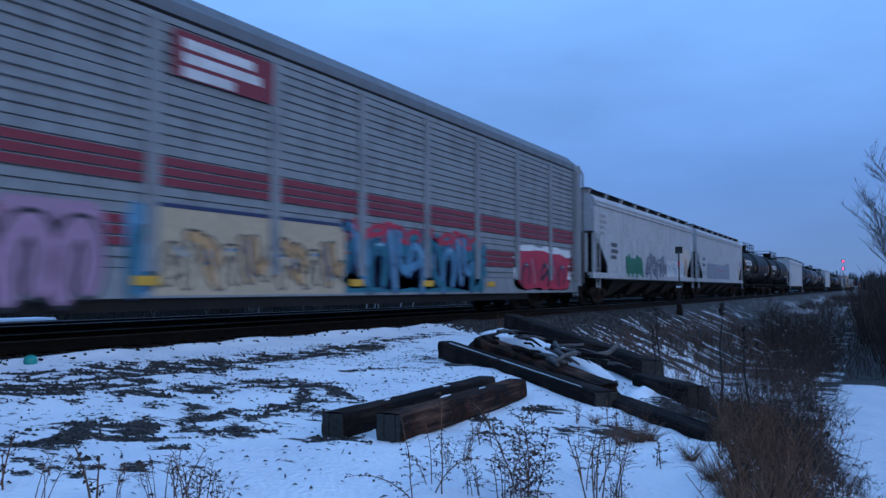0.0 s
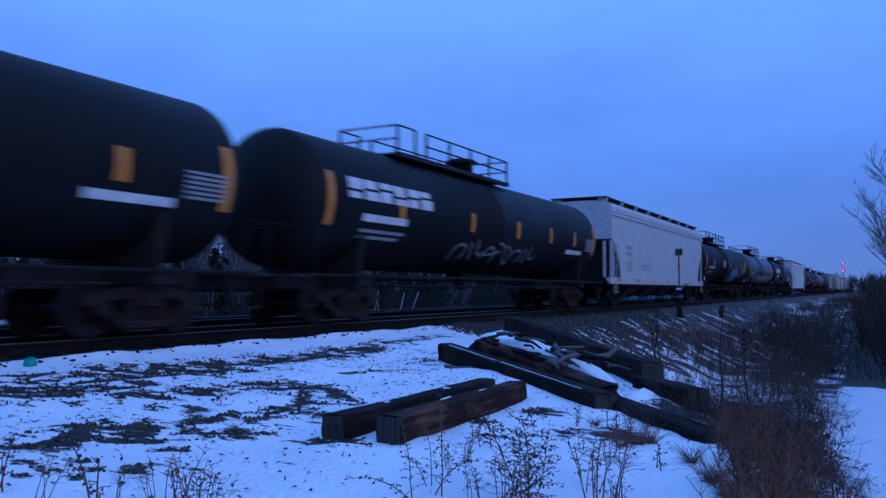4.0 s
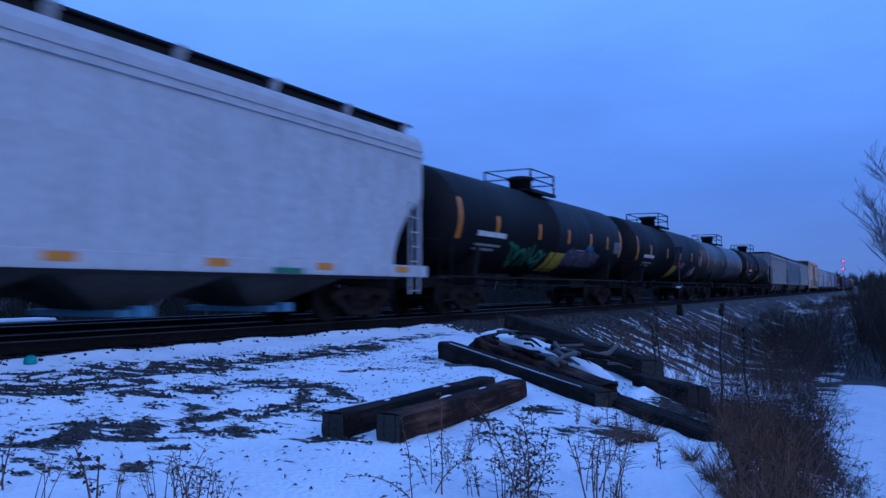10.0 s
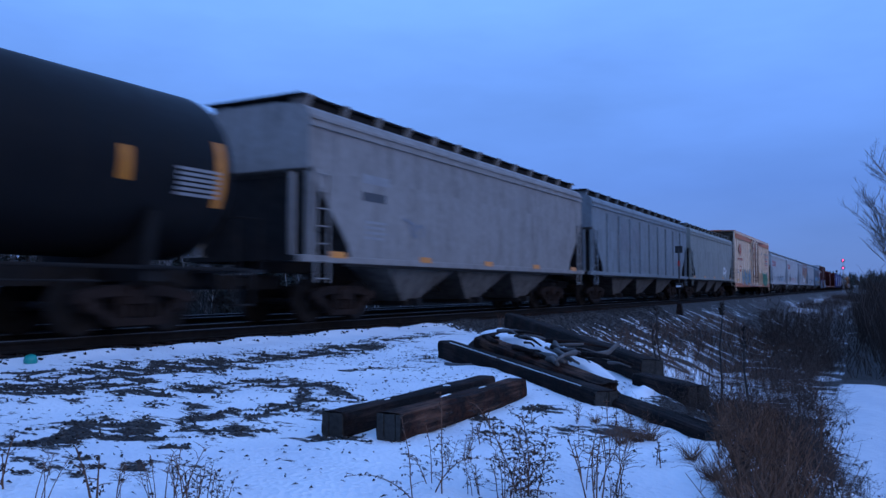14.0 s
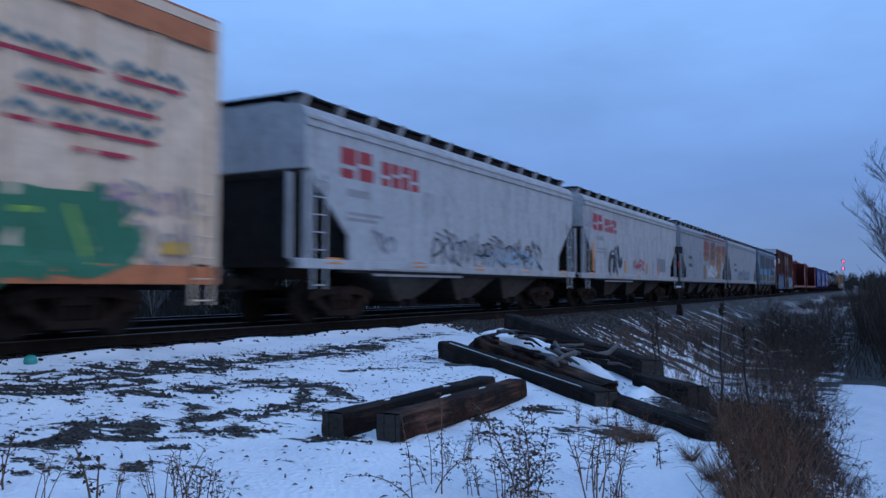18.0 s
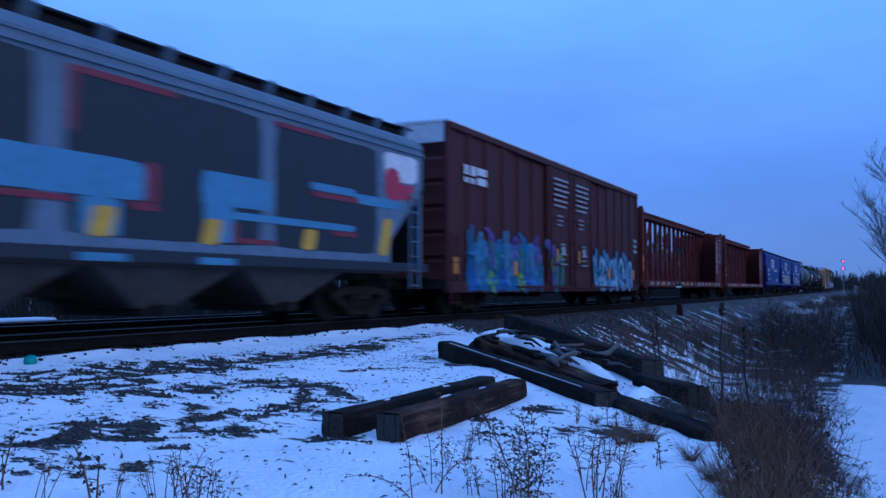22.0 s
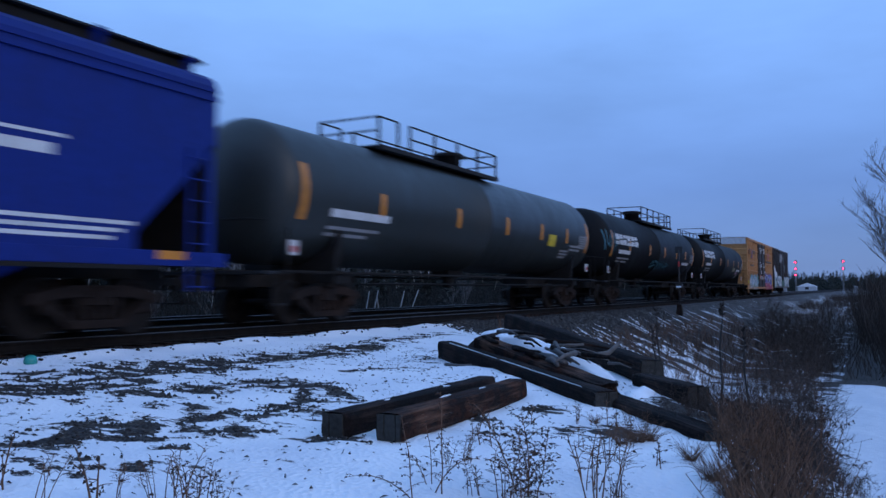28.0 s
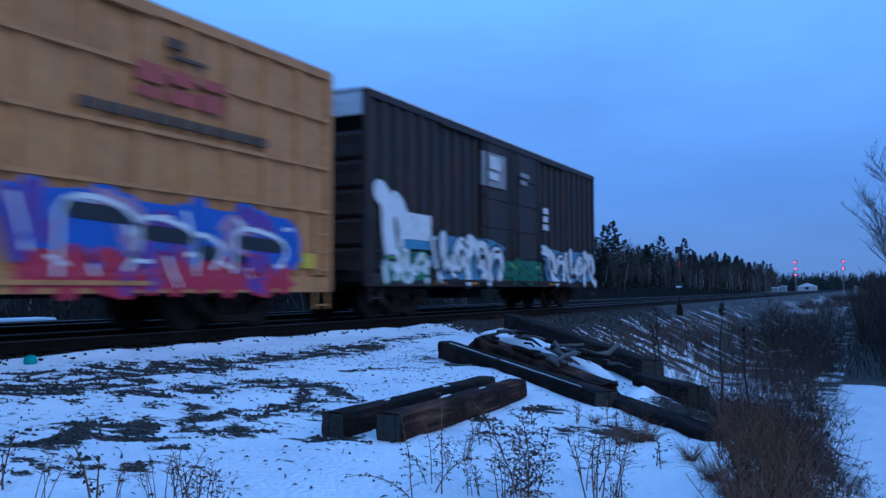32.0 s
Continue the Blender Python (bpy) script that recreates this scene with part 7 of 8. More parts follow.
smear(car, "painted_patch", GR["tan"], sf, 7.4, 8.2, 1.45, 2.5, 131, .0055, "orange-tan stain", .25)
for i in range(4):
    smear(car, "graffiti_block", GR["white"], sf, 2.9 + i * 1.05, 3.85 + i * 1.05, 1.36, 2.28, 132 + i, .007 + .0005 * i, "white sprayed block", .1)
graffiti(car, sf, 2.9, 7.1, 1.45, 2.2, [GR["white"]], GR["paleblue"], None, GR["blue"], 5, 9, .26)
smear(car, "painted_patch", GR["tealblue"], sf, 6.95, 7.5, 1.4, 2.0, 137, .012, "teal spray", .2)
car, h, sf = HOP[3]
plate(car, "painted_panel", paint("buff_grey_patch", (.22, .24, .29)), sf, -6.4, .9, 1.40, 2.45, .006, "blue-grey painted-out panel")
plate(car, "painted_panel", paint("buff_grey_patch", (.22, .24, .29)), sf, .92, 2.85, 1.40, 2.62, .006, "blue-grey painted-out panel")
graffiti(car, sf, -4.0, 1.0, 1.6, 2.15, [GR["red"]], GR["red"], None, None, 7, 10, .12, True)
bars(car, DARKMARK, sf, -8.0, 2.6, [.8, .85], .18, .22)
bars(car, GREYMARK, sf, -8.0, 1.8, [1.5, 1.4], .08, .06)
plate(car, "painted_patch", GR["tan"], sf, 7.4, 7.9, 1.7, 2.4, .006, "tan paint patch")
graffiti(car, sf, 7.9, 9.0, 2.5, 2.9, [GR["pink"]], GR["pink"], None, None, 2, 12, .2, True)

for k, z, mk in ((4, 2.80, 10), (5, 2.80, 20), (9, 2.80, 30), (31, 2.72, 40), (32, 2.85, 50)):
    car, h, sf = TANK[k]
    blocks(car, WHITE, sf, -8.3, z, .46, 6, .56, "logo_block", "heavy white lettering block")
    bars(car, WHITE, sf, -7.7, 2.32, [1.9], .17, .1)
    bars(car, GREYMARK, sf, -7.7, 2.08, [1.9, 1.7], .07, .07)
    plate(car, "placard", WHITE, sf, 5.9, 7.6, 2.12, 2.27, .007, "white placard", 1, 2)
for k in (7, 8, 30):
    car, h, sf = TANK[k]
    bars(car, WHITE if k == 30 else GREYMARK, sf, -8.0, 2.28, [2.3], .17, .08)
    bars(car, GREYMARK, sf, -8.0, 2.02, [2.0, 1.6], .07, .07)
    bars(car, GREYMARK, sf, 6.2, 2.1, [.9, .9, .8], .06, .05)
    bars(car, GREYMARK, sf, 7.1, 2.3, [1.3, 1.2], .07, .06)
for k in (11, 12, 14):
    car, h, sf = TANK[k]
    bars(car, WHITE, sf, -6.7, 2.3, [2.0], .15, .09)
    bars(car, GREYMARK, sf, -6.7, 2.02, [1.8, 1.4], .07, .06)
    bars(car, GREYMARK, sf, 2.2, 2.2, [.9, .9, .8], .06, .05)
car, h, sf = TANK[13]
DIMOCHRE = paint("dim_ochre_stencil", (.14, .08, .025))
bars(car, DIMOCHRE, sf, -6.5, 2.28, [2.5], .16, .09)
bars(car, DIMOCHRE, sf, -6.5, 2.0, [1.9, 1.6], .07, .07)
for k, t in TANK.items():          # data panel by the rear head, hazard placards at both ends
    car, h, sf = t
    y0 = h - 1.75
    for i in range(6):
        bars(car, GREYMARK, sf, y0, 2.72 - i * .085, [.95], .05, .03)
    if k in (7, 8, 30, 31, 32):
        for yy in (h - .45, -h + .6):
            pl = plate(car, "placard", WHITE, lambda y, z: 1.36, yy - .14, yy + .14, 1.42, 1.72, .02, "white and red hazard placard")
            part("placard_mark", plate_builder(lambda y, z: 1.382, yy - .09, yy + .09, 1.48, 1.60, .006), RED, pl)
car, h, sf = TANK[4]
graffiti(car, sf, -5.5, .9, 1.62, 2.2, [GR["grey"]], GR["grey"], None, None, 7, 13, .12, True)
car, h, sf = TANK[5]
graffiti(car, sf, -3.0, 3.0, 1.62, 2.2, [GR["grey"]], GR["grey"], None, None, 6, 14, .12, True)
car, h, sf = TANK[7]
graffiti(car, sf, 2.3, 5.3, 1.50, 2.42, [GR["sky"], GR["paleblue"]], GR["blue"], GR["sky"], GR["white"], 6, 15, .34)
plate(car, "painted_patch", GR["grey"], sf, -1.9, -1.2, 2.5, 3.0, .006, "pale smear of paint", 1, 3)
car, h, sf = TANK[8]
graffiti(car, sf, -3.8, 8.4, 1.58, 2.3, [GR["grey"], GR["mauve"]], GR["grey"], None, None, 17, 16, .2, True)
graffiti(car, sf, -3.6, 8.3, 1.62, 2.2, [GR["grey"], GR["white"]], GR["grey"], None, None, 14, 64, .12, True)
plate(car, "placard", GR["pink"], sf, 6.2, 6.9, 1.75, 1.95, .006, "pink paper placard", 1, 2)
car, h, sf = TANK[9]
for i, (y0, y1, z0, z1) in enumerate(((3.2, 4.6, 2.95, 3.34), (3.5, 4.5, 2.6, 2.95), (3.4, 4.6, 2.24, 2.6), (.29, 1.6, 1.72, 1.9), (.87, 2.04, 1.90, 2.08), (1.86, 2.71, 1.48, 1.77), (-2.2, -.8, 1.6, 1.95))):
    smear(car, "painted_patch", GR["teal"] if i < 3 else GR["tealblue"], sf, y0, y1, z0, z1, 110 + i, .006 + .0006 * i, "teal sprayed smudge", .3)
    for q in range(2):
        sw = MB()
        zz = z0 + (z1 - z0) * (.3 + .4 * q)
        stroke(sw, sf, [(y0 + .1, zz), ((y0 + y1) / 2, zz + .07), (y1 - .1, zz - .03)], .035, .013)
        part("graffiti_line", sw, GR["sky"], car, "thin pale spray line")
ws = MB()
stroke(ws, sf, curve([(4.55, 3.72), (5.2, 3.75), (4.9, 3.2), (5.6, 3.1), (5.4, 2.6)]), .34, .010)
part("graffiti_shape", ws, GR["white"], car, "white sprayed streak")
# pale grey patch high on the shell
smear(car, "painted_patch", GR["grey"], sf, 5.3, 6.9, 3.62, 3.88, 120, .006, "pale grey painted-out patch", .06)
smear(car, "label_plate", GREYMARK, sf, 6.25, 7.05, 2.15, 2.46, 121, .006, "grey label", .0)
plate(car, "label_foot", WHITE, sf, 6.25, 7.05, 1.99, 2.13, .007, "white label", 1, 2)
plate(car, "yellow_patch", YELLOW, sf, -.1, .45, 2.05, 2.5, .007, "yellow painted square", 1, 3)
plate(car, "placard", WHITE, sf, 6.2, 6.9, 1.95, 2.2, .007, "white placard", 1, 2)
for k in (11, 12, 14):
    car, h, sf = TANK[k]
    m = MB()
    y0, y1 = (-.5, 1.2) if k == 11 else (-.25, 1.3)
    for i in range(6):
        z0, z1 = 1.28 + i * .13, 1.28 + (i + 1) * .13
        sh = 0 if k == 11 else .09 * i
        q = [(y0 + sh, z0), (y1 - (.2 if i < 2 and k != 11 else 0) + sh * .2, z0), (y1 + sh * .2, z1), (y0 + sh + (0 if k == 11 else .09), z1)]
        m.add([(sf(y, z) + .007, y, z) for y, z in q], [(0, 1, 2, 3)])
    part("yellow_patch", m, paint("dull_yellow", (.40, .31, .02), dirt=.4), car, "dull yellow painted patch")
car, h, sf = TANK[11]
smear(car, "painted_patch", paint("dim_spray_grey", (.07, .066, .08)), sf, 1.05, 5.1, 1.62, 2.2, 125, .005, "dull grey spray field", .2)
graffiti(car, sf, 1.1, 5.2, 1.65, 2.25, [paint("dim_spray_mauve", (.11, .075, .10)), paint("dim_spray_blue", (.09, .10, .12))], GR["navy"], None, GR["paleblue"], 7, 20, .2)
smear(car, "painted_patch", GR["tealblue"], sf, 3.24, 4.1, 2.24, 2.46, 126, .008, "teal spray", .3)
graffiti(car, sf, -4.2, -1.0, 1.5, 2.2, [GR["green"]], GR["grey"], None, None, 4, 21, .18, True)
car, h, sf = TANK[12]
graffiti(car, sf, 5.2, 6.8, 1.42, 2.05, [GR["grey"], GR["white"]], GR["grey"], None, None, 2, 22, .3, True)
car, h, sf = TANK[30]
plate(car, "yellow_patch", YELLOW, sf, 4.8, 5.5, 2.25, 2.65, .007, "yellow painted square", 1, 2)
car, h, sf = TANK[32]
plate(car, "placard", paint("dull_tan_placard", (.24, .21, .13)), sf, 4.0, 5.15, 2.08, 2.38, .007, "tan paper placard", 1, 2)
plate(car, "placard", GR["pink"], sf, 6.0, 6.9, 1.90, 2.06, .007, "pink paper placard", 1, 2)
plate(car, "placard", GREYMARK, sf, 7.0, 7.55, 1.62, 1.84, .007, "grey placard", 1, 2)
car, h, sf = TANK[31]
graffiti(car, sf, -9.3, -8.2, 2.3, 3.3, [GR["teal"]], GR["teal"], None, None, 5, 23, .14, True)
graffiti(car, sf, -1.4, 2.4, 1.75, 2.2, [GR["teal"]], GR["teal"], None, None, 5, 24, .14, True)

for k in (6, 10):
    car, h, sf = HOP[k]
    bars(car, DARKMARK if k == 10 else GREYMARK, sf, -7.95, 2.62, [1.0, 1.05], .19, .10)
    bars(car, GREYMARK, sf, -7.95, 1.95, [1.1, 1.0, 1.1, .9], .06, .05)
    bars(car, GREYMARK, sf, -5.2, 1.95, [1.4, 1.2, 1.3], .06, .05)
    plate(car, "green_stencil", GR["green"], sf, 4.5, 5.4, 1.05, 1.16, .008, "faded green stencil")
car, h, sf = HOP[15]
bars(car, GREYMARK, sf, -6.6, 3.1, [1.1], .2, .1)
bars(car, DARKMARK, sf, -6.6, 2.7, [.95], .2, .1)
bars(car, GREYMARK, sf, -6.5, 2.2, [.9, .8, .9, .7], .06, .06)
graffiti(car, sf, -4.8, -3.8, 2.0, 2.4, [GR["grey"]], GR["grey"], None, None, 2, 25, .2, True)
car, h, sf = HOP[16]
graffiti(car, sf, -5.6, -1.8, 2.2, 3.6, [GR["grey"]], GR["grey"], None, None, 4, 26, .22, True)
graffiti(car, sf, -5.0, 6, 1.5, 1.9, [GR["grey"]], GR["grey"], None, None, 9, 27, .12, True)
car, h, sf = HOP[17]
graffiti(car, sf, 3.7, 5.0, 1.65, 2.4, [GR["white"]], GR["grey"], None, None, 1, 44, .25, True)
bars(car, GREYMARK, sf, -1.5, 2.1, [1.0, .9, .8], .07, .06)
bars(car, GREYMARK, sf, .4, 2.2, [1.1, .9, .8, .7], .07, .06)
REDP = paint("faded_red_letters", (.36, .03, .035), dirt=.2)
for k, y0, z0 in ((19, -6.85, 3.18), (20, -7.05, 3.18)):
    car, h, sf = HOP[k]
    blocks(car, REDP, sf, y0, z0 - .04, .66, 2, .58, "logo_block", "red lettering block", .26)
    blocks(car, REDP, sf, y0 + 1.62, z0 - .04, .56, 4, .36, "logo_block", "red lettering block", .28)
    bars(car, GREYMARK, sf, -6.6, 2.75, [.9], .17, .08)
    bars(car, GREYMARK, sf, -6.6, 2.35, [1.4, 1.2], .07, .06)
    plate(car, "sill_stencil", GREYMARK, sf, -5.6, -1.2, 1.03, 1.2, .009, "dark stencilled strip")
car, h, sf = HOP[19]
graffiti(car, sf, -2.9, 4.8, 1.38, 2.3, [GR["black"]], GR["black"], None, None, 10, 28, .07, True)
graffiti(car, sf, -2.6, 4.8, 1.45, 2.2, [GR["navy"]], GR["black"], None, None, 9, 61, .05, True)
graffiti(car, sf, .4, 4.6, 1.42, 1.9, [GR["paleblue"]], GR["black"], None, None, 5, 62, .2, True)
graffiti(car, sf, -5.6, -4.6, 1.6, 2.05, [GR["grey"]], GR["grey"], None, None, 2, 29, .2, True)
car, h, sf = HOP[20]
graffiti(car, sf, -4.9, -3.1, 1.45, 2.5, [GR["black"]], GR["grey"], None, GR["white"], 2, 30, .3)
graffiti(car, sf, -1.0, 1.0, 1.6, 2.1, [GR["red"]], GR["red"], None, None, 3, 31, .2, True)
plate(car, "painted_patch", GR["grey"], sf, 3.7, 5.6, 1.6, 2.3, .006, "grey paint patch")
graffiti(car, sf, -8.0, -7.2, 2.9, 3.9, [GR["pink"]], GR["pink"], None, None, 2, 32, .1, True)
for y in (-7.1, -4.9, -2.4, 1.6, 4.0):
    plate(car, "reflector", ORANGE, sf, y - .12, y + .12, 1.45, 2.0 if y > -7 else 2.6, .009, "orange reflective strip")
car, h, sf = HOP[21]
OCHRE = mat("ochre_spray", (.30, .17, .075), rough=.7, grain=.2, dirt=.5, dirt_scale=.9, dirt_color=(.22, .20, .19), streak=.4)
STENCIL = paint("dim_stencil_grey", (.06, .065, .07))
for i, (y0, y1, z0, z1) in enumerate(((-.95, 1.25, 2.5, 3.98), (1.35, 3.4, 2.3, 3.95), (3.75, 5.95, 1.9, 3.92), (6.05, 7.9, 2.6, 3.95), (-1.05, -.2, 1.3, 2.3), (1.3, 5.6, 1.42, 1.9))):
    smear(car, "painted_panel", OCHRE, sf, y0, y1, z0, z1, 80 + i, .004 + .0005 * i, "ochre overspray", .14)
for i, (y0, y1, z0, z1) in enumerate(((-.79, 1.06, 3.3, 3.92), (-.79, 1.1, 2.88, 3.2), (1.5, 2.6, 2.7, 3.9), (4.05, 5.74, 3.3, 3.8), (6.2, 7.95, 3.15, 3.9), (3.7, 5.2, 3.0, 3.18), (4.1, 5.6, 2.5, 2.9))):
    smear(car, "rust_block", GR["rust"], sf, y0, y1, z0, z1, 90 + i, .010 + .0005 * i, "rust-red sprayed block", .10, 0, 9)
smear(car, "rust_rim", GR["rust"], sf, -.9, 7.9, 4.2, 4.36, 99, .034, "rust-red strip under the roof", .05)
ov = MB()
stroke(ov, sf, curve([(2.9, 3.9), (2.1, 3.9), (2.1, 2.85), (2.9, 2.85)], 12) + curve([(2.9, 2.85), (3.7, 2.85), (3.7, 3.9), (2.9, 3.9)], 12)[1:], .17, .018)
part("stencil_ring", ov, STENCIL, car, "dark stencilled ring")
bars(car, STENCIL, sf, 2.72, 3.55, [.36, .36], .14, .26, off=.018)
graffiti(car, sf, .2, 3.9, 1.5, 2.22, [GR["white"]], GR["grey"], None, GR["navy"], 5, 35, .34)
bars(car, DARKMARK, sf, -5.8, 2.55, [1.1, 1.2], .2, .28)
bars(car, GREYMARK, sf, -5.8, 1.78, [1.2, 1.1], .07, .06)
bars(car, GREYMARK, sf, -3.4, 2.5, [.4, .4], .1, .05)
car, h, sf = HOP[22]
bars(car, DARKMARK, sf, -5.1, 2.55, [1.0, 1.2], .2, .24)
graffiti(car, sf, -3.3, 4.9, 1.40, 2.25, [GR["navy"], GR["grey"], GR["black"]], GR["white"], None, GR["paleblue"], 13, 36, .36)
graffiti(car, sf, 2.2, 5.2, 1.40, 2.1, [GR["paleblue"]], GR["green"], None, None, 4, 66, .3, True)
car, h, sf = HOP[23]
CH = P["charcoal"]
for i, (y0, y1, z0, z1) in enumerate(((-6.3, -2.62, 1.52, 4.02), (-2.15, 1.98, 1.52, 3.96), (2.36, 5.9, 1.52, 3.94))):
    smear(car, "painted_panel", CH, sf, y0, y1, z0, z1, 3 + i, .006, "charcoal sprayed panel", .01, 0, 24)
for i, (y0, y1, z0, z1) in enumerate(((-6.2, -4.6, 2.1, 2.7), (-3.6, -.72, 2.1, 2.72), (-1.89, -1.2, 1.54, 2.1), (.46, 2.28, 2.2, 2.78), (.53, 1.24, 1.55, 2.25), (3.46, 5.02, 2.76, 2.92), (5.0, 6.9, 2.62, 2.84), (1.23, 5.03, 1.98, 2.12), (-5.0, -4.4, 1.55, 2.1))):
    smear(car, "painted_block", GR["sky"], sf, y0, y1, z0, z1, 20 + i, .011 + .0006 * i, "pale blue sprayed block", .03, 0, 16)
for i, (y0, y1, z0, z1) in enumerate(((-2.15, -.1, 3.86, 3.97), (-2.15, -2.0, 3.0, 3.9), (-1.0, -.5, 1.97, 2.1), (-.72, -.48, 2.1, 2.75), (1.2, 2.36, 1.56, 1.66), (1.2, 1.36, 1.56, 1.94), (2.3, 4.1, 3.86, 3.96), (3.5, 5.2, 2.62, 2.74), (-3.4, -2.0, 1.98, 2.08), (4.2, 5.1, 1.86, 1.96))):
    smear(car, "painted_edge", P["maroon"], sf, y0, y1, z0, z1, 40 + i, .017 + .0004 * i, "red sprayed edge", .1, 0, 10)
for i, (y0, z0, z1) in enumerate(((-1.73, 1.52, 1.98), (.50, 1.50, 1.95), (3.2, 1.53, 1.94), (6.05, 1.51, 2.38), (-4.9, 1.5, 1.96))):
    smear(car, "reflector", AMBER, sf, y0, y0 + .42, z0, z1, 60 + i, .022, "yellow reflective strip", .0, .3)
for y0 in (-1.92, .43, -5.2):
    plate(car, "pale_block", GR["sky"], sf, y0, y0 + .85, 1.1, 1.28, .006, "pale blue sill block")
smear(car, "painted_patch", GR["white"], sf, 6.21, 7.75, 3.31, 3.98, 71, .006, "white paint patch", .05)
smear(car, "painted_patch", GR["red"], sf, 6.25, 6.9, 2.8, 3.6, 72, .012, "red paint patch", .2)
smear(car, "painted_patch", GR["red"], sf, 6.8, 7.6, 2.9, 3.3, 73, .0135, "red paint patch", .3)

for k in (27, 28, 29):
    car, h, sf = HOP[k]
    plate(car, "emblem", WHITE, sf, -1.95, .7, 3.05, 3.92, .007, "white square emblem panel")
    blocks(car, P["charcoal"], lambda y, z: sf(y, z) + .008, -1.55, 3.22, .5, 2, .7, "emblem_block", "dark emblem stroke", .3)
    plate(car, "emblem_line", WHITE, sf, -2.0, 3.8, 2.88, 2.93, .007, "thin white line")
    bars(car, WHITE, sf, .5, 2.62, [3.1], .16, .05)
    bars(car, WHITE, sf, -4.95, 2.55, [1.15, 1.1], .22, .24)
    bars(car, WHITE, sf, -4.95, 1.78, [.95, .9], .07, .07)
    bars(car, WHITE, sf, -3.6, 1.72, [.7, .7], .07, .07)
    bars(car, WHITE, sf, 2.4, 1.72, [2.6, 2.4, 2.2], .06, .06)
car, h, sf = HOP[28]
graffiti(car, sf, -3.1, 3.4, 1.32, 2.3, [GR["cream"], GR["teal"]], GR["grey"], GR["cream"], GR["teal"], 5, 37, .2)
car, h, sf = HOP[29]
graffiti(car, sf, -3.0, 2.2, 1.36, 2.2, [GR["grey"], GR["grey"]], GR["black"], GR["red"], GR["white"], 6, 38, .3)

car, h, sf = REEFER
RODS = paint("door_gear_brown", (.16, .09, .06), dirt=.4)
OXRED = paint("dull_oxide_red", (.20, .05, .035), dirt=.4)
EMB = paint("emblem_red", (.40, .07, .03), dirt=.25)
dm = MB()
blob(dm, sf, -8.9, 3.95, .72, .46, .008, random.Random(2), 20)
part("emblem_disc", dm, EMB, car, "round red emblem")
dm = MB()
stroke(dm, sf, curve([(-9.25, 3.75), (-9.2, 4.4), (-8.5, 4.2), (-8.75, 3.9)]), .10, .014)
part("emblem_stroke", dm, P["cream"], car, "cream emblem stroke")
for i in range(5):
    bars(car, EMB, sf, -10.1 + i * .56, 3.06, [.42], .18, .1)
bars(car, EMB, sf, -9.3, 2.5, [1.1], .07, .12)
bars(car, EMB, sf, -9.1, 2.1, [.7], .2, .12)
bars(car, GREYMARK, sf, -10.6, 2.2, [.9, .8, .9], .06, .06)
plate(car, "top_band", P["redorange"], lambda y, z: 1.572, -h + .1, h - .1, 4.84, 5.2, .03, "orange-red band below the roof")
plate(car, "door_track", OXRED, lambda y, z: 1.606, -2.1, 6.0, 5.04, 5.16, .05, "dark red door track")
part("sill_plate", plate_builder(lambda y, z: 1.61, -2.5, 2.3, .84, 1.05, .02), OXRED, car, "dull red sill below the doors")
for z, a, b_ in ((3.86, -1.68, 1.88), (3.25, -1.98, 1.97), (2.71, -1.76, 1.82), (2.31, -1.65, 1.27), (1.70, -1.94, 1.91), (1.42, -1.94, 1.91)):
    part("door_bar", MB().tube([(1.69, a, z), (1.69, b_, z)], .022, 6), RODS, car, "brown locking bar")
for y in (-1.9, -1.72, -.2, .05, 1.2, 1.9):
    part("door_rod", MB().tube([(1.70, y, 1.2), (1.70, y, 4.9)], .026, 6), RODS, car, "brown upright lock rod")
for y, z in ((-1.75, 3.86), (.0, 3.86), (1.9, 3.86), (-1.75, 3.25), (.0, 3.25), (-1.75, 2.71), (.0, 2.31), (1.9, 2.71), (-1.4, 1.78), (.5, 1.72)):
    part("lock_bracket", MB().box(1.66, 1.73, y - .09, y + .09, z - .09, z + .09, .01), RODS, car)
ds = lambda y, z: sf(y, z) + .02
bars(car, GR["red"], ds, -1.16, 4.38, [1.05], .09, .08)
bars(car, P["redorange"], ds, -1.0, 3.66, [.6, .55, .6], .07, .06)
plate(car, "paper_placard", WHITE, ds, -1.27, -.44, 1.98, 2.4, .008, "white paper placard")
plate(car, "paper_placard", P["redorange"], ds, .45, .85, 1.75, 2.0, .008, "red and white placard")
for y, z in ((5.6, 4.1), (5.7, 2.4), (-2.6, 4.1), (-2.8, 2.3)):
    plate(car, "plate_mark", GREYMARK, sf, y - .22, y + .22, z - .14, z + .16, .009, "grey data plate")
plate(car, "dark_patch", GR["black"], sf, -3.1, -2.57, 1.42, 1.84, .012, "dark painted-out square")
graffiti(car, sf, -7.9, -2.75, 1.0, 2.2, [GR["paleblue"], GR["cream"], GR["sky"]], GR["teal"], GR["tan"], GR["cream"], 7, 39, .30)
graffiti(car, sf, 2.2, 6.1, 1.05, 2.15, [GR["tan"]], GR["tan"], GR["tan"], GR["rust"], 4, 40, .3)
graffiti(car, sf, 6.3, 9.9, .95, 2.1, [GR["green"]], GR["green"], GR["green"], GR["lime"], 3, 41, .26)
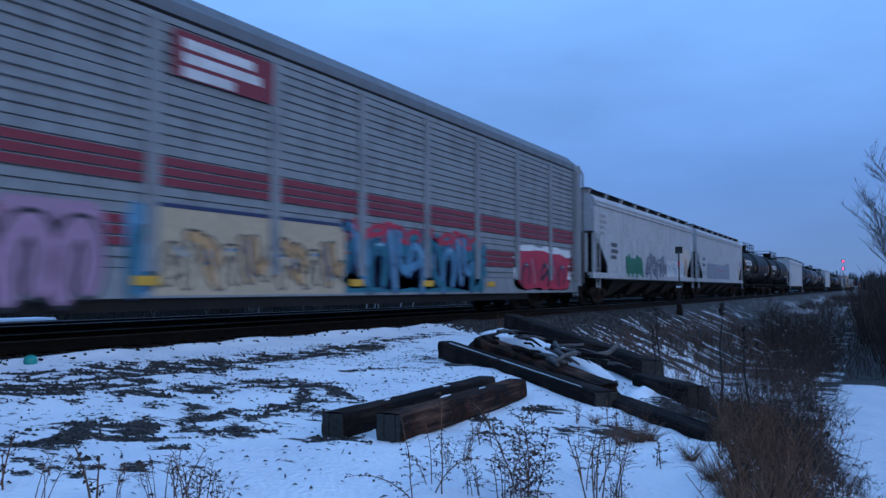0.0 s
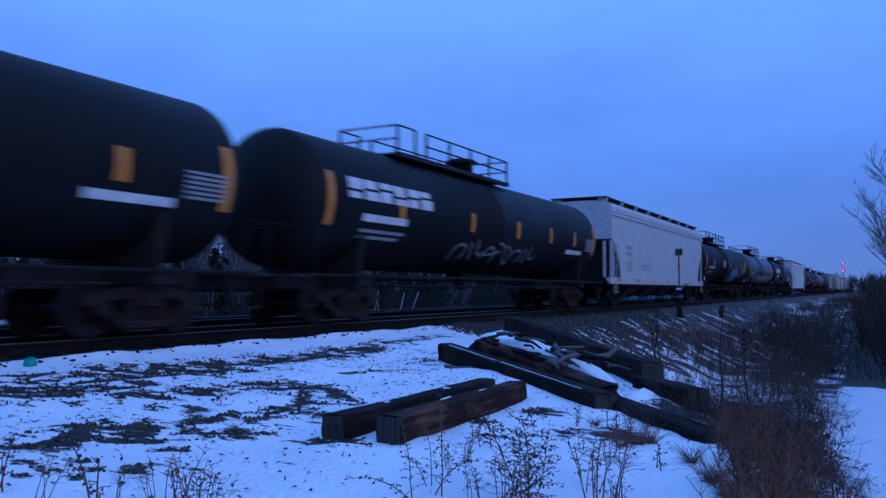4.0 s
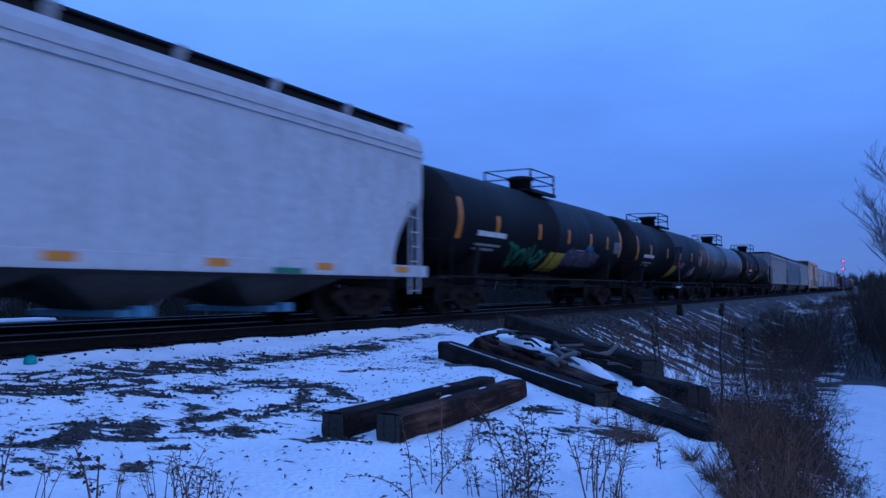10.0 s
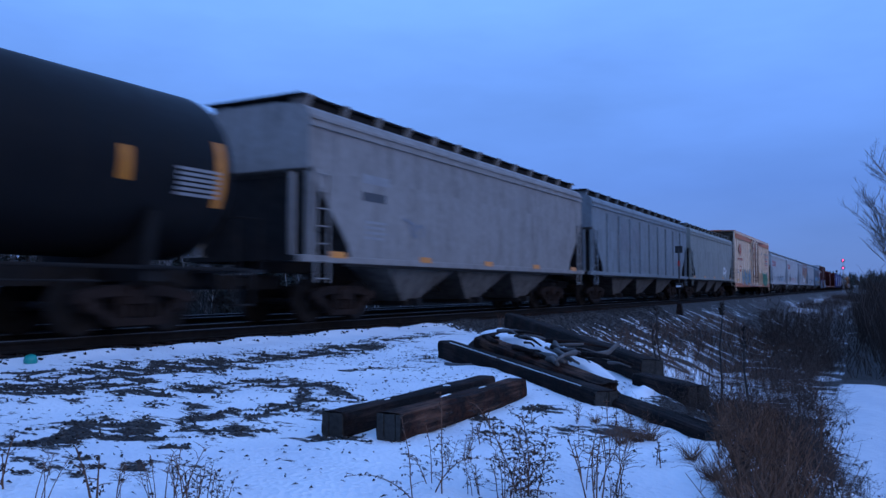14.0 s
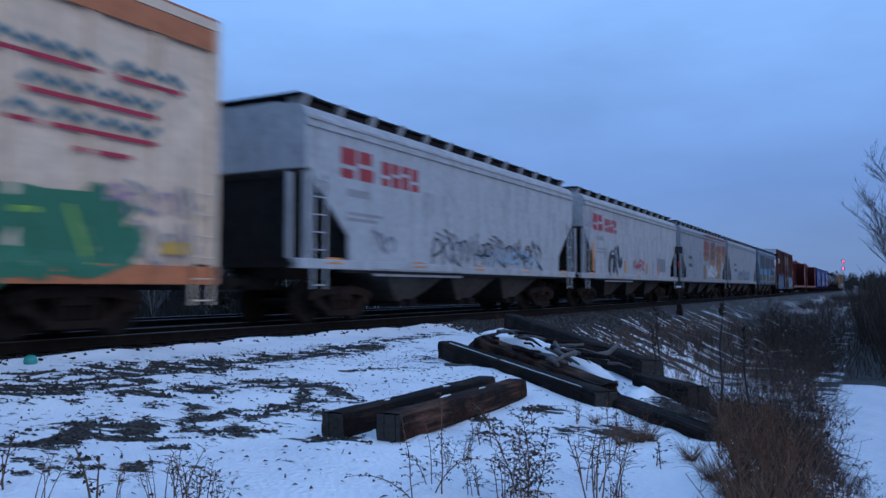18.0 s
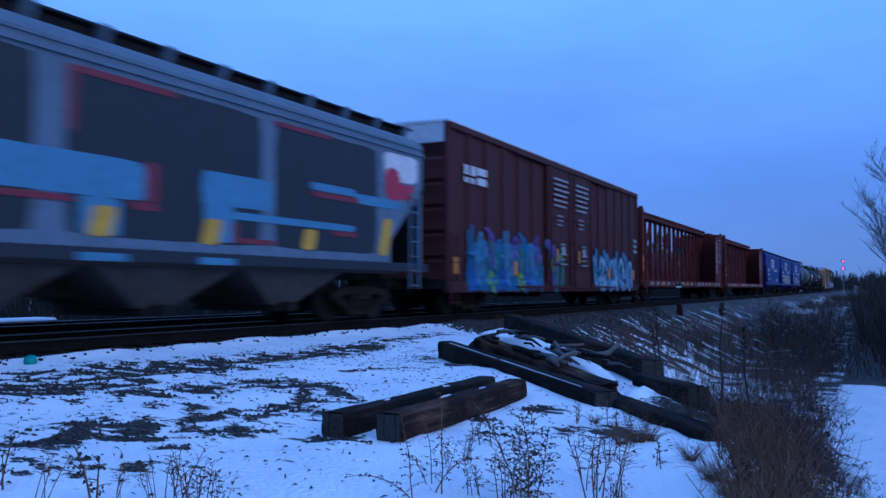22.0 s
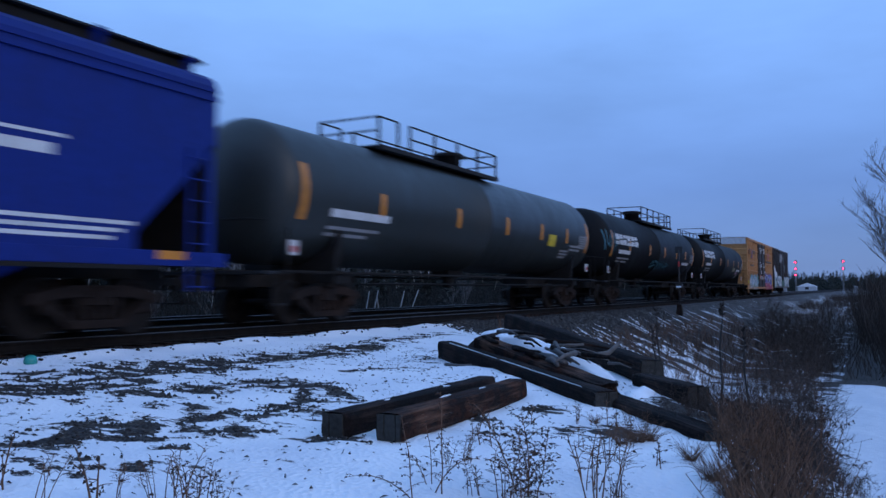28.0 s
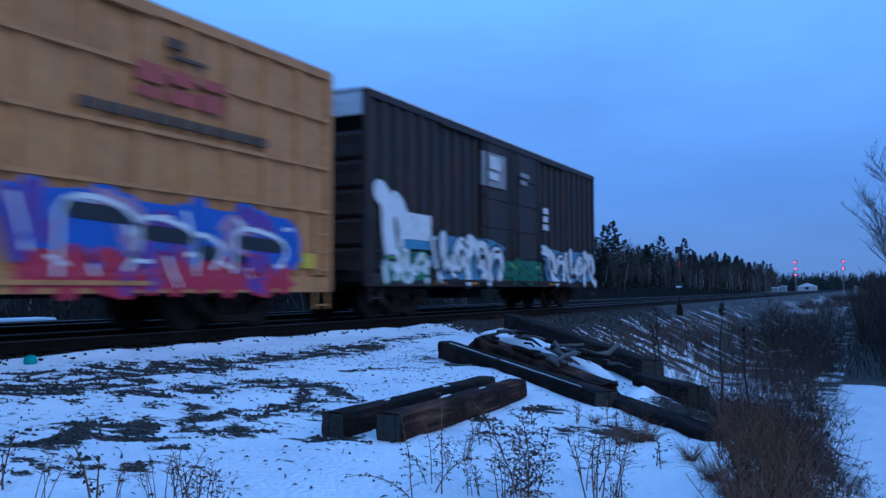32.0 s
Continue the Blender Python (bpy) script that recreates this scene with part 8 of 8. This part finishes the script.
for i, (y0, y1, z) in enumerate(((7.6, 9.3, 4.04), (9.6, 10.9, 4.04), (8.1, 10.4, 3.55), (7.85, 8.3, 3.12), (8.5, 10.4, 3.12))):
    sw = MB()
    k_ = int((y1 - y0) / .2)
    stroke(sw, sf, [(y0 + (y1 - y0) * q / k_, z + .06 + (.12 if q % 2 else -.03)) for q in range(k_ + 1)], .085, .010, .3)
    part("script_stroke", sw, GR["teal"], car, "wavy teal line of unreadable script")
    plate(car, "script_line", GR["red"], sf, y0, y1, z - .12, z - .05, .008, "thin red line")
bars(car, GR["red"], sf, 8.9, 2.72, [1.0], .07, .12)
graffiti(car, sf, 9.4, 11.3, 1.9, 2.4, [GR["pink"], GR["grey"]], GR["pink"], None, None, 4, 56, .12, True)
graffiti(car, sf, 10.0, 11.3, 1.1, 1.8, [GR["grey"]], GR["pink"], None, None, 3, 57, .12, True)
for y in (-10.15, 10.8):
    plate(car, "yellow_plate", AMBER, sf, y - .3, y + .3, 1.3, 1.5, .009, "yellow warning plate")

car, h, sf = CNBOX
DULLWHITE = paint("dulled_white_stencil", (.36, .34, .34), dirt=.4)
blocks(car, WHITE, sf, -8.75, 3.72, .5, 2, .74, "logo_block", "white lettering block", .2)
for y in (-2.0, .35):
    bars(car, DULLWHITE, lambda y_, z: sf(y_, z) + .07, y, 4.6, [1.5, 1.4, 1.5, 1.3, 1.4, 1.2], .07, .12)
    bars(car, GREYMARK, lambda y_, z: sf(y_, z) + .07, y + .3, 3.3, [.6, .6, .5], .06, .10)
    bars(car, GREYMARK, lambda y_, z: sf(y_, z) + .07, y + .6, 2.3, [.5, .5, .6, .5, .7], .06, .12)
    plate(car, "door_placard", DULLWHITE, lambda y_, z: sf(y_, z) + .07, y + .75, y + 1.1, 1.95, 2.25, .008, "white paper placard")
    plate(car, "door_placard", ORANGE, lambda y_, z: sf(y_, z) + .07, y + .2, y + .38, 1.7, 2.15, .008, "orange reflective strip")
graffiti(car, sf, -8.6, -2.9, .72, 2.1, [GR["tealblue"], GR["sky"], GR["teal"], GR["green"]], GR["navy"], GR["tealblue"], GR["paleblue"], 11, 42, .26)
graffiti(car, sf, -8.6, -3.0, 1.3, 2.5, [GR["tealblue"], GR["sky"], GR["purple"]], GR["blue"], None, None, 9, 63, .2, True)
graffiti(car, sf, -8.5, -2.9, .7, 1.25, [GR["blue"], GR["tealblue"], GR["lime"], GR["blue"]], GR["navy"], None, None, 10, 163, .3, True)
graffiti(car, sf, -2.4, -.9, .75, 2.3, [GR["purple"], GR["green"]], GR["teal"], None, GR["lime"], 2, 45, .3)
graffiti(car, sf, 2.8, 8.6, .74, 2.25, [GR["sky"], GR["paleblue"]], GR["tealblue"], None, GR["white"], 8, 43, .30)
graffiti(car, sf, 2.9, 8.5, .74, 1.5, [GR["sky"], GR["paleblue"]], GR["teal"], None, None, 7, 65, .3, True)
for y in (-9.3, -5.2, 5.0, 8.8):
    plate(car, "reflector", ORANGE, sf, y - .12, y + .12, 1.15, 1.6, .03, "orange reflective strip")
bars(car, GREYMARK, sf, 8.9, 2.9, [.6, .6, .6], .15, .1)

for t in (BEAM1, BEAM2):
    car, h, sf = t
    s2 = lambda y, z: 1.452
    bars(car, RUSTED, s2, h - 1.7, 4.25, [1.15], .05, .10)
    bars(car, RUSTED, s2, h - 1.6, 3.95, [.9], .05, .10)
    bars(car, GREYMARK, s2, h - 1.4, 3.75, [.42, .36, .4, .36], .06, .05)
    bars(car, RUSTED, s2, h - 1.85, 3.2, [1.3, 1.2, 1.25], .035, .06)
    bars(car, RUSTED, s2, h - 1.55, 2.7, [.7, .75], .06, .05)
    for i in range(17):
        bars(car, WHITE, s2, h - 2.45, 4.05 - i * .135, [.42 if i % 5 else .34], .06, .05)
    plate(car, "reflector", ORANGE, lambda y, z: 1.482, -h + .02, -h + .18, 1.6, 2.4, .006, "yellow reflective strip")

car, h, sf = TTXBOX
REDL = paint("dull_red_letters", (.38, .07, .05), dirt=.2)
for sgn in (-1, 1):
    stx = MB()
    stroke(stx, sf, [(-7.9, 3.86 - sgn * .42), (-6.5, 3.86 + sgn * .42)], .22, .062 + .004 * sgn)
    part("emblem_stroke", stx, paint("faded_blue_stroke", (.07, .075, .14)) if sgn > 0 else REDL, car, "crossed emblem stroke")
blocks(car, REDL, lambda y, z: sf(y, z) + .05, 4.7, 3.76, .55, 3, .6, "logo_block", "dull red lettering block", .3)
DULL = paint("weathered_black_letters", (.09, .055, .03), dirt=.4)
for i in range(9):
    bars(car, DULL, sf, 3.7 + i * .46, 3.38, [.36], .16, .1, off=.062)
bars(car, DULL, sf, 5.34, 4.66, [.35], .16, .07, off=.062)
bars(car, DULL, sf, 5.4, 4.5, [.8], .06, .07, off=.062)
bars(car, DULL, sf, -9.0, 4.2, [.7, .6, .6], .1, .07, off=.062)
bars(car, DULL, sf, -8.0, 2.8, [2.0], .12, .07, off=.062)
bars(car, DULL, sf, -5.9, 4.1, [1.0, .9], .1, .07, off=.062)
graffiti(car, sf, -8.2, -2.8, .80, 1.95, [GR["white"], GR["paleblue"]], GR["grey"], GR["green"], GR["teal"], 6, 46, .28)
bs = lambda y, z: sf(y, z) + (.02 if z > 1.0 else 0)
graffiti(car, bs, 2.65, 8.7, 1.2, 2.1, [GR["purple"], GR["blue"], GR["pink"]], GR["blue"], GR["blue"], GR["white"], 8, 47, .36)
for y0, y1, zt, zb in ((3.4, 4.85, 2.5, .95), (4.75, 6.05, 2.25, 1.2), (6.0, 6.65, 2.0, 1.0), (6.9, 8.35, 2.2, 1.05)):
    fr = MB()
    stroke(fr, bs, [(y0, zb)] + curve([(y0 + .02, 1.5), (y0 - .12, zt - .2), (y0 + .35, zt - .35), (y1 - .3, zt - .45), (y1 + .1, zt - .5), (y1 - .05, 1.35)]) + [(y1 - .25, zb + .1)], .085, .040)
    part("graffiti_frame", fr, GR["white"], car, "white sprayed frame")
    wd = MB()
    stroke(wd, bs, [(y0 + .22, zt - .62), (y1 - .25, zt - .66)], .24, .034)
    part("graffiti_fill", wd, GR["black"], car, "black sprayed fill")
graffiti(car, bs, 2.9, 8.5, .74, 1.3, [GR["red"], GR["red"], GR["purple"]], GR["red"], GR["red"], GR["white"], 7, 48, .4)
ds = lambda y, z: sf(y, z) + .075
for y in (-2.4, .1):
    bars(car, WHITE, ds, y + .08, 4.62, [1.5, 1.7], .06, .06)
    bars(car, WHITE, ds, y + .4, 4.40, [1.6, 1.4, 1.1], .06, .06)
    bars(car, WHITE, ds, y + .06, 3.18, [.5], .09, .05)
    bars(car, WHITE, ds, y + .03, 2.95, [.6, .55, .6, .5, .3], .05, .045)
    bars(car, WHITE, ds, y + .75, 2.80, [.45], .1, .06)
    bars(car, WHITE, ds, y + 1.3, 3.05, [.75, .7, .5], .06, .06)
    bars(car, WHITE, ds, y + 1.05, 2.38, [.8, .6, .7], .06, .05)
    bars(car, GREYMARK, ds, y + 1.95, 1.9, [.4, .35, .4, .3], .06, .06)
    plate(car, "door_placard", WHITE, ds, y + 1.42, y + 1.85, 1.62, 1.95, .008, "white paper placard")
    plate(car, "door_placard", RED, ds, y + .9, y + 1.25, 1.86, 2.02, .008, "red paper placard")
    plate(car, "rust_patch", ORANGE, ds, y + .02, y + .34, 1.58, 2.02, .008, "rust-orange patch")
    plate(car, "faded_patch", GR["grey"], ds, y + .42, y + .86, 1.62, 1.92, .008, "pale faded patch")
for y in (-9.2, 9.0):
    plate(car, "yellow_plate", YELLOW, sf, y - .2, y + .2, 1.15, 1.45, .06, "yellow reflective plate")

car, h, sf = BLACKBOX
plate(car, "painted_panel", GREYMARK, sf, -2.4, -.9, 3.75, 4.75, .082, "faded grey emblem panel")
blocks(car, WHITE, lambda y, z: sf(y, z) + .085, -2.1, 3.95, .7, 1, .8, "logo_block", "white emblem stroke", .2)
bars(car, WHITE, ds, 2.4, 3.3, [.5, .45, .5], .2, .08)
bars(car, GREYMARK, ds, .3, 4.3, [.7, .5], .14, .1)
graffiti(car, sf, -7.7, -6.6, 1.0, 3.0, [GR["white"], GR["pink"]], GR["grey"], None, GR["orange"], 1, 49, .5, True)
plate(car, "painted_patch", GR["white"], sf, -6.7, -5.4, 1.95, 2.6, .05, "pale cream paint patch")
plate(car, "painted_patch", GR["sky"], sf, -6.7, -5.4, 1.72, 1.94, .05, "blue paint patch")
graffiti(car, sf, -7.6, -5.5, .95, 1.65, [GR["white"]], GR["green"], GR["green"], GR["lime"], 3, 50, .26)
graffiti(car, lambda y, z: sf(y, z) + .04, -5.3, -1.0, .98, 2.1, [GR["white"], GR["white"]], GR["black"], GR["sky"], GR["black"], 4, 51, .32)
graffiti(car, lambda y, z: sf(y, z) + .04, -1.0, 2.3, .95, 1.6, [GR["green"]], GR["black"], GR["green"], GR["lime"], 3, 52, .3)
graffiti(car, lambda y, z: sf(y, z) + .04, 2.5, 8.0, .98, 2.05, [GR["white"], GR["white"]], GR["black"], GR["sky"], GR["black"], 5, 53, .32)
for y in (-4.9, -3.0, 3.2):
    plate(car, "reflector", ORANGE, sf, y - .25, y + .25, .86, .98, .05, "orange reflective plate")
for t in (TTXBOX, BLACKBOX, CNBOX):
    c, hh, _ = t
    for e in (-1, 1):
        part("roof_end_panel", MB().box(-1.5, 1.5, min(e * (hh + .004), e * (hh + .03)), max(e * (hh + .004), e * (hh + .03)), 4.72, 5.24), P["roofsnow"], c, "pale galvanised end panel")


# ---------------- what moves ----------------
def motions():
    """The train rolls past at a steady speed towards negative y."""
    for ob, y in CARS:
        walk(ob, [(t, pose(0, y - SPEED * t, 0)) for t in (0.0, 8.0, 16.0, 24.0, 32.0)])


motions()
